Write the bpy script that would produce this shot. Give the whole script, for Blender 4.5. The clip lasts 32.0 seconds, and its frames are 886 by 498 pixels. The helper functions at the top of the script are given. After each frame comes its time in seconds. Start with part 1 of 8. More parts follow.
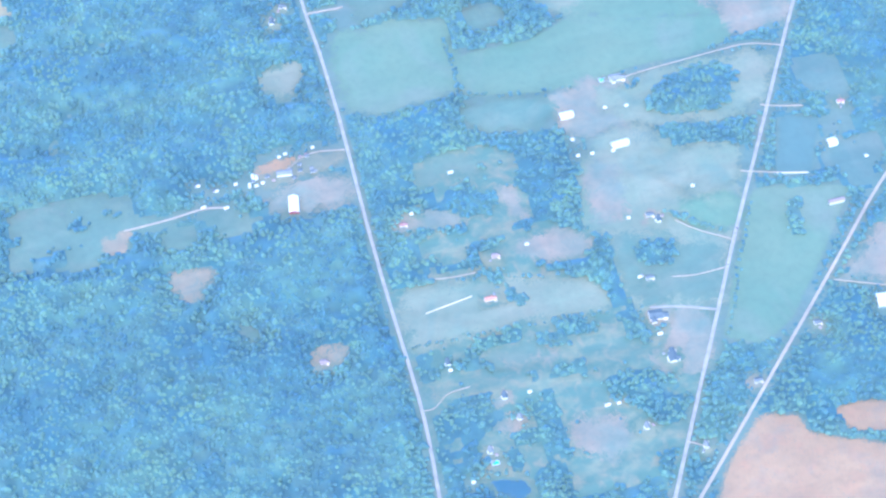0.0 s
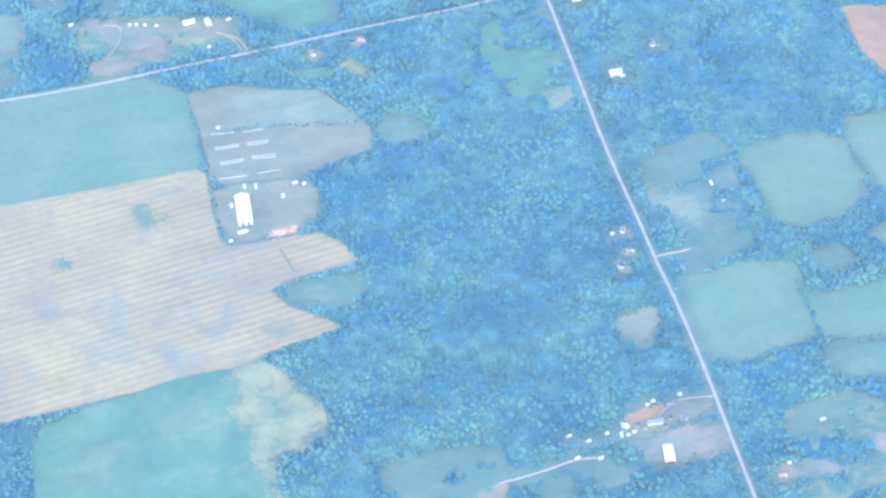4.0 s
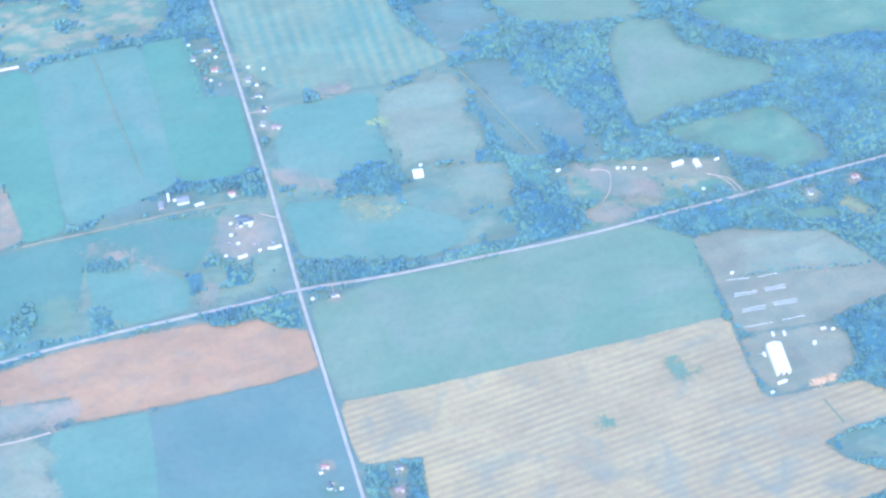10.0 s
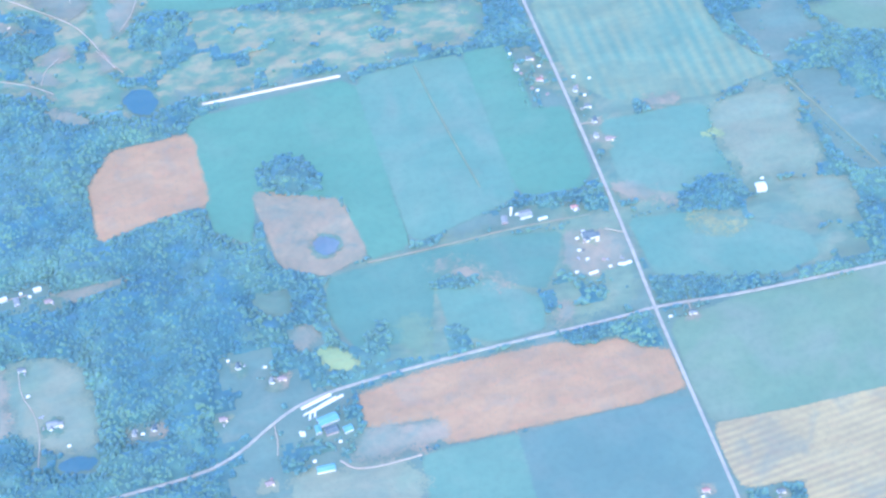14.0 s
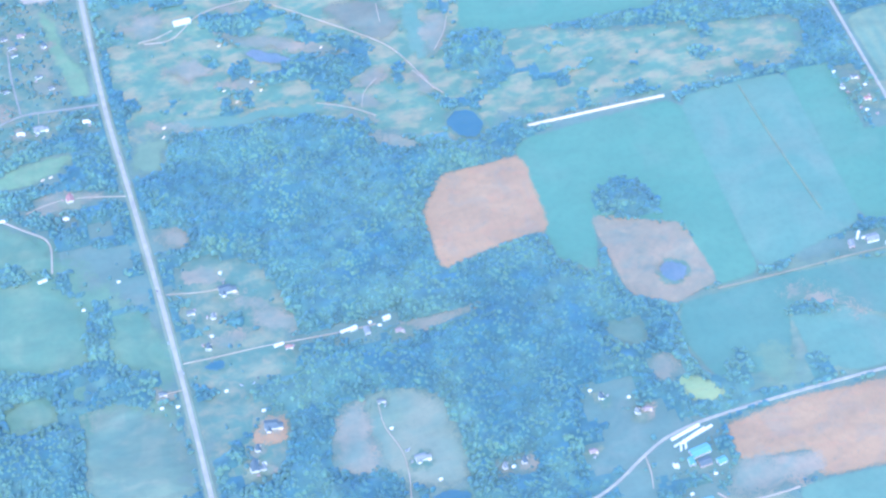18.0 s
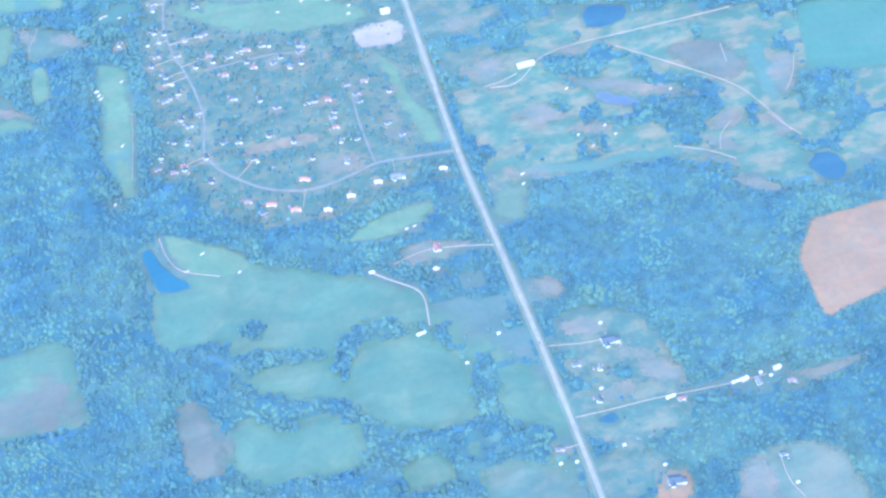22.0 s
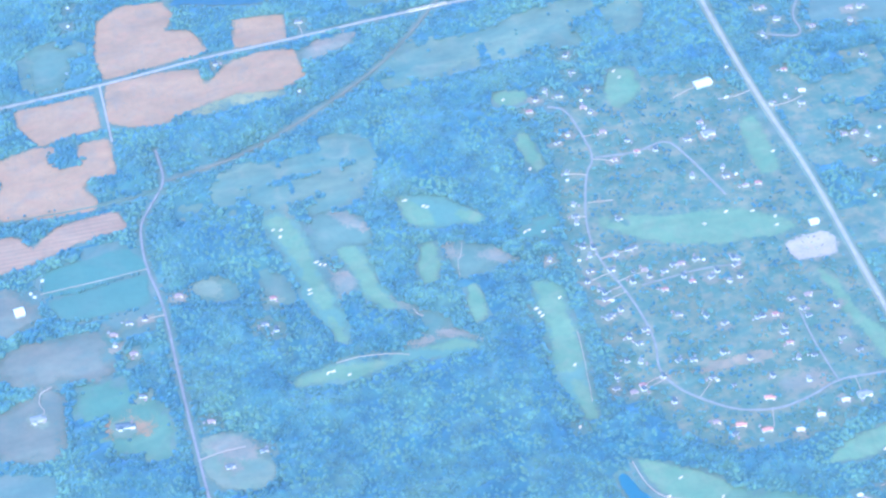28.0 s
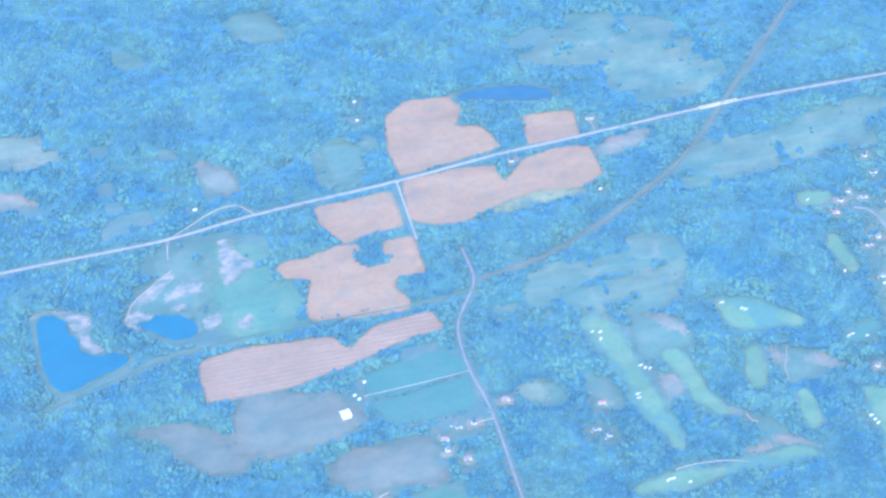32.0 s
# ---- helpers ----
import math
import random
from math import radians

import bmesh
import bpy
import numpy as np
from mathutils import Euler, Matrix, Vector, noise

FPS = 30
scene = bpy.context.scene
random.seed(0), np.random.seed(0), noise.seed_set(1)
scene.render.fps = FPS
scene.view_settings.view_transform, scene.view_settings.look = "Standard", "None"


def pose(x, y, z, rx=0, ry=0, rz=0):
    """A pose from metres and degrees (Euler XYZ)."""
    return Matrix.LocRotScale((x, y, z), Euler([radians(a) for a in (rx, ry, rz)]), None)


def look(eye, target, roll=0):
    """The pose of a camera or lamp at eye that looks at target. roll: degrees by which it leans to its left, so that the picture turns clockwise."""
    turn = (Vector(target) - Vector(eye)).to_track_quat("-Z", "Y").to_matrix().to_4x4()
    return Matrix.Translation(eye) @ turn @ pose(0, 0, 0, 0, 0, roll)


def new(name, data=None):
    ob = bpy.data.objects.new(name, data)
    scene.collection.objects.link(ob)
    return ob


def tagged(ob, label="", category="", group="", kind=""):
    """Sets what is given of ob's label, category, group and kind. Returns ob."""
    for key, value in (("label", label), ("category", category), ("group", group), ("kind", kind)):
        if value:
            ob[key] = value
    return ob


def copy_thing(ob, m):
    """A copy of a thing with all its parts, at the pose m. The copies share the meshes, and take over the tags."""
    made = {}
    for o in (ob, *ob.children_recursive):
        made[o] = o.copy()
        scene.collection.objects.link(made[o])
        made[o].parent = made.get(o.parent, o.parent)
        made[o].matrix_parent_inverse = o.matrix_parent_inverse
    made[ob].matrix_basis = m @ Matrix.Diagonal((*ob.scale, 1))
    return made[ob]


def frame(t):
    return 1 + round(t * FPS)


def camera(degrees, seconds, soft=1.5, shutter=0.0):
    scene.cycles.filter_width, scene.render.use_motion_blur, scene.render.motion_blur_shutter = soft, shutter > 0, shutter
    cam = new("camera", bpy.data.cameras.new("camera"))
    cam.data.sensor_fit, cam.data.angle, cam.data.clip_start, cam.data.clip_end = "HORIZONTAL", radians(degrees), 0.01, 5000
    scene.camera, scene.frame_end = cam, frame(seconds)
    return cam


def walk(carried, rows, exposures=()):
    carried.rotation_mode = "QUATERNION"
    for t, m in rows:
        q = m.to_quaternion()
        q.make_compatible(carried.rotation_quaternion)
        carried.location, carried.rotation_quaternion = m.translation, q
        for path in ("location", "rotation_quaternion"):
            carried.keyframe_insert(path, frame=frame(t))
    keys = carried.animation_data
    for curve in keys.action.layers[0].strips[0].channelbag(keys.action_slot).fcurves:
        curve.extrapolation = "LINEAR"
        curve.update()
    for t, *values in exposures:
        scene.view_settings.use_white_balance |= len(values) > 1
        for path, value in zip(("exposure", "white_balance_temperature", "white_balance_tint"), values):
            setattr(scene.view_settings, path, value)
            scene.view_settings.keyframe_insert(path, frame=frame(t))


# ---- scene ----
import itertools

cam = camera(22.864, 32.0, soft=2.6)
ROWS = [
    (0, 420.65, -868.14, 734.68, 34.352, -1.218, -13.725),
    (0.5, 403.00, -859.86, 735.03, 34.710, -1.222, -13.703),
    (1, 385.35, -851.57, 735.39, 34.985, -1.111, -13.711),
    (1.5, 367.70, -843.29, 735.75, 35.186, -1.152, -13.733),
    (2, 350.05, -835.01, 736.11, 35.310, -1.100, -13.867),
    (2.5, 332.40, -826.72, 736.47, 35.470, -1.067, -13.940),
    (3, 314.75, -818.44, 736.83, 35.661, -1.069, -13.949),
    (3.5, 297.11, -810.15, 737.19, 36.684, -0.898, -14.108),
    (4, 279.46, -801.87, 737.55, 39.064, -0.965, -14.141),
    (4.5, 261.81, -793.59, 737.91, 41.659, -0.791, -14.567),
    (6.5, 191.21, -760.45, 739.34, 42.448, -0.123, -15.423),
    (7, 173.56, -752.17, 739.70, 42.269, -0.045, -15.532),
    (7.5, 155.91, -743.88, 740.06, 42.052, 0.057, -15.667),
    (8, 138.26, -735.60, 740.42, 41.902, 0.038, -15.624),
    (8.5, 120.61, -727.32, 740.78, 41.722, 0.101, -15.675),
    (9, 102.96, -719.03, 741.14, 41.240, 0.110, -15.625),
    (9.5, 85.31, -710.75, 741.50, 40.965, 0.130, -15.578),
    (10, 67.66, -702.47, 741.86, 40.832, 0.195, -15.502),
    (10.5, 50.01, -694.18, 742.22, 40.766, 0.232, -15.402),
    (11, 32.36, -685.90, 742.58, 40.682, 0.304, -15.381),
    (11.5, 14.72, -677.61, 742.93, 40.571, 0.350, -15.380),
    (12, -2.93, -669.33, 743.29, 40.404, 0.396, -15.413),
    (12.5, -20.58, -661.05, 743.65, 40.277, 0.383, -15.360),
    (13, -38.23, -652.76, 744.01, 40.146, 0.322, -15.322),
    (13.5, -55.88, -644.48, 744.37, 40.052, 0.303, -15.375),
    (14, -73.53, -636.20, 744.73, 39.975, 0.244, -15.394),
    (14.5, -91.18, -627.91, 745.09, 39.891, 0.205, -15.425),
    (16.5, -161.78, -594.78, 746.53, 39.545, 0.236, -15.502),
    (17, -179.43, -586.49, 746.88, 39.464, 0.219, -15.479),
    (17.5, -197.08, -578.21, 747.24, 39.421, 0.283, -15.563),
    (18, -214.73, -569.93, 747.60, 39.365, 0.351, -15.620),
    (18.5, -232.38, -561.64, 747.96, 39.252, 0.446, -15.719),
    (19, -250.03, -553.36, 748.32, 39.154, 0.555, -15.749),
    (19.5, -267.67, -545.07, 748.68, 39.094, 0.718, -15.750),
    (20, -285.32, -536.79, 749.04, 39.103, 0.829, -15.724),
    (20.5, -302.97, -528.51, 749.40, 39.180, 0.924, -15.730),
    (21, -320.62, -520.22, 749.76, 39.256, 1.047, -15.731),
    (21.5, -338.27, -511.94, 750.12, 39.346, 1.199, -15.697),
    (22, -355.92, -503.65, 750.48, 39.409, 1.261, -15.659),
    (22.5, -373.57, -495.37, 750.83, 39.485, 1.326, -15.706),
    (23, -391.22, -487.09, 751.19, 39.585, 1.276, -15.732),
    (23.5, -408.87, -478.80, 751.55, 39.718, 1.290, -15.819),
    (24, -426.52, -470.52, 751.91, 40.002, 1.288, -15.974),
    (24.5, -444.17, -462.24, 752.27, 40.420, 1.255, -16.170),
    (25, -461.82, -453.95, 752.63, 40.696, 1.128, -16.271),
    (25.5, -479.47, -445.67, 752.99, 40.864, 1.026, -16.398),
    (27.5, -550.06, -412.53, 754.43, 43.134, 0.747, -16.869),
    (28, -567.71, -404.25, 754.78, 43.522, 0.673, -17.004),
    (28.5, -585.36, -395.97, 755.14, 43.846, 0.559, -17.033),
    (29, -603.01, -387.68, 755.50, 44.137, 0.465, -17.048),
    (29.5, -620.66, -379.40, 755.86, 44.396, 0.371, -17.062),
    (30, -638.31, -371.11, 756.22, 44.644, 0.293, -17.066),
    (30.5, -655.96, -362.83, 756.58, 44.857, 0.192, -16.994),
    (31, -673.61, -354.55, 756.94, 45.000, 0.259, -17.001),
    (31.5, -691.26, -346.26, 757.30, 45.119, 0.309, -16.921),
    (32, -708.91, -337.98, 757.66, 45.224, 0.251, -16.737),
]
# a clear afternoon seen from high up: cool white balance
walk(cam, [(t, pose(*p)) for t, *p in ROWS], exposures=[(0, 1.95, 4950, 28), (4, 1.90, 5060, 28), (7.5, 1.84, 4960, 28.5), (10.5, 1.79, 5070, 26.5), (13, 1.79, 5030, 26), (19, 1.83, 4870, 26), (24, 1.83, 4740, 26.5), (28, 1.86, 4710, 27), (32, 1.86, 4680, 26.5)])

# ---- world and sun ----
SUN_ELEVATION, SUN_TURN = 50.0, 205.0
world = bpy.data.worlds.new("sky")
scene.world = world
world.use_nodes = True
wn = world.node_tree.nodes
sky = wn.new("ShaderNodeTexSky")
sky.sky_type, sky.sun_disc = "NISHITA", False
sky.sun_elevation, sky.sun_rotation = radians(SUN_ELEVATION), radians(SUN_TURN)
sky.air_density, sky.dust_density, sky.ozone_density = 1.0, 0.3, 3.0
wn["Background"].inputs[1].default_value = 0.15
world.node_tree.links.new(sky.outputs[0], wn["Background"].inputs[0])
sun = new("sun", bpy.data.lights.new("sun", "SUN"))
sun.data.energy, sun.data.angle, sun.data.color = 0.9, radians(15.0), (1.0, 0.93, 0.80)
azimuth, climb = radians(SUN_TURN), radians(SUN_ELEVATION)
to_sun = Vector((math.sin(azimuth) * math.cos(climb), math.cos(azimuth) * math.cos(climb), math.sin(climb)))
sun.matrix_world = look(to_sun * 100, (0, 0, 0))


# ---- materials ----
def material(name, a, b, scale=0.05, fine=0.6, rough=0.8, gloss=1.95, bump=0.3, island=0.0, stripes=None, metal=0.0, stretch=1.0, patch=None, spread=(0.35, 0.65), fine_mix=0.25, haze_sheen=0.0, mottle=None, patch_size=1.7, clumps=0.0):
    """Two colours mixed by broad patches and a fine grain, with relief. stripes: (turn in degrees, width in metres, strength)."""
    m = bpy.data.materials.new(name)
    m.use_nodes = True
    n, l = m.node_tree.nodes, m.node_tree.links
    bsdf = n["Principled BSDF"]
    # gloss is an IOR set high: the mirrored blue sky replaces haze
    bsdf.inputs["Roughness"].default_value, bsdf.inputs["IOR"].default_value = rough, gloss
    bsdf.inputs["Metallic"].default_value = metal
    # blue-tinted sheen puts a veil of haze into the leaf surfaces
    bsdf.inputs["Sheen Weight"].default_value, bsdf.inputs["Sheen Roughness"].default_value = haze_sheen, 0.6
    bsdf.inputs["Sheen Tint"].default_value = (0.35, 0.72, 1.0, 1)
    geo = n.new("ShaderNodeNewGeometry")
    broad, grain = n.new("ShaderNodeTexNoise"), n.new("ShaderNodeTexNoise")
    for node, size, detail in ((broad, scale, 6.0), (grain, fine, 3.0)):
        node.inputs["Scale"].default_value, node.inputs["Detail"].default_value = size, detail
        node.inputs["Roughness"].default_value = 0.62
        squeeze = n.new("ShaderNodeMapping")
        squeeze.inputs["Scale"].default_value = (1 / stretch, 1, 1)
        l.new(geo.outputs["Position"], squeeze.inputs["Vector"])
        l.new(squeeze.outputs["Vector"], node.inputs["Vector"])
    span = n.new("ShaderNodeMapRange")
    span.inputs["From Min"].default_value, span.inputs["From Max"].default_value = spread
    l.new(broad.outputs["Fac"], span.inputs["Value"])
    fac = span.outputs["Result"]

    def blend(one, two, amount, kind="MIX"):
        mix = n.new("ShaderNodeMix")
        mix.data_type, mix.blend_type = "RGBA", kind
        for socket, value in ((mix.inputs[0], amount), (mix.inputs[6], one), (mix.inputs[7], two)):
            if isinstance(value, (int, float)):
                socket.default_value = value
            elif isinstance(value, tuple):
                socket.default_value = (*value, 1)
            else:
                l.new(value, socket)
        return mix.outputs[2]

    if stripes:
        turn, width, strength = stripes
        place, wave = n.new("ShaderNodeMapping"), n.new("ShaderNodeTexWave")
        place.inputs["Rotation"].default_value = (0, 0, radians(turn))
        wave.inputs["Scale"].default_value = 0.314 / width
        wave.inputs["Distortion"].default_value, wave.inputs["Detail"].default_value = 1.6, 3.0
        wave.inputs["Detail Scale"].default_value = 0.25
        l.new(geo.outputs["Position"], place.inputs["Vector"])
        l.new(place.outputs["Vector"], wave.inputs["Vector"])
        add, fade, worn = n.new("ShaderNodeMix"), n.new("ShaderNodeTexNoise"), n.new("ShaderNodeMapRange")
        fade.inputs["Scale"].default_value, fade.inputs["Detail"].default_value = 0.035, 5.0
        worn.inputs["From Min"].default_value, worn.inputs["From Max"].default_value = 0.36, 0.62
        worn.inputs["To Min"].default_value, worn.inputs["To Max"].default_value = strength * 0.25, strength * 1.3
        l.new(geo.outputs["Position"], fade.inputs["Vector"])
        l.new(fade.outputs["Fac"], worn.inputs["Value"])
        l.new(worn.outputs["Result"], add.inputs[0])
        l.new(fac, add.inputs[2])
        l.new(wave.outputs["Fac"], add.inputs[3])
        fac = add.outputs[0]
    colour = blend(a, b, fac)
    if patch:
        # large worn or drier patches with soft edges
        third, reach = n.new("ShaderNodeTexNoise"), n.new("ShaderNodeMapRange")
        third.inputs["Scale"].default_value, third.inputs["Detail"].default_value = scale * patch_size, 8.0
        third.inputs["Distortion"].default_value = 0.8
        reach.inputs["From Min"].default_value, reach.inputs["From Max"].default_value = 0.5, 0.72
        reach.inputs["To Max"].default_value = 0.75
        shift = n.new("ShaderNodeVectorMath")
        shift.inputs[1].default_value = (137.0, 59.0, 11.0)
        l.new(geo.outputs["Position"], shift.inputs[0])
        l.new(shift.outputs["Vector"], third.inputs["Vector"])
        l.new(third.outputs["Fac"], reach.inputs["Value"])
        colour = blend(colour, patch, reach.outputs["Result"])
    strength = (0.14 if scale < 0.2 else 0.0) if mottle is None else mottle
    if strength:
        # drawn-out lighter and darker streaks, and drier ones between them
        for k, (turn, width, length) in enumerate(((14, 0.075, 2.6), (-9, 0.21, 1.8))):
            lie, streak, tone = n.new("ShaderNodeMapping"), n.new("ShaderNodeTexNoise"), n.new("ShaderNodeMapRange")
            lie.inputs["Rotation"].default_value, lie.inputs["Scale"].default_value = (0, 0, radians(turn)), (1 / length, 1, 1)
            streak.inputs["Scale"].default_value, streak.inputs["Detail"].default_value = width, 7.0
            streak.inputs["Roughness"].default_value, streak.inputs["Distortion"].default_value = 0.6, 0.7
            tone.inputs["From Min"].default_value, tone.inputs["From Max"].default_value = 0.3, 0.7
            tone.inputs["To Min"].default_value, tone.inputs["To Max"].default_value = 1 - strength, 1 + strength
            l.new(geo.outputs["Position"], lie.inputs["Vector"])
            l.new(lie.outputs["Vector"], streak.inputs["Vector"])
            l.new(streak.outputs["Fac"], tone.inputs["Value"])
            if k == 0:
                shade = n.new("ShaderNodeHueSaturation")
                l.new(tone.outputs["Result"], shade.inputs["Value"])
                l.new(colour, shade.inputs["Color"])
                colour = shade.outputs["Color"]
            else:
                tone.inputs["From Min"].default_value, tone.inputs["From Max"].default_value = 0.5, 0.7
                tone.inputs["To Min"].default_value, tone.inputs["To Max"].default_value = 0.0, strength * 2.2
                colour = blend(colour, (a[0] * 1.45, a[1] * 1.02, a[2]), tone.outputs["Result"])
    if clumps:
        # crowns of one group share a tone
        group, tone, shade = n.new("ShaderNodeTexNoise"), n.new("ShaderNodeMapRange"), n.new("ShaderNodeHueSaturation")
        group.inputs["Scale"].default_value, group.inputs["Detail"].default_value = 0.2, 2.5
        tone.inputs["From Min"].default_value, tone.inputs["From Max"].default_value = 0.35, 0.65
        tone.inputs["To Min"].default_value, tone.inputs["To Max"].default_value = 1 - clumps, 1 + clumps
        l.new(geo.outputs["Position"], group.inputs["Vector"])
        l.new(group.outputs["Fac"], tone.inputs["Value"])
        l.new(tone.outputs["Result"], shade.inputs["Value"])
        l.new(colour, shade.inputs["Color"])
        colour = shade.outputs["Color"]
    dark = tuple(v * 0.62 for v in a)
    colour = blend(colour, dark, blend_amount(n, l, grain, fine_mix))
    if island:
        # every leaf clump or piece has its own tone, some of them a lighter green
        pick = n.new("ShaderNodeMapRange")
        pick.inputs["From Min"].default_value, pick.inputs["To Max"].default_value = 0.4, 0.2
        l.new(geo.outputs["Random Per Island"], pick.inputs["Value"])
        colour = blend(colour, tuple(v * k for v, k in zip(b, (1.55, 1.32, 0.95))), pick.outputs["Result"])
        tone = n.new("ShaderNodeMapRange")
        tone.inputs["To Min"].default_value, tone.inputs["To Max"].default_value = 1 - island, 1 + island
        l.new(geo.outputs["Random Per Island"], tone.inputs["Value"])
        hue = n.new("ShaderNodeHueSaturation")
        l.new(tone.outputs["Result"], hue.inputs["Value"])
        l.new(colour, hue.inputs["Color"])
        colour = hue.outputs["Color"]
    l.new(colour, bsdf.inputs["Base Color"])
    if bump:
        relief = n.new("ShaderNodeBump")
        relief.inputs["Strength"].default_value, relief.inputs["Distance"].default_value = bump, 0.3
        l.new(grain.outputs["Fac"], relief.inputs["Height"])
        l.new(relief.outputs["Normal"], bsdf.inputs["Normal"])
    return m


def blend_amount(n, l, grain, most):
    span = n.new("ShaderNodeMapRange")
    span.inputs["From Min"].default_value, span.inputs["From Max"].default_value = 0.45, 0.75
    span.inputs["To Max"].default_value = most
    l.new(grain.outputs["Fac"], span.inputs["Value"])
    return span.outputs["Result"]


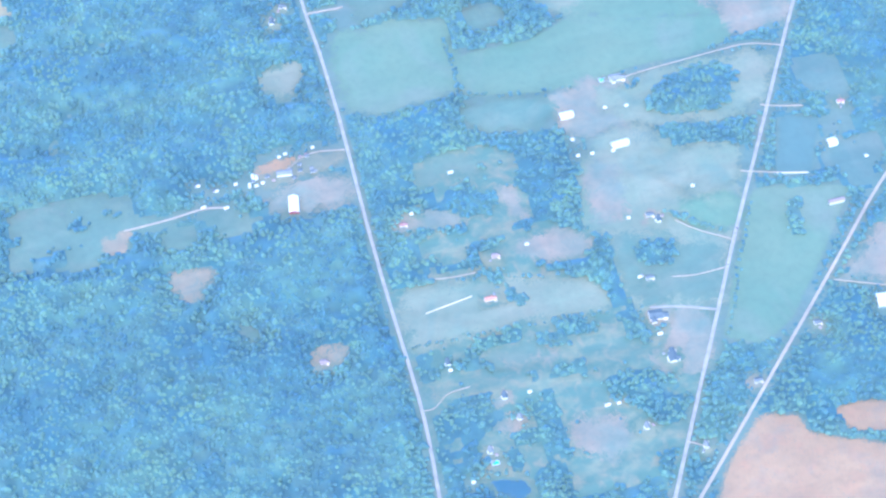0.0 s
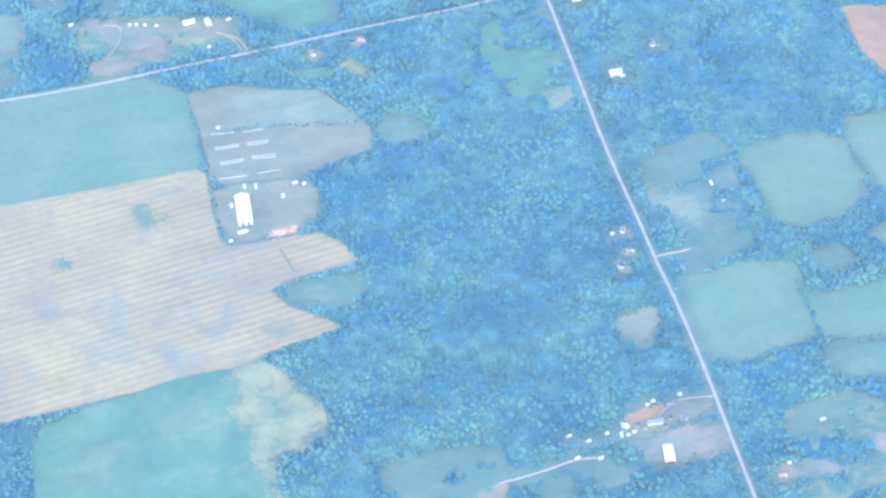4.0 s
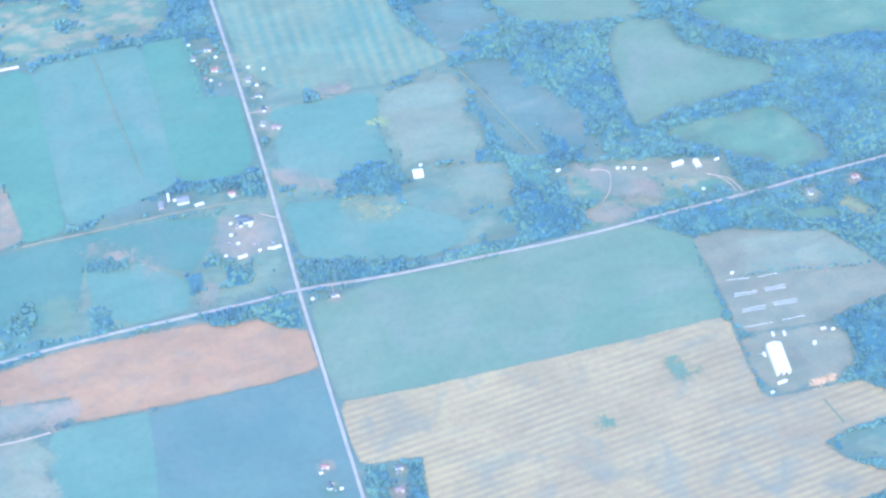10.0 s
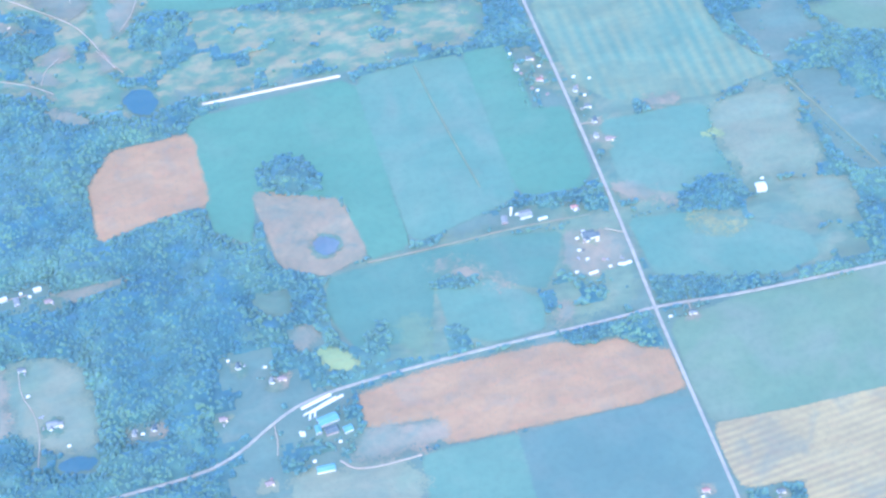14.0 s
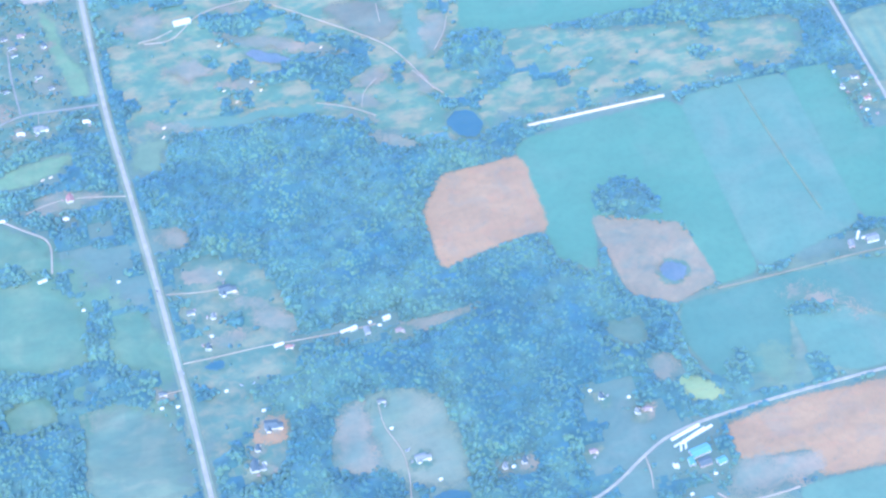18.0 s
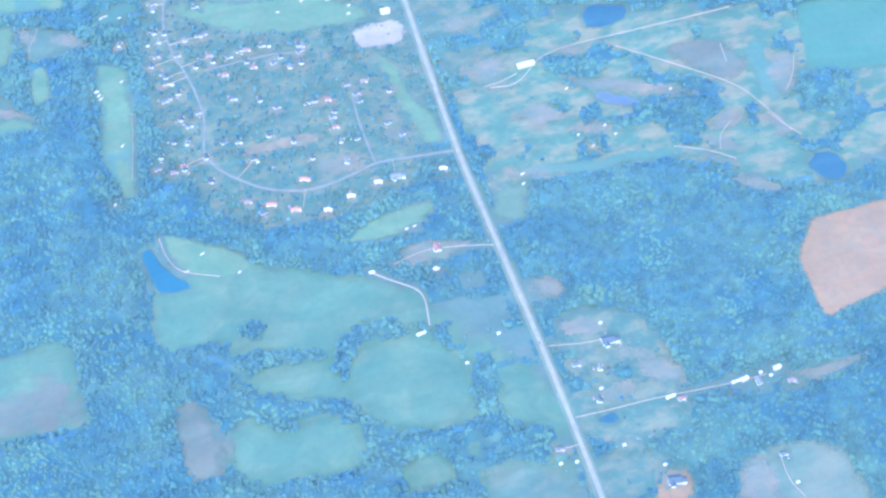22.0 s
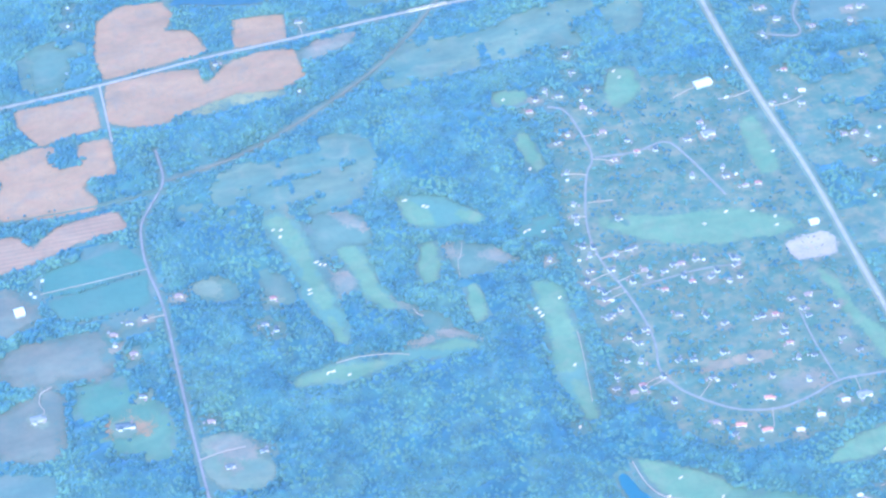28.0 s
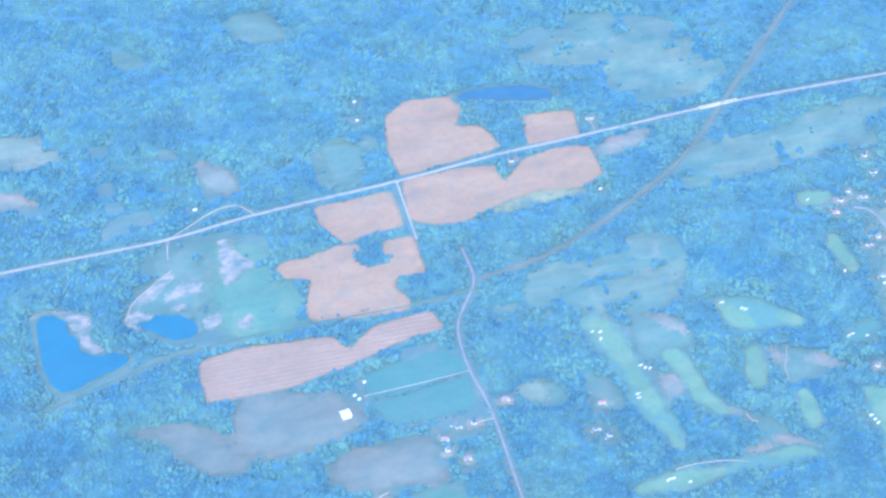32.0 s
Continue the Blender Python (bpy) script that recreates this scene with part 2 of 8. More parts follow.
MATS = {
    "ground": material("rough_grass", (0.12, 0.205, 0.125), (0.165, 0.235, 0.135), 0.03, 0.4, patch=(0.22, 0.25, 0.145)),
    "pasture": material("pasture_grass", (0.11, 0.228, 0.11), (0.165, 0.265, 0.117), 0.035, 0.3, patch=(0.22, 0.284, 0.127)),
    "crop": material("young_crop", (0.12, 0.25, 0.138), (0.16, 0.272, 0.145), 0.02, 0.3, patch=(0.2, 0.27, 0.15), mottle=0.07),
    "crop2": material("dense_crop", (0.11, 0.2, 0.13), (0.14, 0.23, 0.14), 0.02, 0.3, patch=(0.17, 0.23, 0.145), mottle=0.07),
    "crop4": material("deep_green_crop", (0.092, 0.218, 0.122), (0.125, 0.238, 0.128), 0.02, 0.3, patch=(0.155, 0.225, 0.128), mottle=0.07),
    "crop3": material("teal_crop", (0.1, 0.248, 0.124), (0.13, 0.266, 0.13), 0.015, 0.3, patch=(0.16, 0.264, 0.138), mottle=0.07),
    "dim": material("rough_glade_grass", (0.12, 0.215, 0.118), (0.17, 0.242, 0.125), 0.04, 0.3, patch=(0.215, 0.255, 0.135)),
    "hay": material("hay_meadow", (0.2, 0.265, 0.13), (0.3, 0.295, 0.15), 0.03, 0.3, patch=(0.16, 0.25, 0.14)),
    "hay2": material("mown_hay", (0.142, 0.244, 0.116), (0.192, 0.266, 0.122), 0.015, 0.3, patch=(0.23, 0.265, 0.15), mottle=0.07),
    "hay3": material("fallow_grass", (0.178, 0.203, 0.11), (0.246, 0.23, 0.118), 0.04, 0.3, patch=(0.145, 0.2, 0.118), mottle=0.18),
    "dry": material("dry_grass", (0.185, 0.237, 0.133), (0.38, 0.285, 0.148), 0.05, 0.3, patch=(0.19, 0.245, 0.145)),
    "yellow": material("yellow_grass", (0.25, 0.285, 0.118), (0.4, 0.35, 0.125), 0.05, 0.3, patch=(0.12, 0.215, 0.118), patch_size=2.6),
    "scrub": material("scrub_grass", (0.115, 0.21, 0.118), (0.215, 0.272, 0.13), 0.045, 0.3, patch=(0.27, 0.28, 0.14), stretch=1.7, mottle=0.2),
    "heath": material("golf_rough", (0.12, 0.235, 0.118), (0.345, 0.3, 0.135), 0.13, 0.25, spread=(0.44, 0.6), stretch=1.8, patch=(0.215, 0.3, 0.125)),
    "worn": material("worn_tan_grass", (0.245, 0.232, 0.116), (0.385, 0.275, 0.128), 0.08, 0.3, patch=(0.18, 0.225, 0.13)),
    "lawns": material("patchy_lawn", (0.112, 0.212, 0.116), (0.265, 0.276, 0.13), 0.12, 0.3, spread=(0.46, 0.65), stretch=1.5, patch=(0.32, 0.27, 0.128)),
    "stubble": material("straw_stubble", (0.322, 0.256, 0.11), (0.5, 0.375, 0.134), 0.012, 0.3, stripes=(83, 3.4, 0.5), patch=(0.25, 0.265, 0.145), patch_size=4.5, mottle=0.1),
    "strips": material("strip_crop", (0.125, 0.25, 0.138), (0.27, 0.3, 0.132), 0.02, 0.3, stripes=(0, 6.5, 0.5), patch=(0.19, 0.275, 0.14)),
    "soil": material("bare_soil", (0.395, 0.243, 0.093), (0.48, 0.28, 0.106), 0.03, 0.3, stripes=(8, 1.6, 0.15), patch=(0.34, 0.25, 0.12), patch_size=3.0),
    "clay": material("orange_clay", (0.66, 0.36, 0.12), (0.78, 0.5, 0.22), 0.3, 0.8),
    "lime": material("lime_green_grass", (0.27, 0.35, 0.125), (0.36, 0.4, 0.13), 0.1, 0.4),
    "sand": material("pale_sand", (0.78, 0.6, 0.35), (0.88, 0.72, 0.47), 0.08, 0.5),
    "pit": material("pit_ground", (0.17, 0.22, 0.13), (0.47, 0.355, 0.21), 0.2, 0.3, spread=(0.4, 0.62), stretch=1.8),
    "gravel": material("grey_gravel", (0.205, 0.23, 0.116), (0.29, 0.266, 0.128), 0.08, 0.6),
    "dirt": material("gravel_track", (0.44, 0.36, 0.22), (0.56, 0.44, 0.28), 0.1, 0.6),
    "old_asphalt": material("old_grey_asphalt", (0.26, 0.25, 0.18), (0.36, 0.32, 0.23), 0.2, 0.8),
    "furrows": material("furrowed_soil", (0.365, 0.237, 0.103), (0.475, 0.28, 0.12), 0.03, 0.3, stripes=(93, 2.6, 0.75), patch=(0.36, 0.255, 0.12)),
    "street": material("street_asphalt", (0.26, 0.26, 0.175), (0.345, 0.325, 0.225), 0.2, 0.8),
    "asphalt": material("worn_asphalt", (0.36, 0.325, 0.22), (0.5, 0.435, 0.295), 0.25, 0.8),
    "fairway": material("fairway_turf", (0.16, 0.278, 0.116), (0.21, 0.3, 0.122), 0.06, 0.3, patch=(0.25, 0.295, 0.13)),
    "water": material("pond_water", (0.03, 0.165, 0.14), (0.045, 0.18, 0.15), 0.05, 0.5, rough=0.35, gloss=2.4, bump=0.03),
    "murky": material("murky_pond_water", (0.04, 0.135, 0.112), (0.07, 0.158, 0.124), 0.12, 0.5, rough=0.35, gloss=2.4, bump=0.03),
    "shallow": material("shallow_pond_water", (0.13, 0.19, 0.15), (0.2, 0.22, 0.17), 0.12, 0.5, rough=0.35, gloss=2.4, bump=0.03),
    "leaf": material("tree_leaves", (0.051, 0.144, 0.111), (0.115, 0.216, 0.1), 0.036, 0.45, island=0.045, bump=0.25, spread=(0.43, 0.58), gloss=2.1, rough=1.0, haze_sheen=0.48, patch=(0.15, 0.252, 0.096), clumps=0.19, fine_mix=0.12),
    # darker and bluer than the crowns: hazy shade of their gaps as colour
    "brush": material("gap_shade_leaves", (0.044, 0.134, 0.106), (0.093, 0.19, 0.097), 0.03, 0.45, bump=0.4, gloss=2.1, rough=1.0, haze_sheen=0.48, spread=(0.4, 0.63), patch=(0.15, 0.24, 0.112), clumps=0.15, fine_mix=0.12),
    "bark": material("tree_bark", (0.06, 0.075, 0.07), (0.09, 0.10, 0.09), 0.5, 3.0),
    "white": material("white_siding", (0.84, 0.78, 0.66), (0.88, 0.82, 0.70), 0.4, 2.0, rough=0.5, bump=0.1, fine_mix=0.1),
    "tan": material("tan_siding", (0.58, 0.44, 0.33), (0.66, 0.50, 0.38), 0.4, 2.0, rough=0.6, bump=0.1),
    "red": material("red_paint", (0.55, 0.10, 0.07), (0.62, 0.14, 0.10), 0.4, 2.0, rough=0.6, bump=0.1),
    "roof_white": material("white_metal_roof", (0.90, 0.84, 0.70), (0.93, 0.87, 0.74), 0.4, 2.0, rough=0.4, bump=0.1, fine_mix=0.08),
    "roof_pale": material("pale_shingles", (0.24, 0.25, 0.19), (0.33, 0.325, 0.25), 0.6, 3.0),
    "roof_grey": material("grey_shingles", (0.14, 0.17, 0.135), (0.19, 0.21, 0.165), 0.6, 3.0),
    "roof_blue": material("dark_slate_shingles", (0.1, 0.14, 0.115), (0.14, 0.175, 0.145), 0.6, 3.0),
    "roof_red": material("red_shingles", (0.42, 0.2, 0.13), (0.5, 0.25, 0.17), 0.6, 3.0),
    "roof_orange": material("orange_tiles", (0.66, 0.27, 0.14), (0.74, 0.34, 0.19), 0.6, 3.0),
    "roof_tan": material("tan_shingles", (0.33, 0.24, 0.18), (0.42, 0.3, 0.22), 0.6, 3.0),
    "roof_teal": material("teal_metal_roof", (0.14, 0.34, 0.29), (0.19, 0.4, 0.34), 0.4, 2.0, rough=0.4, bump=0.1),
    "film": material("white_plastic_film", (0.90, 0.85, 0.72), (0.93, 0.88, 0.76), 0.4, 2.0, rough=0.35, bump=0.05, fine_mix=0.05),
    "door": material("dark_door", (0.10, 0.09, 0.09), (0.15, 0.13, 0.12), 0.6, 3.0),
    "pool": material("pool_water", (0.10, 0.55, 0.60), (0.12, 0.60, 0.64), 0.5, 2.0, rough=0.1, gloss=1.33, bump=0.02),
    "tyre": material("black_tyre", (0.03, 0.03, 0.03), (0.05, 0.05, 0.05), 1.0, 5.0),
    "paint": material("white_car_paint", (0.75, 0.75, 0.76), (0.80, 0.80, 0.80), 1.0, 5.0, rough=0.25, bump=0.0, fine_mix=0.0),
    "paint_dark": material("dark_car_paint", (0.17, 0.16, 0.15), (0.22, 0.2, 0.19), 1.0, 5.0, rough=0.25, bump=0.0, fine_mix=0.0),
    "window": material("car_glass", (0.09, 0.10, 0.11), (0.12, 0.13, 0.14), 1.0, 5.0, rough=0.1, bump=0.0, fine_mix=0.0),
}


# ---- making things ----
def part(name, bm, mat, parent, label=""):
    """Links a bmesh as one mesh object under a thing or a part."""
    mesh = bpy.data.meshes.new(name)
    bm.to_mesh(mesh)
    bm.free()
    mesh.materials.append(mat)
    ob = new(name, mesh)
    ob.parent = parent
    if label:
        ob["label"] = label
    return ob


def rounded(points, closed=True, times=2, cut_at=0.22):
    """Corner-cutting: turns a coarse outline into a soft one."""
    p = np.array(points, float)
    for _ in range(times):
        q = np.roll(p, -1, 0)
        cut = np.stack([p * (1 - cut_at) + q * cut_at, p * cut_at + q * (1 - cut_at)], 1)
        p = cut.reshape(-1, 2) if closed else np.vstack([p[:1], cut[:-1].reshape(-1, 2), p[-1:]])
    return p


def ragged(p, amount, size=0.12):
    """Shifts an outline's points a little, by smooth noise."""
    return np.array([(x + amount * noise.noise((x * size, y * size, 1.7)), y + amount * noise.noise((x * size, y * size, 9.2))) for x, y in p])


def dense(p, step):
    out = []
    for a, b in zip(p, np.roll(p, -1, 0)):
        count = max(1, int(np.hypot(*(b - a)) / step))
        out += [a + (b - a) * k / count for k in range(count)]
    return np.array(out)


AREAS, EDGES, LINES, LEVEL, SOFT = [], [], [], [0.05], {}


def soft(mat, width, wander):
    """A copy of a ground material that thins out over a ragged margin, so that one cover passes into the next."""
    if (mat, width, wander) in SOFT:
        return SOFT[mat, width, wander]
    m = MATS[mat].copy()
    n, l = m.node_tree.nodes, m.node_tree.links
    edge, geo = n.new("ShaderNodeAttribute"), n.new("ShaderNodeNewGeometry")
    edge.attribute_name = "margin"
    total = edge.outputs["Fac"]
    for size, reach in ((0.45 / (width + 1.2), 2.6), (2.4 / (width + 1.2), 1.3)):
        cloud, scaled, plus = n.new("ShaderNodeTexNoise"), n.new("ShaderNodeMath"), n.new("ShaderNodeMath")
        cloud.inputs["Scale"].default_value, cloud.inputs["Detail"].default_value = size, 4.0
        scaled.operation = "MULTIPLY_ADD"
        scaled.inputs[1].default_value, scaled.inputs[2].default_value = 2 * reach * width * wander, -reach * width * wander
        l.new(geo.outputs["Position"], cloud.inputs["Vector"])
        l.new(cloud.outputs["Fac"], scaled.inputs[0])
        l.new(total, plus.inputs[0])
        l.new(scaled.outputs[0], plus.inputs[1])
        total = plus.outputs[0]
    # tufts stand singly before they close up
    span, tuft, over = n.new("ShaderNodeMapRange"), n.new("ShaderNodeTexNoise"), n.new("ShaderNodeMath")
    span.inputs["From Min"].default_value, span.inputs["From Max"].default_value = -0.9 * width, 0.9 * width
    span.inputs["To Min"].default_value, span.inputs["To Max"].default_value = 0.28, 0.72
    tuft.inputs["Scale"].default_value, tuft.inputs["Detail"].default_value = 1.6, 1.0
    over.operation = "GREATER_THAN"
    l.new(geo.outputs["Position"], tuft.inputs["Vector"])
    l.new(total, span.inputs["Value"])
    l.new(span.outputs["Result"], over.inputs[0])
    l.new(tuft.outputs["Fac"], over.inputs[1])
    l.new(over.outputs[0], n["Principled BSDF"].inputs["Alpha"])
    SOFT[mat, width, wander] = m
    return m


def nearest(qx, qy, outline):
    """For each point the distance to an outline, below zero outside it, and the nearest point of the outline."""
    best, nx, ny = np.full(len(qx), 1e18), np.zeros(len(qx)), np.zeros(len(qx))
    odd = np.zeros(len(qx), bool)
    for (ax, ay), (bx, by) in zip(outline, np.roll(outline, -1, 0)):
        dx, dy = bx - ax, by - ay
        k = np.clip(((qx - ax) * dx + (qy - ay) * dy) / (dx * dx + dy * dy + 1e-12), 0, 1)
        cx, cy = ax + k * dx, ay + k * dy
        d = (qx - cx) ** 2 + (qy - cy) ** 2
        m = d < best
        best[m], nx[m], ny[m] = d[m], cx[m], cy[m]
        if ay != by:
            odd ^= ((ay > qy) != (by > qy)) & (qx < (bx - ax) * (qy - ay) / (by - ay) + ax)
    return np.where(odd, 1, -1) * np.sqrt(best), nx, ny


def sheet(name, label, category, mat, outline, z, width, kind="structure", spill=0.0):
    """A thin cover of the ground: a lattice that reaches a little past the outline and keeps the distance to it."""
    (x0, y0), (x1, y1) = outline.min(0) - width - spill, outline.max(0) + width + spill
    step = min(3.0, max(0.8, math.sqrt((x1 - x0) * (y1 - y0)) / 34))
    cols, rows = int((x1 - x0) / step) + 2, int((y1 - y0) / step) + 2
    gx, gy = np.meshgrid(x0 + step * np.arange(cols), y0 + step * np.arange(rows))
    gx, gy = gx.ravel(), gy.ravel()
    far, nx, ny = nearest(gx, gy, outline)
    reach = width + spill
    out = far < -reach
    k = reach / np.maximum(-far, 1e-6)
    gx, gy = np.where(out, nx + (gx - nx) * k, gx), np.where(out, ny + (gy - ny) * k, gy)
    margin = np.where(out, -reach, far) + spill
    i = (np.arange(rows - 1)[:, None] * cols + np.arange(cols - 1)[None]).ravel()
    quads = np.stack([i, i + 1, i + cols + 1, i + cols], 1)
    quads = quads[~out[quads].all(1)]
    used, back = np.unique(quads, return_inverse=True)
    mesh = bpy.data.meshes.new(name)
    mesh.from_pydata([(gx[j], gy[j], z) for j in used], [], back.reshape(-1, 4).tolist())
    mesh.attributes.new("margin", "FLOAT", "POINT").data.foreach_set("value", margin[used].astype(np.float32))
    mesh.materials.append(soft(mat, width, 0.3 if spill else 1.0))
    return tagged(new(name, mesh), label, category, kind=kind)


MARGINS = {"glade": 5.0, "rough_ground": 6.0, "scrub_meadow": 7.0, "meadow": 3.4, "clearing": 3.0, "yard": 1.6, "fairway": 1.3, "golf_green": 1.0, "stubble_field": 1.1, "ploughed_field": 1.6}


def field(name, mat, label, corners):
    LEVEL[0] += 0.0007
    # tilled land has straight sides, meadows have soft ones
    tilled = name in ("crop_field", "stubble_field", "ploughed_field", "strip_field", "bare_plot", "parking_lot")
    outline = ragged(dense(rounded(corners, cut_at=0.07), 4.0), 0.5) if tilled else ragged(dense(rounded(corners, cut_at=0.2), 2.5), 2.6, 0.06)
    if name not in ("rough_ground", "scrub_meadow"):
        AREAS.append(outline)
        EDGES.append(0.0 if tilled or name in ("fairway", "golf_green") else 4.5 if name == "glade" else 3.2)
    sheet(name, label, name.replace("_", " "), mat, outline, LEVEL[0], MARGINS.get(name, 1.0), spill=0.9 if tilled else 0.0)


def pond(label, corners, mat="water"):
    outline = ragged(dense(rounded(corners, times=3), 2.0), 0.8)
    middle = outline.mean(0)
    AREAS.append(middle + (outline - middle) * 1.12)
    EDGES.append(0.0)
    shore = middle + (outline - middle) * (1 + 1.6 / np.abs(outline - middle).max())
    sheet("shore", "grassy shore of a pond", "shore", "dim", shore, 0.30, 1.4)
    sheet("pond", label, "pond", mat, outline, 0.34, 0.6)


def road(width, mat, name, label, points):
    p = rounded(points, closed=False, times=2)
    LINES.append((p, 0.0 if "crossing" in label else width / 2))
    d = np.gradient(p, axis=0)
    d /= np.hypot(*d.T)[:, None]
    side = np.c_[-d[:, 1], d[:, 0]] * width / 2
    LEVEL[0] += 0.002
    z = LEVEL[0] + (0.02 if name == "verge" else 0.14)
    bm = bmesh.new()
    rows = [[bm.verts.new((x, y, h)) for (x, y), h in ((a + 1.12 * s, 0.02), (a + s, z), (a - s, z), (a - 1.12 * s, 0.02))] for a, s in zip(p, side)]
    for a, b in zip(rows, rows[1:]):
        for k in range(3):
            bm.faces.new((a[k], a[k + 1], b[k + 1], b[k]))
    bmesh.ops.recalc_face_normals(bm, faces=bm.faces)
    mesh = bpy.data.meshes.new(name)
    bm.to_mesh(mesh)
    bm.free()
    mesh.materials.append(MATS[mat])
    tagged(new(name, mesh), label, name.replace("_", " "), kind="structure")


# ---- ground, fields, roads, water ----
bm = bmesh.new()
bmesh.ops.create_grid(bm, x_segments=40, y_segments=40, size=9000)
mesh = bpy.data.meshes.new("ground")
bm.to_mesh(mesh)
bm.free()
mesh.materials.append(MATS["ground"])
tagged(new("ground", mesh), "rough green countryside of grass and scrub", "ground", kind="structure")

field("rough_ground", "heath", "patchy golf rough of green and dry grass", [(-152.5, 231.9), (14.8, 191.2), (7.1, 140.8), (153.6, 117.8), (140.2, 86.3), (72.8, 86.9), (3.8, 88.4), (-3.9, 90), (-26.3, 79.7), (-68.8, 100.4), (-90.8, 119), (-161.8, 125.7), (-174.2, 111.3), (-177.4, 152.5), (-174.3, 221.8)])
field("rough_ground", "lawns", "patchy lawns and gardens between houses", [(-288.3, 367.2), (-205.3, 367.7), (-185.9, 338.9), (-182.7, 282), (-184.7, 181.3), (-203.4, 141.1), (-231.4, 126.2), (-281.1, 128.7), (-300, 147.9), (-315.2, 208.1), (-308.8, 273.7)])
field("rough_ground", "lawns", "patchy lawns and gardens between houses", [(534, -325.9), (594.9, -336.7), (616.3, -383.3), (670.5, -404.3), (640.2, -469.1), (611.9, -515.9), (530.3, -499.4), (530.3, -394.9)])
field("rough_ground", "lawns", "patchy lawns beside the road", [(-172.2, 55.5), (-128.3, 36.1), (-127.5, -18.3), (-148.7, -79.9), (-175.7, -74.9), (-177.1, -10.1)])
field("rough_ground", "lawns", "patchy lawns along the country road", [(151.4, 80.4), (173.5, 78.4), (196.5, -0.3), (175.1, -13.2), (175.2, 29.1)])
field("rough_ground", "heath", "dry patchy bank by the farm", [(299.9, -44.6), (379.7, -63.3), (376.4, -84.7), (330.3, -88.1), (301.6, -94.3)])
field("rough_ground", "scrub", "open rough grassland between the fields", [(180.8, 43.5), (236.7, 31.8), (283.8, 28.7), (270.8, -36.4), (280, -86.5), (240.6, -85.9), (168.1, -74.2), (167.5, -11)])
field("rough_ground", "scrub", "open rough grassland between fields and lane", [(35.9, -31.8), (79.9, -30.5), (160.7, -23.4), (175, -46.7), (169.6, -89), (90.2, -91.1), (38.8, -87.8), (30, -59.9)])
field("rough_ground", "pasture", "open green grassland between the meadows", [(-337.5, 92.7), (-299.7, 104), (-259.3, 101.7), (-218.4, 69.8), (-205.9, 40.5), (-183.1, 18.2), (-183.5, -46.1), (-330.2, -2.5), (-306.9, 34), (-311.1, 72.1)])
field("rough_ground", "hay", "open pale grassland with scattered houses", [(629.1, -338.3), (646.7, -337.7), (664.7, -352.5), (659.2, -378.4), (680.7, -380.3), (669.6, -407), (655.4, -436.2), (622.3, -428.5), (622.2, -396.2), (613.3, -385.5), (621.9, -354.9)])
field("rough_ground", "lawns", "patchy lawns beyond the main road", [(-173.5, 357.5), (-149.3, 358.9), (-80.6, 355.6), (-160.8, 188.4), (-177.7, 201.3), (-175.9, 263.4), (-176.7, 309.7)])
field("scrub_meadow", "scrub", "rough pale scrub meadow", [(-473.8, 362.4), (-440.2, 372.5), (-384.1, 365.2), (-392.9, 328.4), (-419.2, 319.9), (-459.1, 340.6)])
field("scrub_meadow", "scrub", "wide rough scrub meadow", [(-370, 415.9), (-282.7, 439.5), (-207.8, 435), (-223.6, 401.4), (-294.6, 403.2), (-363.9, 395)])
field("scrub_meadow", "scrub", "yellow-green marsh meadow", [(-408.7, 517.9), (-383.6, 535.2), (-374.2, 552.9), (-348.7, 550.2), (-330.6, 518.9), (-313.6, 503.6), (-327.5, 493.0), (-360.1, 483.5), (-378.4, 503.7), (-396.5, 506.8)])
field("scrub_meadow", "scrub", "pale marsh strip along the highway", [(-360.8, 423.3), (-288, 440), (-233.7, 440), (-238.1, 408.4), (-365.9, 401.8)])
field("scrub_meadow", "scrub", "rough meadow beside the bend", [(-479.5, 364.4), (-437.3, 369.7), (-381.3, 377.4), (-392.2, 339.8), (-435.6, 333.3), (-486.7, 332.7)])
field("scrub_meadow", "dim", "rough meadow by the highway", [(-623, 422.4), (-569.1, 434.8), (-557.1, 402.2), (-570.7, 370.7), (-592.2, 373.3), (-613.9, 399.5)])
field("scrub_meadow", "dim", "pale marsh glade", [(-299.7, 427.3), (-241.4, 423.4), (-248, 409.2), (-299.3, 413.5)])
field("scrub_meadow", "ground", "rough pasture with scattered bushes", [(259.8, 81.7), (301.6, 85.2), (304.9, 54), (287, 29.8), (271.3, 35.1)])
field("scrub_meadow", "ground", "scrubby rough pasture", [(274.3, 30.1), (302.8, 25.4), (322.1, -16.2), (319.3, -39.4), (302.5, -45.3), (281.7, -36.4), (278.1, -3.8)])
field("scrub_meadow", "dim", "dry clearing with houses", [(537.2, -190.3), (571.4, -184.3), (577, -199.7), (548.4, -213.6), (535.6, -203.8)])
field("scrub_meadow", "hay", "pale roadside clearing", [(532.6, -213.3), (556.6, -220.7), (556.8, -235.8), (531.6, -233.2)])
field("scrub_meadow", "dry", "dry clearing beside the road", [(484.2, -101), (521.6, -86.5), (523.2, -110.2), (509.4, -129.6), (484.7, -120.1)])
field("scrub_meadow", "hay", "pale clearing by houses", [(498.8, -138.2), (520.2, -139.6), (520.2, -157.9), (498.1, -159.9)])
field("scrub_meadow", "pasture", "pale rough grass by the crossroads", [(492.1, -84.8), (522, -81.2), (523, -108.8), (516.4, -140.7), (491.6, -162.7), (481.2, -123.7)])
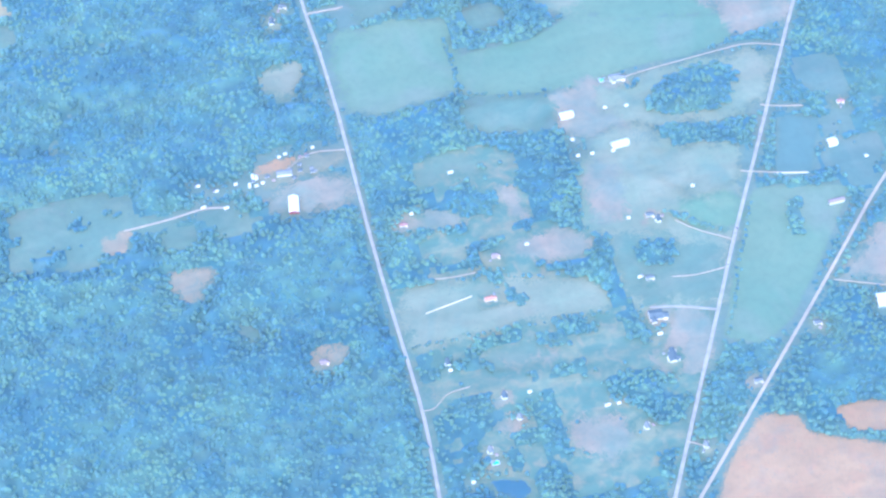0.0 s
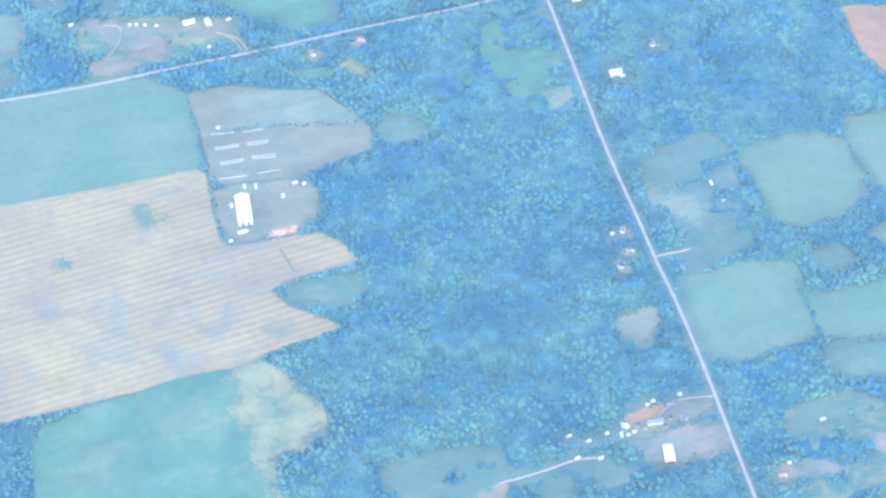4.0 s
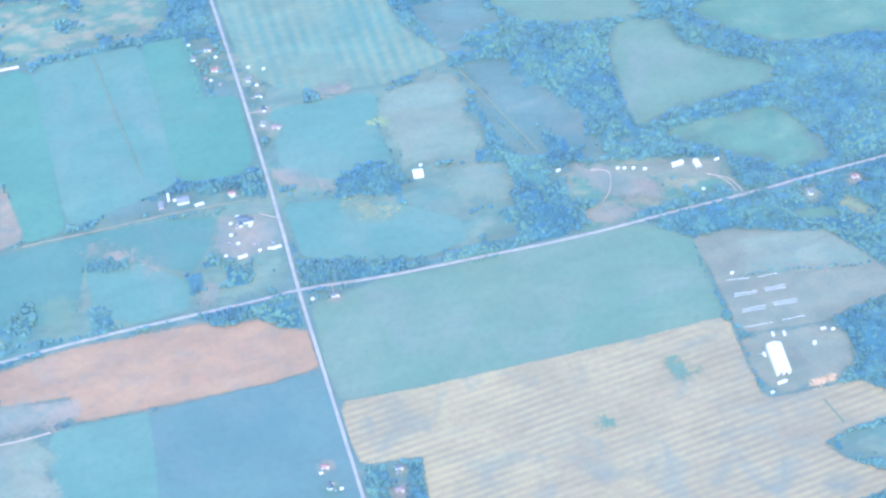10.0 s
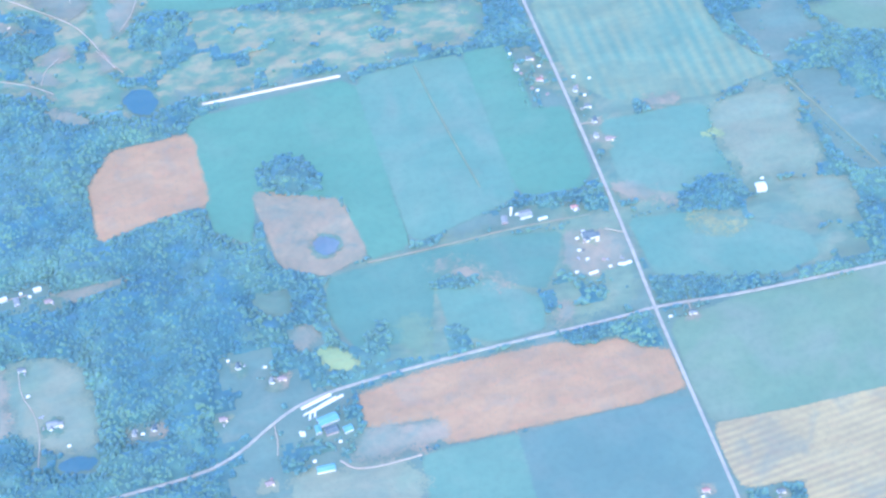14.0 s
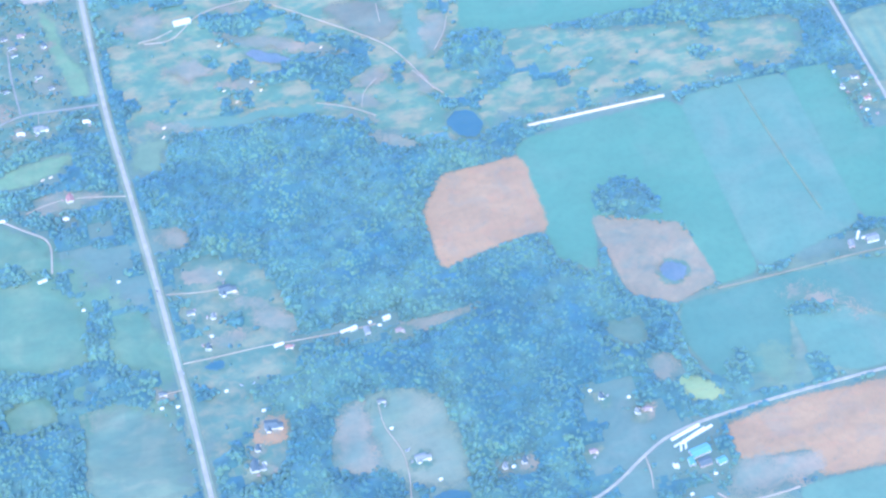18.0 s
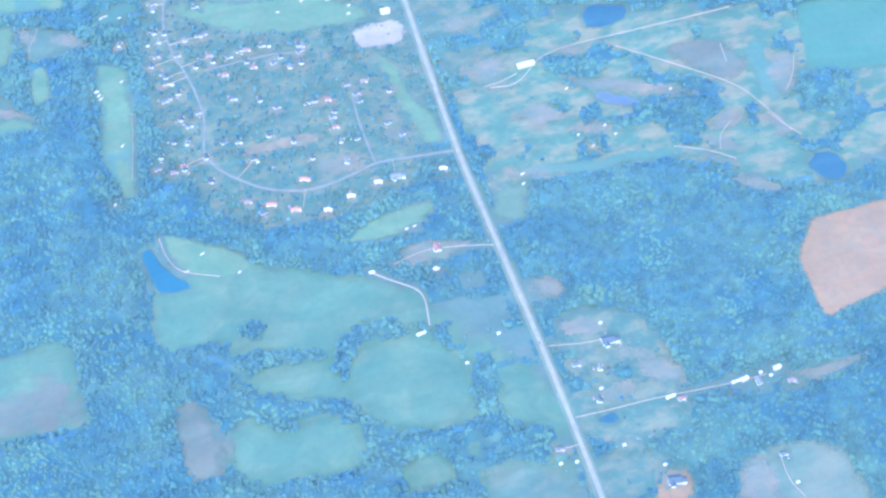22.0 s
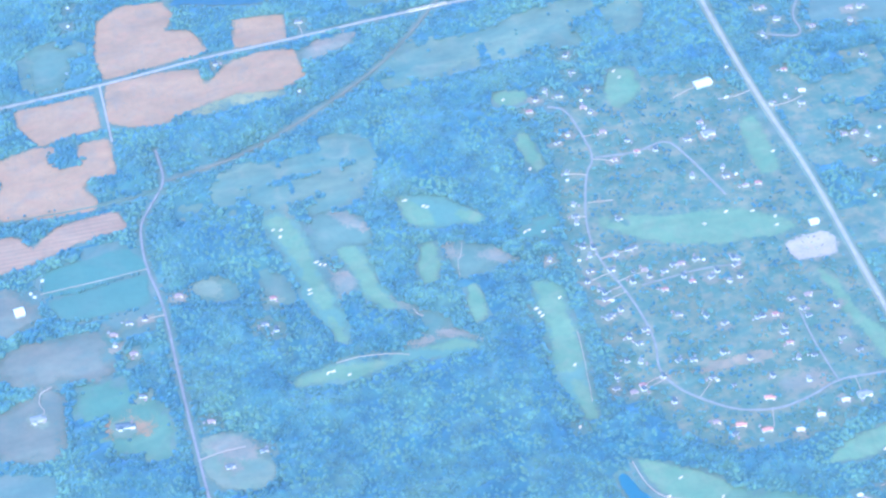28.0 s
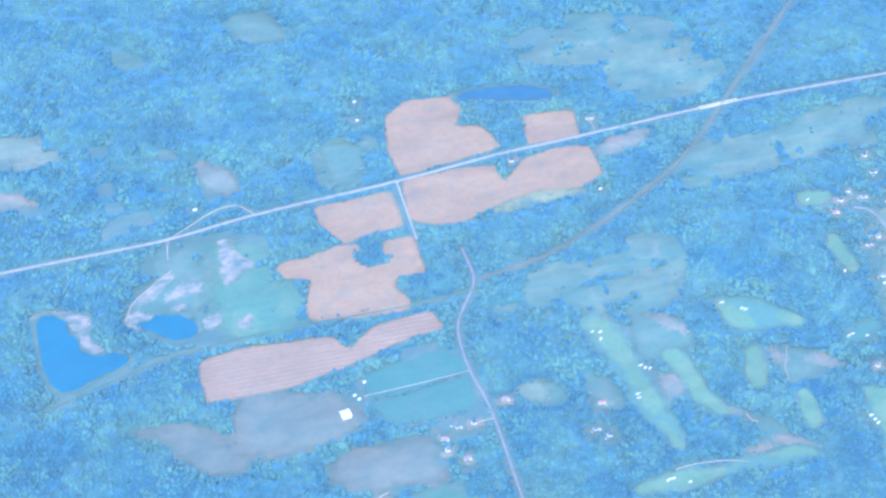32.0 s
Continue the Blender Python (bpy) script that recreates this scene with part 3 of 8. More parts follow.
field("scrub_meadow", "dim", "pale glade in the wood", [(430.7, -249.7), (452.6, -251.6), (455.4, -261.8), (435.7, -261.9)])
field("scrub_meadow", "dim", "hazy pale clearing in the woods", [(386.3, -326.8), (415.8, -325), (436.6, -327), (436.8, -342.8), (463.6, -343.9), (494.7, -352), (515.5, -358.9), (492.2, -362), (461.4, -363.2), (410.2, -365.1), (382.4, -357.5), (382.1, -341.3)])
field("scrub_meadow", "dim", "yellowish glade in the wood", [(500.1, -272.1), (520.5, -270.5), (518.6, -287.4), (500, -292.4)])
field("scrub_meadow", "scrub", "rough grass at the wood's tip", [(360.6, -231.2), (381.2, -226.6), (403.1, -228.6), (399, -246.6), (377.4, -244.5)])
field("scrub_meadow", "dry", "dry rough grass beside the lane", [(721.6, -418.9), (738.4, -405.3), (762.3, -389.9), (736, -458.8), (725.7, -439.8), (707.2, -431.9)])
field("scrub_meadow", "scrub", "pale marsh strip below the highway", [(-354.7, 427.1), (-319.8, 439.5), (-262.6, 440.5), (-211.5, 431.6), (-219.8, 403), (-269.5, 404.8), (-315.6, 405.6), (-354.1, 399.7)])
field("scrub_meadow", "yellow", "yellow-green bank below the fields", [(-464.1, 410.2), (-445.4, 426.3), (-416.8, 421.8), (-405.3, 409.2), (-431.6, 410.9), (-455.6, 408.9)])
field("scrub_meadow", "scrub", "scrubby clearing round a farm", [(-539.3, 485.6), (-499.2, 491.6), (-504, 451.6), (-540.1, 449.6)])
field("scrub_meadow", "pasture", "green rough meadow beside ploughed land", [(-604.9, 439.6), (-574.5, 417.3), (-566.1, 385.7), (-571.4, 355.6), (-615.8, 365.7)])
field("scrub_meadow", "pasture", "green rough clearing beside the road", [(-551.3, 254.1), (-520.8, 251.4), (-510, 220.8), (-513.5, 195.7), (-556.3, 205.8)])
field("scrub_meadow", "scrub", "small rough glade", [(-484.6, 297.7), (-466.8, 297.7), (-464.2, 282), (-481.7, 282)])
field("scrub_meadow", "scrub", "pale marsh beside the far wood", [(-378.4, 503.7), (-326.2, 505), (-300.6, 487.2), (-325.4, 465.6), (-372.1, 468.1)])
field("scrub_meadow", "hay", "pale glade", [(-705.4, 542.3), (-671.1, 536.4), (-653.7, 517.4), (-669.7, 508.8), (-708.7, 518.5)])
field("scrub_meadow", "dim", "pale band of rough grass in the woods", [(-623.1, 603.6), (-610.7, 587.2), (-584.9, 562.1), (-591.7, 544.8), (-609.9, 560), (-623.7, 583.8)])
field("scrub_meadow", "dim", "scrubby ground round farm buildings", [(-536.2, 472.5), (-519.3, 479.9), (-500.8, 470.6), (-504.2, 452.9), (-529.5, 452.7)])
field("scrub_meadow", "scrub", "open scrub below the ploughed land", [(-416.4, 380.1), (-383, 373.8), (-377, 355), (-399, 321), (-431.2, 327.1)])
field("meadow", "hay2", "pale grazed pasture field beside the road", [(532.4, -262.6), (555.8, -261.7), (584.2, -262), (586.2, -284.9), (580.8, -309.9), (534.1, -310.8), (531.2, -293.5)])
field("crop_field", "hay2", "blue-green young crop field", [(577.6, -307.3), (578.3, -291.0), (592.1, -286.8), (617.7, -286.2), (641.3, -276.2), (657.1, -283.7), (704.3, -290.5), (703.0, -303.3), (682.9, -307.5), (656.8, -308.6), (632.2, -314.1), (609.7, -313.4)])
field("meadow", "hay2", "pale hay field", [(629.7, -254.2), (653.7, -252.8), (689.2, -257.5), (696.4, -279.4), (704.1, -289.7), (657.3, -283.1), (642.9, -275.2), (631.9, -273.0)])
field("meadow", "dry", "pale fallow field beside the road", [(698.2, -256.1), (727.0, -248.7), (753.3, -258.1), (742.5, -272.9), (729.5, -299.5), (703.7, -303.4), (705.2, -289.7), (697.1, -279.5), (694.5, -263.8)])
field("glade", "hay", "dry rough grass by a hedge", [(624.9, -254.8), (646.7, -258.7), (648.8, -268.6), (631.9, -273.0), (621.2, -265.6)])
field("meadow", "dry", "tan yard grass round farm sheds", [(616.4, -316.1), (638.3, -312.3), (643.3, -317.6), (641.0, -322.4), (651.3, -333.4), (646.0, -342.1), (623.8, -341.3), (616.6, -332.3)])
field("crop_field", "crop2", "narrow dark green crop plot", [(712.3, -349.4), (726.2, -354.7), (712.8, -381), (700.8, -375.9)])
field("meadow", "pasture", "small pale meadow beside a driveway", [(654.2, -380.2), (684, -381.7), (673.2, -403.5), (658.8, -395.3)])
field("crop_field", "hay2", "long green field between two roads", [(687.6, -383.4), (726.8, -390.8), (712.2, -411), (699.8, -425.4), (682.9, -446.6), (668, -455.5), (654.6, -449.7), (665.8, -426)])
field("meadow", "hay", "mown pale meadow with soft edges", [(532.2, -396.8), (561.7, -400.7), (599.8, -408.1), (615.7, -418.7), (615.7, -428.4), (592.4, -426.3), (576.5, -424.9), (543.6, -426.8), (529.5, -428.1)])
field("meadow", "dry", "yellowish dry meadow", [(588.1, -385.5), (609.1, -383.1), (618.2, -395.3), (601.3, -402.8), (584, -394.6)])
field("meadow", "hay", "pale paddock", [(639.3, -354.4), (663.7, -363.8), (656.9, -377.8), (636.7, -379.8)])
field("meadow", "dry", "dry pinkish paddock", [(621.9, -354.9), (638, -355.6), (634.3, -381.5), (617.7, -387.1)])
field("clearing", "dry", "dry clearing round farm sheds", [(614.4, -314.7), (638.3, -314.7), (639.1, -329.7), (619.4, -337.6), (618.7, -326.6)])
field("yard", "dry", "bare pinkish soil round new houses", [(637.0, -434.1), (645.4, -431.7), (652.2, -440.9), (648.1, -456.0), (639.5, -463.8), (621.5, -461.0), (623.4, -450.3), (630.5, -449.3)])
field("glade", "dry", "tan grass between hedges", [(552.6, -437.1), (569.6, -433.9), (586.6, -439.1), (582.5, -445.1), (566.6, -444.3)])
field("glade", "dry", "tan lawn beside houses", [(585.7, -475.8), (598.6, -474.5), (605.5, -485.0), (593.8, -490.8), (585.9, -486.0)])
field("glade", "dry", "tan garden below the houses", [(552.7, -468.9), (562.2, -467.3), (569.8, -472.1), (560.1, -474.4)])
field("ploughed_field", "soil", "large bare ploughed field", [(657.4, -487.4), (670, -491.1), (671.6, -499.7), (706, -513.3), (708.2, -555.4), (621.9, -535.3), (637.2, -506.9)])
field("ploughed_field", "soil", "small bare ploughed field", [(686.1, -491.4), (698, -490.8), (721.5, -497), (716.9, -508.9), (689.8, -500.6)])
field("glade", "worn", "bare earth clearing in the woods", [(443.8, -370.9), (467.4, -371.6), (462.9, -380), (448.8, -388.7), (446.6, -381.3)])
field("yard", "worn", "bare earth patch at the end of a track", [(421, -348.7), (434.1, -346), (431.6, -357.4), (421, -356.4)])
field("meadow", "hay", "small meadow beside the road", [(500.1, -277.7), (518, -274.7), (518.2, -288.2), (499.6, -292.8)])
field("clearing", "dim", "dry clearing with short grass", [(555.1, -436.2), (580.8, -434.8), (584.2, -443.4), (562, -444.9)])
field("clearing", "dim", "small dry clearing", [(464.8, -400.5), (477.7, -404.3), (471.6, -412.1)])
field("glade", "worn", "small bare clearing round a house", [(490.2, -421.2), (502.6, -416), (507.7, -423.9), (501.8, -430.5), (492.1, -428.3)])
field("clearing", "dry", "dry clearing beside houses", [(581.8, -359.2), (594.7, -365.2), (592.5, -377.8), (583.4, -371.4)])
field("clearing", "dry", "dry grass between hedges", [(537.5, -363.8), (563.2, -365.9), (568.4, -373.8), (542.6, -372.2)])
field("meadow", "dry", "dry grass behind houses", [(588.3, -474), (605.7, -476.7), (604.3, -489.2), (587, -486.5)])
field("meadow", "dim", "green clearing with a shed", [(552.8, -339.2), (577.8, -336.4), (578.5, -348.1), (552.4, -351.1)])
field("meadow", "dim", "grassy verge with scattered houses", [(620.1, -387), (669.6, -407), (656.7, -432.3), (624.9, -427.8), (622.8, -410.5)])
field("stubble_field", "stubble", "wide tan stubble field with mown swaths", [(173.2, -155.4), (202.9, -156.5), (296, -156.2), (344.3, -154.7), (344.2, -199.4), (349.4, -202.5), (374.6, -203.3), (386.2, -203.4), (394.7, -210.5), (401.2, -221.8), (371.8, -224.4), (358.5, -229.1), (366.1, -240.3), (386.1, -255.2), (359.8, -259.3), (337.1, -265.2), (282.5, -268.3), (240.7, -270.7), (192.9, -246.5), (198, -191.9), (218.6, -191.7), (173.7, -188.1), (170.6, -169.1)])
field("crop_field", "hay2", "long grey-green hay field", [(172.9, -100.4), (206.1, -94.6), (243.3, -95.8), (269.7, -94.8), (302.3, -92), (329.2, -96), (346.3, -109.4), (344.7, -153.4), (296.4, -155), (203.2, -155.1), (172.6, -153.4), (171.2, -133.4)])
field("bare_plot", "gravel", "grey gravelly plot with rows of white cover sheets", [(346.5, -108.7), (364.1, -108.4), (405.3, -121.8), (422.4, -147.5), (420, -160.5), (397.3, -164.2), (387.8, -168.2), (348, -164.3), (348.6, -130.2)])
field("meadow", "hay", "pale grass at the plot's upper edge", [(367.9, -113), (406.3, -119.2), (421.2, -143.8), (383.7, -136.6), (360.7, -133.6)])
field("yard", "gravel", "gravel farmyard round a long white barn", [(347.5, -165.8), (387.3, -169.7), (392.8, -186), (384.6, -197.2), (362.9, -200.6), (348.4, -199.7), (344.9, -179)])
field("crop_field", "pasture", "green crop field", [(253.6, -277.1), (314.9, -266.5), (335, -266.4), (337.4, -290.8), (340.7, -331.7), (340.5, -369.8), (337.8, -416.1), (337.1, -447.3), (240.5, -424.4)])
field("glade", "yellow", "yellow-green rough strip along the wood", [(335.7, -266.5), (350.7, -264.5), (365.9, -288.5), (371.3, -301.6), (355.8, -315.4), (344.3, -310.4), (343.9, -343.5), (347, -371.3), (342.4, -417.2), (341.2, -448.2), (336.5, -447.1), (337.2, -415.5), (339.9, -369.6), (340.2, -331.6), (336.8, -292.1)])
field("glade", "dim", "yellow-green glade", [(431.6, -138.8), (445.6, -146.8), (451, -159.4), (431.7, -160.8), (423.1, -152.8)])
field("meadow", "hay2", "pale pasture square", [(578.1, -196.5), (627.9, -194), (632, -240.2), (585.4, -251.5), (582.7, -221.8)])
field("meadow", "hay2", "pale pasture behind a hedge", [(630.9, -191.9), (656.5, -190), (679.3, -197.1), (662.2, -238.9), (634.9, -238.2)])
field("glade", "dim", "yellowish verge meadow", [(546.5, -243.3), (565.1, -242.1), (573.1, -252.9), (549.5, -257.7)])
field("glade", "dim", "yellowish meadow corner", [(593.6, -257.7), (611.9, -264.7), (604.8, -276.6), (590.3, -273.8)])
field("clearing", "dry", "dry clearing with a house in the woods", [(490.8, -30.3), (506.3, -29.6), (519.4, -32.4), (517.1, -43.4), (492.3, -43.9)])
field("ploughed_field", "soil", "strip of bare soil", [(660.3, -122.8), (688.7, -131.5), (670.7, -176.8), (659.3, -155.4)])
field("crop_field", "crop", "wide pale green field across the crossroads", [(537, 24.8), (543.4, 60), (696.2, 37.4), (652.4, -72.1), (606.4, -73.2), (530.1, -76.6), (528.1, -64.8), (529.3, -30)])
field("clearing", "dry", "dry ground below the wood", [(299, -48.1), (314.3, -51.6), (342.5, -67), (339.7, -79.9), (319.6, -74.9), (311.6, -60.9)])
field("glade", "dry", "bare soil beside the road", [(306, -79.5), (317, -78.9), (330, -87.3), (309.1, -91.8), (304.8, -88.1)])
field("clearing", "gravel", "gravel yard along farm sheds", [(327.8, -56.9), (373.6, -64.6), (375.9, -74.2), (352.1, -71.2), (327.4, -62.8)])
field("meadow", "hay2", "blue-green field below a hedge", [(352.3, 33.2), (382.6, 31.8), (381.4, 16.8), (392.3, 3.6), (421.8, -13.5), (417.7, -25.5), (391.5, -27.9), (359.4, -29.7), (345.0, -39.8), (343.8, -2.8)])
field("glade", "pasture", "pale curved meadow", [(351.1, -40), (411, -38.1), (419.6, -55.4), (427.1, -80.4), (404.5, -79.6), (373.2, -57.7)])
field("strip_field", "strips", "green field mown in pale strips", [(171.9, 108.7), (249.7, 113.2), (254.6, 59.7), (272.2, 33.2), (234.9, 24.2), (189.9, 34.1), (176.2, 48.8)])
field("meadow", "hay", "pale meadow with dry patches", [(231.7, 18.3), (272.8, 25), (268.6, 3.2), (270.9, -20.6), (274, -26), (254.6, -34.8), (234.2, -29.9), (231.4, -9.5)])
field("crop_field", "crop", "green crop field behind houses", [(180, 21.1), (225.4, 20.8), (230.7, 17.8), (226.3, -6.2), (229.4, -27.8), (211.6, -33.9), (192.3, -25.5), (178.6, -15.3)])
field("crop_field", "crop", "green crop field with rounded edge", [(173.8, -39.4), (208.5, -44), (247.7, -68.5), (247.7, -80.9), (230, -86.5), (176, -73.3)])
field("meadow", "hay", "small grey-green meadow", [(251.9, -34.8), (277.7, -39.8), (277.7, -56.1), (267.8, -64.1), (249.2, -53.9)])
field("meadow", "dry", "dry bank beside the road", [(173.4, -14.6), (191.9, -22.4), (200.2, -33.3), (189.7, -32.9), (173.3, -22)])
field("meadow", "hay2", "upper blue-green field", [(294.6, 69.8), (345.4, 72.8), (377.4, 42.1), (363.1, 34.2), (314.6, 47)])
field("meadow", "pasture", "pale meadow below the upper wood", [(390.9, 38.3), (464.4, 34.9), (528.2, 12.5), (527.6, -8.8), (435.8, -1.8), (418.5, 7.2)])
field("crop_field", "crop3", "bright teal crop field", [(-5.3, 73.7), (76.1, 79.9), (75.4, -27.5), (56.9, -29.5), (55.4, -13.3), (52, 7), (15.9, 22.4), (7.7, -6.9), (-5.7, 3.8), (-6.4, 21.5)])
field("crop_field", "crop", "grey-green hay field with a tractor line", [(77, 80.4), (129.3, 81.6), (130.5, -12.4), (76.9, -26.9)])
field("crop_field", "crop3", "bright teal crop strip", [(130.5, 82), (151.8, 81.3), (153, 67), (151, 37.6), (167.4, 34.9), (166.4, -5.9), (159.2, -14.7), (131.8, -12.4)])
field("ploughed_field", "soil", "pinkish ploughed field with a rounded corner", [(-56.7, 42.7), (-42.7, 63.6), (-5.4, 65.1), (-5.8, 20.7), (-26.2, 19.3), (-56.7, 11.8)])
field("bare_plot", "worn", "tan grass field round a pond", [(14.5, 22.1), (52, 7), (55.4, -27.1), (35.5, -34), (17.7, -24)])
field("crop_field", "crop4", "green field with hedges", [(37.5, -36.3), (79.1, -33.7), (120.6, -34.3), (141.8, -38.1), (135.8, -52.9), (125.9, -66.9), (101.1, -54), (80.1, -50.8), (72.5, -71.7), (63.1, -79.4), (39, -75.9), (31.3, -53.7)])
field("crop_field", "crop", "green field beside the lane", [(80.5, -54.3), (104.2, -56.9), (123.5, -72.9), (119.3, -88), (95.9, -88.6), (80.8, -78.9)])
field("yard", "dry", "dry pinkish house plot", [(141.8, -38.1), (162, -41.3), (169.4, -49.3), (171.3, -62.8), (147.8, -67.1), (137.6, -57.5)])
field("clearing", "dry", "dry plot beside the crossroads", [(128.1, -77.5), (136.4, -79.8), (133.3, -88.7), (125.4, -89.7)])
field("ploughed_field", "soil", "wide pinkish bare field", [(33.3, -101.8), (69, -96.3), (124.7, -98.2), (129.9, -102.2), (148.7, -102.6), (156.7, -109.7), (166.8, -114), (166.8, -133.5), (144.9, -135.9), (63.1, -134.9), (63, -120.7), (34.4, -118.8)])
field("crop_field", "crop", "teal crop field below the farm", [(52.1, -137.7), (92.9, -138.7), (92.3, -157.1), (87.7, -195.4), (47.4, -184.2)])
field("crop_field", "crop2", "dark teal crop field", [(93.4, -138.8), (168, -138.4), (170, -164), (170, -187.4), (167.4, -217.6), (88.3, -195.6), (92.7, -157.2)])
field("meadow", "hay", "pale meadow below the farm", [(-4.4, -133.1), (16.6, -134.6), (51.6, -137.6), (47.4, -184.2), (-9.1, -168.5)])
field("meadow", "dry", "pale grass between farm and soil", [(29.6, -118.4), (62.8, -121.6), (62.6, -134.1), (45, -135.2), (23.6, -135.1)])
field("yard", "lime", "bright yellow-green mown patch", [(20.8, -74), (31.8, -74.8), (38.3, -84.6), (29, -87.6), (22.4, -83.9)])
field("clearing", "dry", "pale clearing", [(15.1, -59.0), (21.1, -58.6), (25.5, -63.5), (24.3, -72.3), (17.3, -73.8), (13.0, -69.0)])
field("clearing", "dry", "dry clearing", [(12.6, -57.3), (24, -58.9), (19.9, -72.5), (13.2, -68.7)])
field("meadow", "hay2", "meadow corner beside the hedge", [(55.9, -67.1), (70.7, -68.6), (72.3, -84.6), (56.4, -86.5)])
field("crop_field", "crop3", "distant teal field", [(1.5, 195.1), (92, 168.6), (86.6, 142.2), (36.5, 143.3), (6.1, 146.2), (-8.7, 153.3)])
field("clearing", "dry", "dry strip in the woods", [(-83.4, -12.4), (-60.7, -12.7), (-44.8, -10.9), (-51.6, -16), (-78.2, -20.2)])
field("yard", "dry", "tan lawn with a curved drive", [(-168.9, 33.5), (-166.7, 39.5), (-158.2, 39.4), (-152.5, 36.4), (-151.1, 30.1), (-155.2, 29.3)])
field("yard", "sand", "bright sandy forecourt of a large house", [(-152.9, 21.5), (-150.0, 25.8), (-147.8, 26.5), (-146.7, 22.3), (-149.9, 21.3)])
field("clearing", "dry", "tan bank below a large house", [(-150.9, 20.3), (-145.0, 24.4), (-140.3, 17.3), (-134.2, 10.7), (-143.8, 12.5)])
field("clearing", "dry", "dry back lawn", [(-142.9, 13.7), (-126, 6.3), (-126.5, -6.9), (-142.4, 0.9)])
field("meadow", "hay", "long pale lawn with houses", [(-105.1, -44.0), (-91.0, -46.0), (-76.9, -54.0), (-75.4, -72.6), (-74.7, -92.8), (-75.7, -99.6), (-105.8, -90.8), (-108.5, -65.9)])
field("clearing", "dry", "pale pinkish paddock in the woods", [(-121.4, -51.8), (-106.4, -44.2), (-109.9, -85.5), (-129.3, -79.9)])
field("yard", "soil", "bare sandy ring round a house", [(-158.9, -54.7), (-151.3, -44), (-144.2, -44.3), (-140.9, -52), (-143, -58.1), (-152.7, -58.8)])
field("clearing", "dry", "small dry lawn", [(-161.6, 3.3), (-147, 2.2), (-145.2, -5.5), (-159.1, -6.7)])
field("clearing", "hay2", "shaded clearing beside the road", [(-174.5, 122.1), (-157.9, 119.1), (-164.5, 101.3), (-176.3, 101.3)])
field("clearing", "dry", "dry verge below the wood", [(-175.2, 67.1), (-162.3, 65.4), (-159.5, 55.1), (-176.1, 55)])
field("meadow", "pasture", "wide green meadow with soft edges", [(-333.6, 108.9), (-318.0, 112.7), (-295.4, 111.8), (-273.7, 104.8), (-255.6, 92.7), (-223.4, 75.8), (-218.6, 65.1), (-221.3, 55.4), (-249.8, 58.0), (-261.8, 47.1), (-274.9, 50.0), (-295.9, 63.5), (-309.0, 73.7), (-323.8, 73.3), (-338.4, 74.3)])
field("meadow", "pasture", "round green meadow", [(-259.1, 51.1), (-252.8, 54.0), (-237.1, 51.7), (-221.1, 44.7), (-213.0, 34.3), (-212.6, 18.5), (-215.7, 1.0), (-226.1, 0.1), (-246.8, 5.5), (-259.3, 15.3), (-263.7, 27.3), (-264.2, 39.9)])
field("meadow", "pasture", "green meadow between trees", [(-301.4, 50.8), (-290.7, 50.8), (-275.1, 48.8), (-266.2, 43.6), (-267.0, 32.9), (-274.5, 32.0), (-290.5, 37.6), (-301.7, 43.1)])
field("meadow", "pasture", "green meadow below a hedge", [(-315.9, 27.3), (-306.5, 29.1), (-296.3, 18.5), (-293.6, 13.2), (-287.8, 19.1), (-278.4, 23.9), (-268.4, 19.5), (-264.6, 7.8), (-265.2, -1.0), (-273.3, -6.1), (-288.7, -6.0), (-306.9, -2.1), (-317.9, 2.6), (-318.6, 16.1)])
field("meadow", "pasture", "narrow green meadow beside the road", [(-200.6, 21.3), (-193.0, 26.9), (-185.3, 23.0), (-185.5, 4.4), (-187.1, -5.9), (-194.7, -5.1), (-204.3, 0.7), (-204.6, 10.0)])
field("glade", "scrub", "rough green pasture beside the road", [(-219.7, -23.2), (-206.0, -21.3), (-189.7, -33.4), (-186.1, -49.0), (-186.0, -66.6), (-187.5, -79.5), (-226.6, -68.1), (-227.2, -45.5)])
field("meadow", "pasture", "green meadow with a dry lower end", [(-442.2, 82.0), (-429.8, 84.4), (-412.5, 86.9), (-392.1, 91.6), (-376.2, 91.6), (-373.2, 75.1), (-373.8, 60.0), (-371.2, 48.8), (-375.6, 45.0), (-388.5, 45.9), (-400.3, 46.5), (-419.2, 46.3), (-433.4, 45.9), (-447.4, 46.0)])
field("glade", "hay3", "dry pinkish end of a meadow", [(-430.2, 66.4), (-408.3, 68.8), (-395.6, 72.6), (-386.6, 75.1), (-381.1, 69.8), (-378.8, 61.5), (-373.8, 52.5), (-374.0, 46.6), (-387.1, 47.0), (-401.6, 52.2), (-419.6, 58.2), (-433.6, 60.0), (-441.3, 63.7)])
field("glade", "hay3", "grey-pink bare strip", [(-337.7, 44.1), (-328.4, 45.6), (-323.4, 36.0), (-318.6, 25.7), (-322.9, 3.2), (-340.1, 8.3)])
field("golf_green", "fairway", "bright golf green with sand bunkers", [(-322.6, 137.6), (-310.9, 132.4), (-287.9, 110.3), (-296.5, 106.3), (-317.6, 114.3), (-321.8, 123.9)])
field("fairway", "fairway", "bright golf fairway", [(-239.8, 116), (-216.8, 122.9), (-199, 124.5), (-209, 113.6), (-226.7, 107), (-246.3, 111.2)])
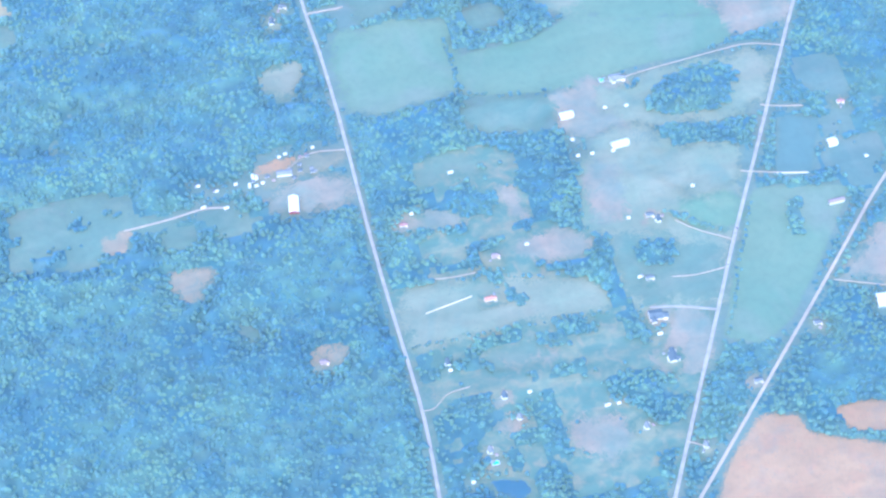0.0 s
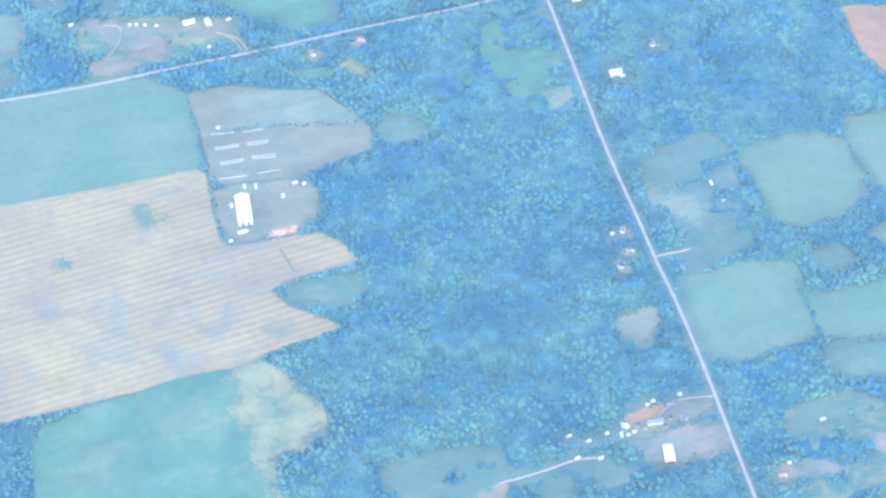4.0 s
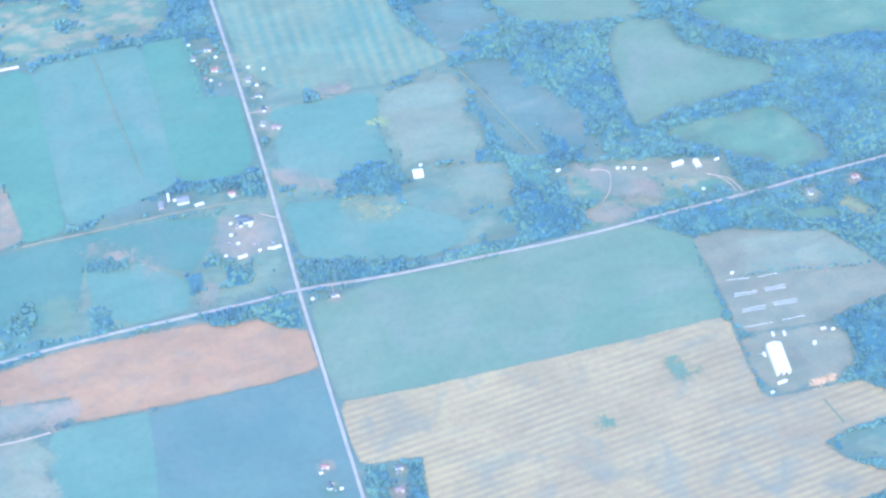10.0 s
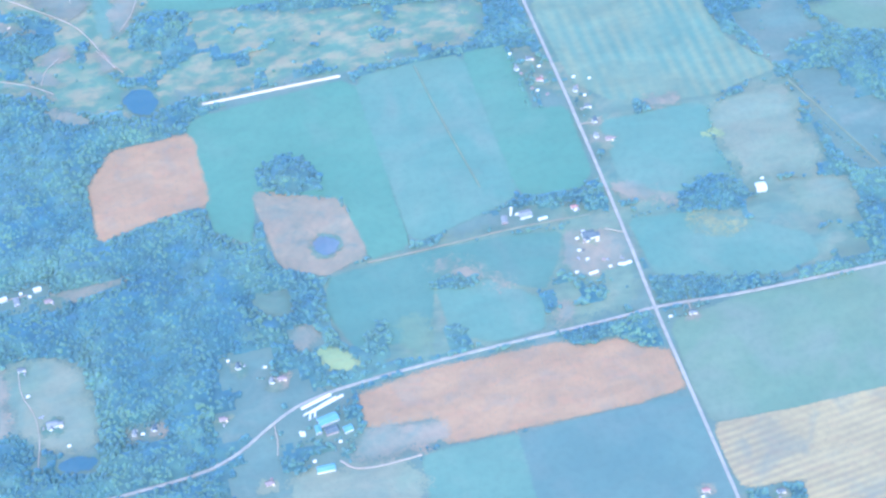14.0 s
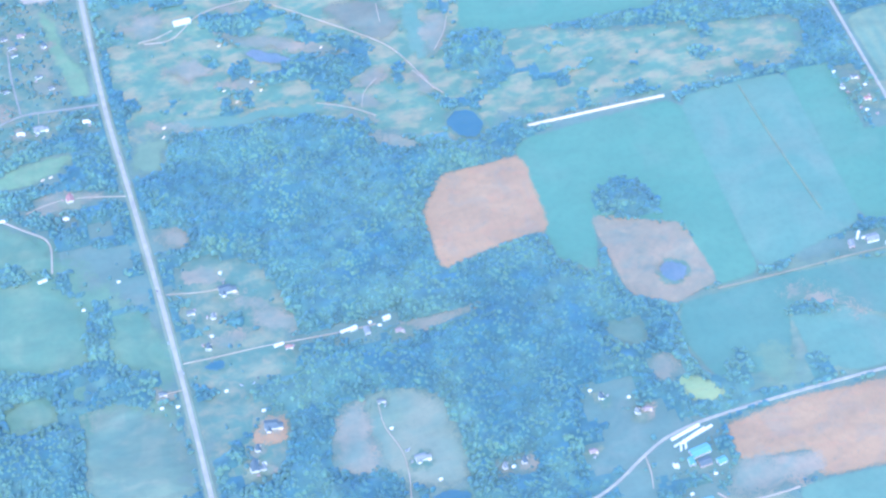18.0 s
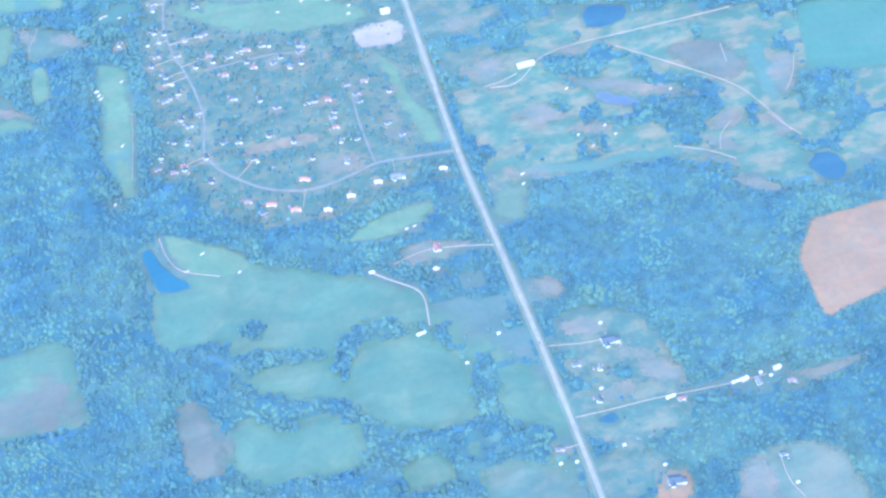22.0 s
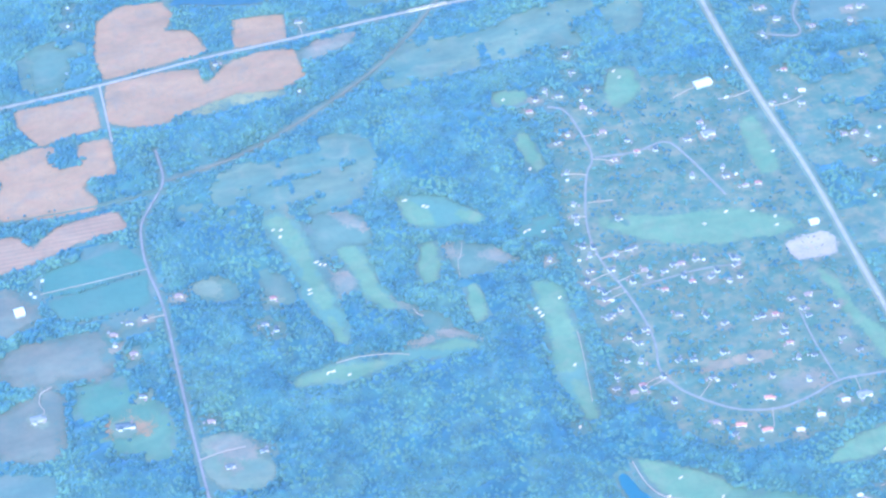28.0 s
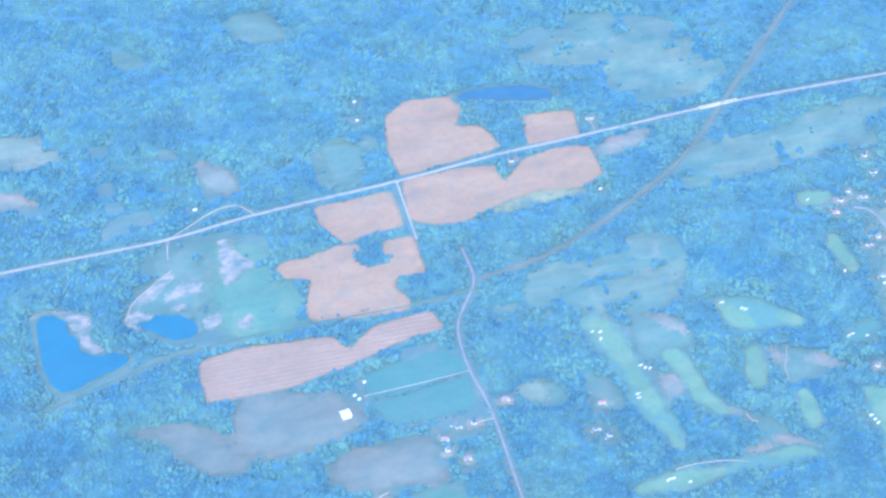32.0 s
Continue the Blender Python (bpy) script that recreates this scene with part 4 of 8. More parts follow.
field("fairway", "fairway", "wide bright golf fairway", [(-290.8, 279.8), (-254.6, 272.3), (-227.2, 267.6), (-199.2, 250.7), (-204.7, 244.5), (-246.3, 249.1), (-271.2, 259), (-291.4, 274.1)])
field("fairway", "fairway", "narrow golf fairway beside the main road", [(-204, 218.4), (-197.6, 216.4), (-194.6, 188.6), (-188.2, 164.2), (-189.5, 155.5), (-197.7, 159.8), (-199.7, 190.1)])
field("parking_lot", "dirt", "pale parking lot with parked cars", [(-210, 237.2), (-190.7, 240.2), (-189.2, 225.7), (-208.6, 226.9)])
field("yard", "worn", "dry grass strip among houses", [(-287.0, 176.0), (-270.1, 178.7), (-251.8, 179.6), (-238.2, 178.7), (-242.9, 174.0), (-258.2, 173.3), (-270.5, 172.7)])
field("glade", "dry", "dry tan grass behind houses", [(-209.5, 185.8), (-203.1, 179.0), (-203.1, 167.2), (-211.4, 166.8), (-212.7, 175.6)])
field("glade", "dry", "dry tan lawn along the street", [(-248.9, 161.0), (-231.1, 160.2), (-225.0, 153.0), (-240.4, 149.9)])
field("glade", "dry", "dry tan grass beyond the main road", [(-160.8, 203.8), (-145.0, 202.8), (-154.4, 176.3), (-164.2, 190.7)])
field("glade", "dry", "dry tan grass beyond the main road", [(-164.3, 233.7), (-152.6, 234.1), (-152.9, 225.0), (-164.1, 225.7)])
field("clearing", "dry", "dry lawn", [(-252, 158.2), (-232.4, 161.2), (-225.7, 156.7), (-240.6, 151.1)])
field("clearing", "dry", "dry lawn beside the road", [(-210.5, 181.4), (-204.2, 179.5), (-203.5, 163.4), (-210.6, 166.6)])
field("clearing", "dry", "dry bank round a red house", [(-226.5, 98.5), (-212.3, 102.7), (-192.6, 94.4), (-200.8, 89.1), (-221.2, 90.3)])
field("fairway", "fairway", "narrow curved fairway", [(-310.5, 350.3), (-303.1, 345.8), (-302.3, 324.3), (-309.6, 317.5)])
field("clearing", "crop", "mown rough round a golf green", [(-376.7, 327.7), (-359.1, 317.4), (-348.1, 310.0), (-338.5, 299.2), (-342.5, 293.4), (-355.5, 297.1), (-364.4, 296.4), (-377.4, 301.2)])
field("clearing", "crop", "mown rough round a long fairway", [(-447.0, 328.2), (-436.2, 331.1), (-426.5, 323.4), (-426.8, 302.7), (-426.8, 284.0), (-422.2, 270.9), (-421.8, 240.0), (-430.2, 239.2), (-433.8, 263.6), (-436.8, 279.0), (-438.7, 298.1), (-442.6, 311.4)])
field("clearing", "crop", "mown rough round a curved fairway", [(-416.3, 298.7), (-406.5, 301.8), (-401.3, 291.8), (-400.4, 275.8), (-398.1, 259.7), (-393.3, 250.3), (-403.9, 252.9), (-410.2, 264.2), (-414.3, 283.8)])
field("clearing", "crop", "mown rough below the wood", [(-459.8, 223.1), (-441.2, 230.9), (-425.6, 229.5), (-408.0, 226.1), (-389.4, 228.6), (-373.0, 228.4), (-365.8, 218.5), (-378.2, 218.9), (-410.8, 220.1), (-427.2, 217.7), (-442.4, 219.7)])
field("clearing", "crop", "mown rough along the wood", [(-335.4, 250.1), (-325.6, 251.9), (-318.4, 242.3), (-322.3, 229.7), (-322.8, 212.2), (-326.8, 191.0), (-328.2, 172.3), (-337.9, 174.7), (-340.7, 191.6), (-337.7, 209.8), (-336.8, 227.1)])
field("clearing", "crop", "mown rough by a bunker", [(-330.7, 283.6), (-312.3, 289.5), (-307.3, 284.8), (-316.0, 278.2), (-328.6, 278.3)])
field("clearing", "dim", "rough glade behind houses", [(-453.6, 299.0), (-443.1, 289.1), (-438.7, 269.4), (-447.2, 268.5), (-456.3, 282.2)])
field("clearing", "dim", "rough glade between fairways", [(-388.2, 249.4), (-376.3, 244.3), (-376.9, 236.0), (-390.3, 233.1)])
field("clearing", "dim", "rough glade between fairways", [(-363.8, 287.0), (-341.0, 276.1), (-341.8, 265.8), (-355.4, 261.8), (-365.4, 265.0), (-366.5, 276.5)])
field("clearing", "dim", "rough glade above a fairway", [(-423.0, 323.8), (-399.3, 318.1), (-396.6, 304.8), (-401.3, 296.7), (-414.0, 300.6), (-423.2, 290.3), (-423.6, 309.4)])
field("clearing", "dry", "dry tan golf rough", [(-422.5, 288.2), (-412.4, 281.4), (-411.8, 271.3), (-420.8, 269.3), (-424.2, 279.5)])
field("clearing", "dry", "dry tan golf rough", [(-412.8, 324.2), (-398.2, 317.0), (-397.6, 305.1), (-408.2, 313.0)])
field("clearing", "dry", "dry tan golf rough", [(-351.5, 277.1), (-339.9, 272.0), (-331.4, 264.8), (-342.1, 265.2), (-351.9, 270.4)])
field("clearing", "dry", "dry tan golf rough", [(-384.5, 237.6), (-374.2, 232.3), (-365.0, 225.9), (-366.7, 223.7), (-384.0, 231.8)])
field("clearing", "dry", "dry tan golf rough", [(-365.3, 288.2), (-359.5, 285.6), (-360.9, 277.7), (-368.8, 276.4)])
field("clearing", "dry", "dry tan golf rough", [(-403.8, 263.0), (-396.3, 257.0), (-385.9, 248.0), (-393.6, 249.7), (-402.0, 256.6)])
field("clearing", "dry", "dry tan golf rough", [(-397.8, 233.0), (-390.1, 233.7), (-389.7, 227.7), (-399.3, 227.5)])
field("fairway", "fairway", "long bright golf fairway", [(-444.0, 327.2), (-435.6, 328.5), (-429.0, 322.6), (-428.5, 303.3), (-429.3, 284.8), (-424.5, 272.3), (-425.6, 263.6), (-431.5, 264.7), (-433.6, 278.7), (-435.4, 297.9), (-439.0, 312.2)])
field("fairway", "fairway", "short tail of a golf fairway", [(-429.9, 260.6), (-426.2, 254.1), (-424.7, 241.0), (-428.8, 241.5), (-431.5, 252.2)])
field("fairway", "fairway", "curved bright golf fairway", [(-414.3, 298.1), (-407.4, 299.4), (-403.1, 291.6), (-403.0, 276.6), (-400.3, 261.2), (-395.7, 252.9), (-402.7, 254.7), (-408.4, 265.5), (-411.8, 283.1)])
field("golf_green", "fairway", "bright golf green", [(-376.0, 325.0), (-371.7, 322.5), (-366.0, 310.9), (-364.2, 300.5), (-370.0, 300.4), (-375.8, 304.1), (-377.0, 316.2)])
field("golf_green", "fairway", "bright golf green", [(-352.1, 305.7), (-345.1, 305.1), (-340.1, 298.1), (-344.6, 295.6), (-354.0, 299.3)])
field("fairway", "fairway", "short bright fairway", [(-376.4, 289.0), (-370.1, 288.9), (-371.6, 274.3), (-375.4, 264.4), (-383.5, 265.1), (-381.1, 277.3)])
field("fairway", "fairway", "short bright fairway", [(-361.8, 258.3), (-356.7, 258.6), (-356.2, 247.5), (-359.7, 236.0), (-364.8, 235.1), (-365.0, 244.8)])
field("fairway", "fairway", "bright golf fairway along the wood", [(-333.6, 249.6), (-326.4, 249.9), (-320.1, 241.7), (-323.7, 230.2), (-324.5, 212.7), (-328.5, 191.5), (-338.2, 192.8), (-335.7, 209.2), (-335.1, 226.6)])
field("fairway", "fairway", "bright golf fairway below the wood", [(-455.3, 223.7), (-441.3, 228.9), (-426.3, 227.6), (-410.5, 225.1), (-411.8, 221.7), (-426.5, 219.5), (-441.8, 221.5), (-451.9, 221.3)])
field("fairway", "fairway", "short tail of a golf fairway", [(-335.0, 187.8), (-329.0, 187.3), (-329.5, 174.1), (-329.5, 163.5), (-336.3, 164.0), (-336.4, 176.8)])
field("fairway", "fairway", "pale golf fairway", [(-395.8, 226.1), (-388.3, 226.5), (-375.0, 226.9), (-367.5, 219.7), (-377.5, 220.8), (-390.1, 223.3)])
field("fairway", "fairway", "bright golf fairway with bunkers", [(-248.9, 379.4), (-235.7, 377.4), (-239.9, 356.2), (-255, 350), (-256.3, 361.5)])
field("golf_green", "fairway", "small golf green", [(-310.9, 381.2), (-293.8, 377.9), (-293.2, 368.8), (-310.9, 371.8)])
field("fairway", "fairway", "golf fairway beside the main road", [(-199.7, 327.9), (-188.8, 324.4), (-191.4, 284.8), (-205.6, 284.3)])
field("yard", "dirt", "pale gravel lot", [(-210.3, 238.8), (-202.4, 239.6), (-191.1, 239.3), (-185.3, 235.1), (-190.2, 225.9), (-201.4, 224.6), (-210.2, 228.1)])
field("ploughed_field", "soil", "pinkish ploughed field with a bay", [(-492.8, 495.7), (-478.6, 505.4), (-457.8, 502.4), (-453.6, 490.7), (-461.7, 479.2), (-447.7, 474.9), (-442.5, 457.3), (-497.2, 451.2), (-498, 469.7)])
field("ploughed_field", "soil", "small pinkish ploughed field", [(-422.4, 476.5), (-398.6, 472.9), (-400.4, 454.4), (-427.9, 455.1)])
field("ploughed_field", "soil", "pinkish ploughed field below the highway", [(-497.5, 446.2), (-471.2, 447), (-450.3, 444.5), (-450, 430), (-432.9, 444), (-416.7, 447.6), (-399.6, 443.6), (-398.3, 421.9), (-413.7, 416.9), (-436.3, 421.3), (-455.1, 417.6), (-474.8, 409.8), (-491.6, 412.5), (-501.4, 419.9)])
field("ploughed_field", "soil", "rounded pinkish ploughed field", [(-545.1, 440.2), (-506, 441.2), (-506.8, 415.8), (-521.8, 416.2), (-537.3, 412.6), (-544.9, 427.4)])
field("ploughed_field", "soil", "ragged pinkish ploughed field", [(-573.5, 403.7), (-568.4, 408.3), (-558.8, 406.6), (-540.9, 411), (-531.5, 408.1), (-532.3, 398.3), (-523.5, 393.1), (-517.5, 407), (-504.7, 406.4), (-505, 390.6), (-505.5, 381.7), (-518.7, 383.3), (-523.3, 375.8), (-517.9, 365.3), (-521.4, 360), (-545.9, 362.2), (-565.3, 366.7), (-565.4, 377), (-558.3, 392.9), (-571.7, 398.3)])
field("ploughed_field", "furrows", "long pinkish ploughed field with furrows", [(-621.2, 355.7), (-604, 357.9), (-560.1, 352.8), (-553.4, 341.7), (-539.2, 353.3), (-510.7, 355.1), (-507.2, 343.6), (-531.4, 341.4), (-555.5, 333.8), (-589.5, 327.6), (-623.6, 330.1), (-624.2, 345.5)])
field("glade", "hay3", "grey-violet fallow field", [(-616.7, 324.4), (-584.9, 324.8), (-567.7, 317.1), (-556.5, 309.2), (-560.5, 292.2), (-572.7, 290.3), (-591.5, 286.9), (-604.3, 287.4), (-618.9, 292.7)])
field("glade", "hay3", "grey-violet fallow field below", [(-577.9, 279.1), (-563.5, 283.8), (-550.5, 283.3), (-529.8, 281.8), (-529.3, 264.6), (-532.9, 255.2), (-551.0, 255.4), (-560.1, 254.8), (-578.2, 260.5), (-583.2, 272.4)])
field("crop_field", "crop4", "teal field", [(-549.5, 325.7), (-510.1, 329.3), (-503.1, 314.1), (-540.6, 309.1), (-552.7, 312)])
field("crop_field", "crop4", "teal field below a track", [(-552.2, 306.1), (-505, 309.9), (-507.3, 291.7), (-545.5, 292)])
field("glade", "hay3", "grey-violet fallow strip", [(-665.5, 324), (-635.9, 322), (-614.7, 299.8), (-613.2, 283.9), (-631.1, 284.3), (-644.6, 305.5)])
field("yard", "pit", "bare sandy shore", [(-695.7, 408.8), (-683.5, 409.0), (-673.5, 404.0), (-666.4, 397.9), (-668.7, 385.2), (-663.3, 377.9), (-670.6, 374.5), (-674.4, 383.2), (-676.0, 397.0), (-683.9, 406.8), (-692.2, 405.4)])
field("scrub_meadow", "dim", "rough grass of the old gravel pit", [(-648.5, 397.0), (-639.9, 414.1), (-620.6, 434.6), (-600.2, 430.3), (-605.1, 407.3), (-614.9, 386.5), (-635.9, 391.1)])
field("yard", "pit", "patchy sandy pit ground", [(-650.9, 388.4), (-650.8, 395.4), (-645.4, 396.8), (-635.6, 390.6), (-639.9, 386.1), (-644.9, 383.8)])
field("yard", "pit", "patchy sandy pit ground", [(-649.3, 398.0), (-640.7, 408.0), (-626.9, 415.8), (-622.5, 416.9), (-621.2, 413.2), (-633.8, 405.1), (-645.5, 397.6)])
field("yard", "pit", "patchy sandy pit ground", [(-631.6, 397.3), (-626.3, 403.6), (-620.1, 407.6), (-614.0, 410.6), (-608.5, 404.4), (-615.5, 399.4), (-624.9, 396.8)])
field("yard", "pit", "patchy sandy pit ground", [(-600.3, 401.9), (-599.6, 415.5), (-597.9, 432.3), (-592.2, 432.3), (-591.3, 423.2), (-585.6, 415.2), (-581.7, 410.7), (-584.0, 406.6), (-589.8, 405.9), (-593.8, 399.9)])
field("yard", "pit", "patchy sandy pit ground", [(-617.0, 376.3), (-612.2, 385.3), (-605.5, 386.0), (-605.6, 377.4), (-613.8, 373.0)])
field("yard", "pit", "patchy sandy pit ground", [(-600.3, 375.0), (-592.3, 380.3), (-591.6, 373.1), (-597.2, 370.2)])
field("yard", "pit", "patchy sandy pit ground", [(-628.4, 392.3), (-621.1, 394.8), (-620.4, 391.4), (-626.4, 388.6)])
field("clearing", "dry", "pinkish clearing", [(-596.2, 495.3), (-576.9, 476), (-579.9, 462.9), (-596.2, 467.9)])
field("clearing", "dry", "dry soil beside the highway", [(-395.9, 445.3), (-370.1, 447.9), (-358.3, 446.1), (-377.4, 436.5), (-396.7, 434.3)])
field("meadow", "dim", "lawn round a house", [(-530.2, 484.1), (-512.4, 483.2), (-513.6, 456.7), (-535, 454.4)])
field("meadow", "dim", "pale glade far in the woods", [(-557.1, 603.8), (-529.7, 598), (-524.3, 568.2), (-550.7, 576.3)])
field("meadow", "hay", "pale grassy bank round a grove", [(640.5, -315.9), (658.6, -314.5), (690.4, -311.1), (720.7, -314.7), (706, -343.3), (689, -347.2), (650.8, -340.7), (634.8, -327.2)])
field("meadow", "hay", "pale meadow by the road", [(641.6, -354.9), (693.7, -356), (683.5, -379.5), (659.9, -380)])
field("meadow", "dim", "pale roadside meadow", [(1.4, -38.0), (8.5, -36.3), (17.4, -39.6), (18.6, -46.1), (12.7, -51.2), (0.9, -48.7)])
field("glade", "yellow", "yellow-green bank in the trees", [(416.6, -104.8), (424.9, -104.2), (432.5, -114.5), (429.9, -117.6), (417.1, -108.7)])
field("meadow", "pasture", "green strip below the road", [(394.3, -102.6), (411.8, -108.5), (415.7, -115), (395.4, -110.2)])
field("yard", "hay", "pale house plot in the woods", [(-502.3, 207.2), (-489.6, 206.7), (-481.3, 195.6), (-471.6, 179.1), (-480.7, 170.4), (-500, 174.7), (-505.1, 189.5)])
field("meadow", "pasture", "green meadow behind a row of sheds", [(-501.2, 109.3), (-478.9, 113), (-458.1, 108.1), (-446.8, 92.6), (-451.5, 70.5), (-511.7, 89)])
field("yard", "gravel", "gravelled yard of a scrap works", [(488.5, -324.4), (511.6, -323.8), (526.6, -324.3), (526, -329.3), (512.9, -337.4), (486.4, -337.7)])
field("clearing", "dry", "dry grass round a barn", [(490.4, -340.9), (524.6, -338.7), (525.8, -352.1), (508.2, -355.2), (490.6, -349.6)])
field("yard", "lime", "small yellow patch in a field", [(223.2, 1.2), (231.6, 1.9), (234.3, -2.7), (226, -3.8)])
field("glade", "yellow", "pale yellow patch in a field", [(200.6, -46), (211.2, -46.1), (221.9, -51.3), (221.8, -56.6), (204, -53.8)])
field("yard", "hay3", "pinkish sand riding ring", [(363.9, -177.9), (369, -176.7), (371.2, -186.4), (367.2, -190.1), (362.6, -187.2)])
field("yard", "clay", "heap of orange earth", [(364.2, -200.4), (371.7, -197.4), (377.5, -197.1), (375.2, -200.3), (367.2, -202.8)])
field("clearing", "dry", "dry bank between fields", [(201.4, 30.7), (216.6, 30.4), (222.1, 24.1), (204.1, 24.4)])
field("fairway", "crop", "muted green golf fairway", [(-35, 175.7), (-25.2, 174.9), (-27.3, 139.6), (-35.9, 135.5)])
field("fairway", "crop", "long curved golf fairway below the wood path", [(-160.5, 132.1), (-129.4, 126.9), (-108, 126.4), (-81.8, 122.6), (-61.7, 110.5), (-88.2, 118.5), (-109.4, 120.1), (-130.8, 120.6), (-156.4, 125.4)])
field("clearing", "dry", "dry golf rough", [(-123.5, 180.9), (-101.2, 168.6), (-86.5, 160.5), (-99.7, 163.1), (-119.4, 173.8)])
field("clearing", "dry", "dry golf rough", [(-69, 130.3), (-51.6, 133.8), (-50.1, 128.8), (-65.2, 123.6)])
field("clearing", "dry", "dry golf rough", [(-149.5, 161), (-130.3, 161.3), (-128.9, 155.1), (-145.8, 152.3)])
field("clearing", "dry", "dry tan golf rough", [(-114.2, 172.3), (-100.4, 172.3), (-88.2, 164.9), (-68.6, 154.2), (-58.8, 148.6), (-79.6, 154.6), (-99.7, 163.1), (-112.4, 167.9)])
field("clearing", "dry", "dry tan golf rough", [(-154.5, 163.2), (-137.3, 167.2), (-130.1, 162.4), (-132.7, 156.2), (-145.0, 155.9)])
field("clearing", "dry", "dry tan golf rough", [(-63.1, 131.7), (-56.7, 135.2), (-50.3, 133.4), (-52.7, 129.5), (-61.3, 128.1)])
field("clearing", "dry", "dry tan golf rough", [(-87.3, 122.3), (-77.4, 118.4), (-65.8, 110.6), (-61.5, 106.4), (-69.4, 107.1), (-81.0, 114.9), (-88.2, 118.8)])
field("clearing", "dry", "dry tan golf rough", [(-130.5, 147.2), (-114.2, 147.1), (-109.9, 142.0), (-115.8, 139.9), (-125.9, 143.5)])
field("clearing", "dry", "dry tan golf rough", [(-25.4, 160.8), (-12.8, 167.3), (-15.7, 150.1), (-20.8, 141.7), (-28.8, 136.1), (-28.9, 145.9)])
field("clearing", "dry", "dry tan golf rough", [(-165.1, 132.6), (-148.3, 126.0), (-136.5, 118.9), (-151.8, 121.8), (-166.1, 127.4)])
field("clearing", "dry", "dry tan golf rough", [(-38.9, 129.4), (-35.3, 127.6), (-31.6, 115.8), (-35.3, 112.4), (-39.6, 121.9)])
field("clearing", "dry", "dry tan golf rough", [(-68.9, 98.5), (-56.8, 93.2), (-45.7, 84.6), (-53.8, 84.3), (-67.5, 93.4)])
field("clearing", "dry", "dry tan golf rough", [(-119.1, 201.8), (-112.0, 195.7), (-103.6, 195.3), (-107.5, 190.4), (-116.7, 193.0)])
field("clearing", "dry", "dry tan golf rough", [(-75.0, 128.2), (-65.2, 123.5), (-56.9, 113.6), (-64.9, 114.0), (-73.7, 122.2)])
field("clearing", "hay3", "wide fallow ground between cart paths", [(-69.5, 184.8), (-49.8, 184.0), (-37.0, 172.2), (-42.9, 151.9), (-55.4, 162.2), (-64.2, 171.9)])
field("meadow", "pasture", "green meadow at the wood's end", [(-487.1, 116.3), (-459.1, 109.3), (-448.8, 98.5), (-451.3, 84.1), (-467.6, 86), (-490.8, 90.1)])
field("meadow", "hay", "pale meadow with a small pool", [(-486.3, 88.1), (-463.2, 83.8), (-450.9, 72), (-453.9, 41.2), (-495.9, 53.8)])
field("glade", "pasture", "pale strip of grass below the meadows", [(-254.0, -10.8), (-242.0, -10.8), (-231.1, -15.5), (-235.0, -24.6), (-251.6, -22.3)])
field("meadow", "dim", "brownish fallow plot below the crop", [(580.2, -312.3), (613, -315.3), (618.7, -326.6), (607.7, -335), (584.4, -329.7), (577.4, -320.4)])
field("glade", "hay3", "fallow meadow with a winding drive", [(-591.3, 244.6), (-570.4, 248.2), (-563.4, 255.2), (-555.5, 248.6), (-560.3, 220.1), (-567.3, 212.5), (-597.3, 225.1)])
field("clearing", "dry", "dry plot beside the road", [(-500.7, 201.4), (-490.5, 206.4), (-477.1, 198.9), (-478.8, 188), (-497.5, 189)])
field("glade", "soil", "bare pinkish ring round a house", [(-540.8, 225.5), (-531.4, 227.5), (-519.5, 223.8), (-526.1, 217.2), (-538.2, 219.7)])
field("clearing", "dry", "pinkish clearing in the woods", [(-711, 501.7), (-683.7, 493.4), (-676.9, 482.7), (-696.4, 484.8), (-712.7, 489.7)])
field("meadow", "hay", "small pale meadow by the road", [(-485.2, 298.7), (-472.1, 296.9), (-473.2, 287.8), (-484.3, 289)])
field("yard", "soil", "bare reddish earth of a scrap yard", [(492.1, -324.4), (498.3, -323.7), (505.7, -323.4), (504.7, -327.3), (493, -330.5), (487.8, -330.1)])
field("meadow", "hay2", "dark damp patch in the stubble", [(272.9, -190.9), (279, -191.3), (280.8, -196.1), (275.6, -198.6), (271.7, -195.1)])
field("glade", "dry", "tan strip between green fields", [(84.0, -37.2), (95.5, -43.8), (111.6, -57.9), (110.1, -60.2), (94.0, -51.6), (83.8, -43.3)])
field("meadow", "hay2", "green damp patch in the stubble", [(312.7, -171.7), (319.6, -172.4), (323.1, -181.7), (316.2, -183.6), (312.1, -178.6)])
field("glade", "dry", "strip of bare soil by the farm", [(319.3, -66.8), (331.1, -68.3), (341.6, -76.7), (339.5, -80.6), (319.6, -74.9)])

pond("small round pond in a tan field", [(33.2, -16.8), (37, -12.3), (42.6, -12.5), (46.1, -17.6), (43.4, -23), (36.3, -23.8)], "shallow")
pond("dark golf course pond", [(-33, 94.8), (-26.5, 101), (-18.9, 98.8), (-15.5, 89.7), (-20, 82.6), (-28, 83.1)], "murky")
pond("dark blue pond beside a golf green", [(-335.5, 131.4), (-330.2, 132.1), (-326.8, 118.7), (-319.8, 110), (-315, 103.7), (-332.3, 105.3), (-333.4, 117.4)])
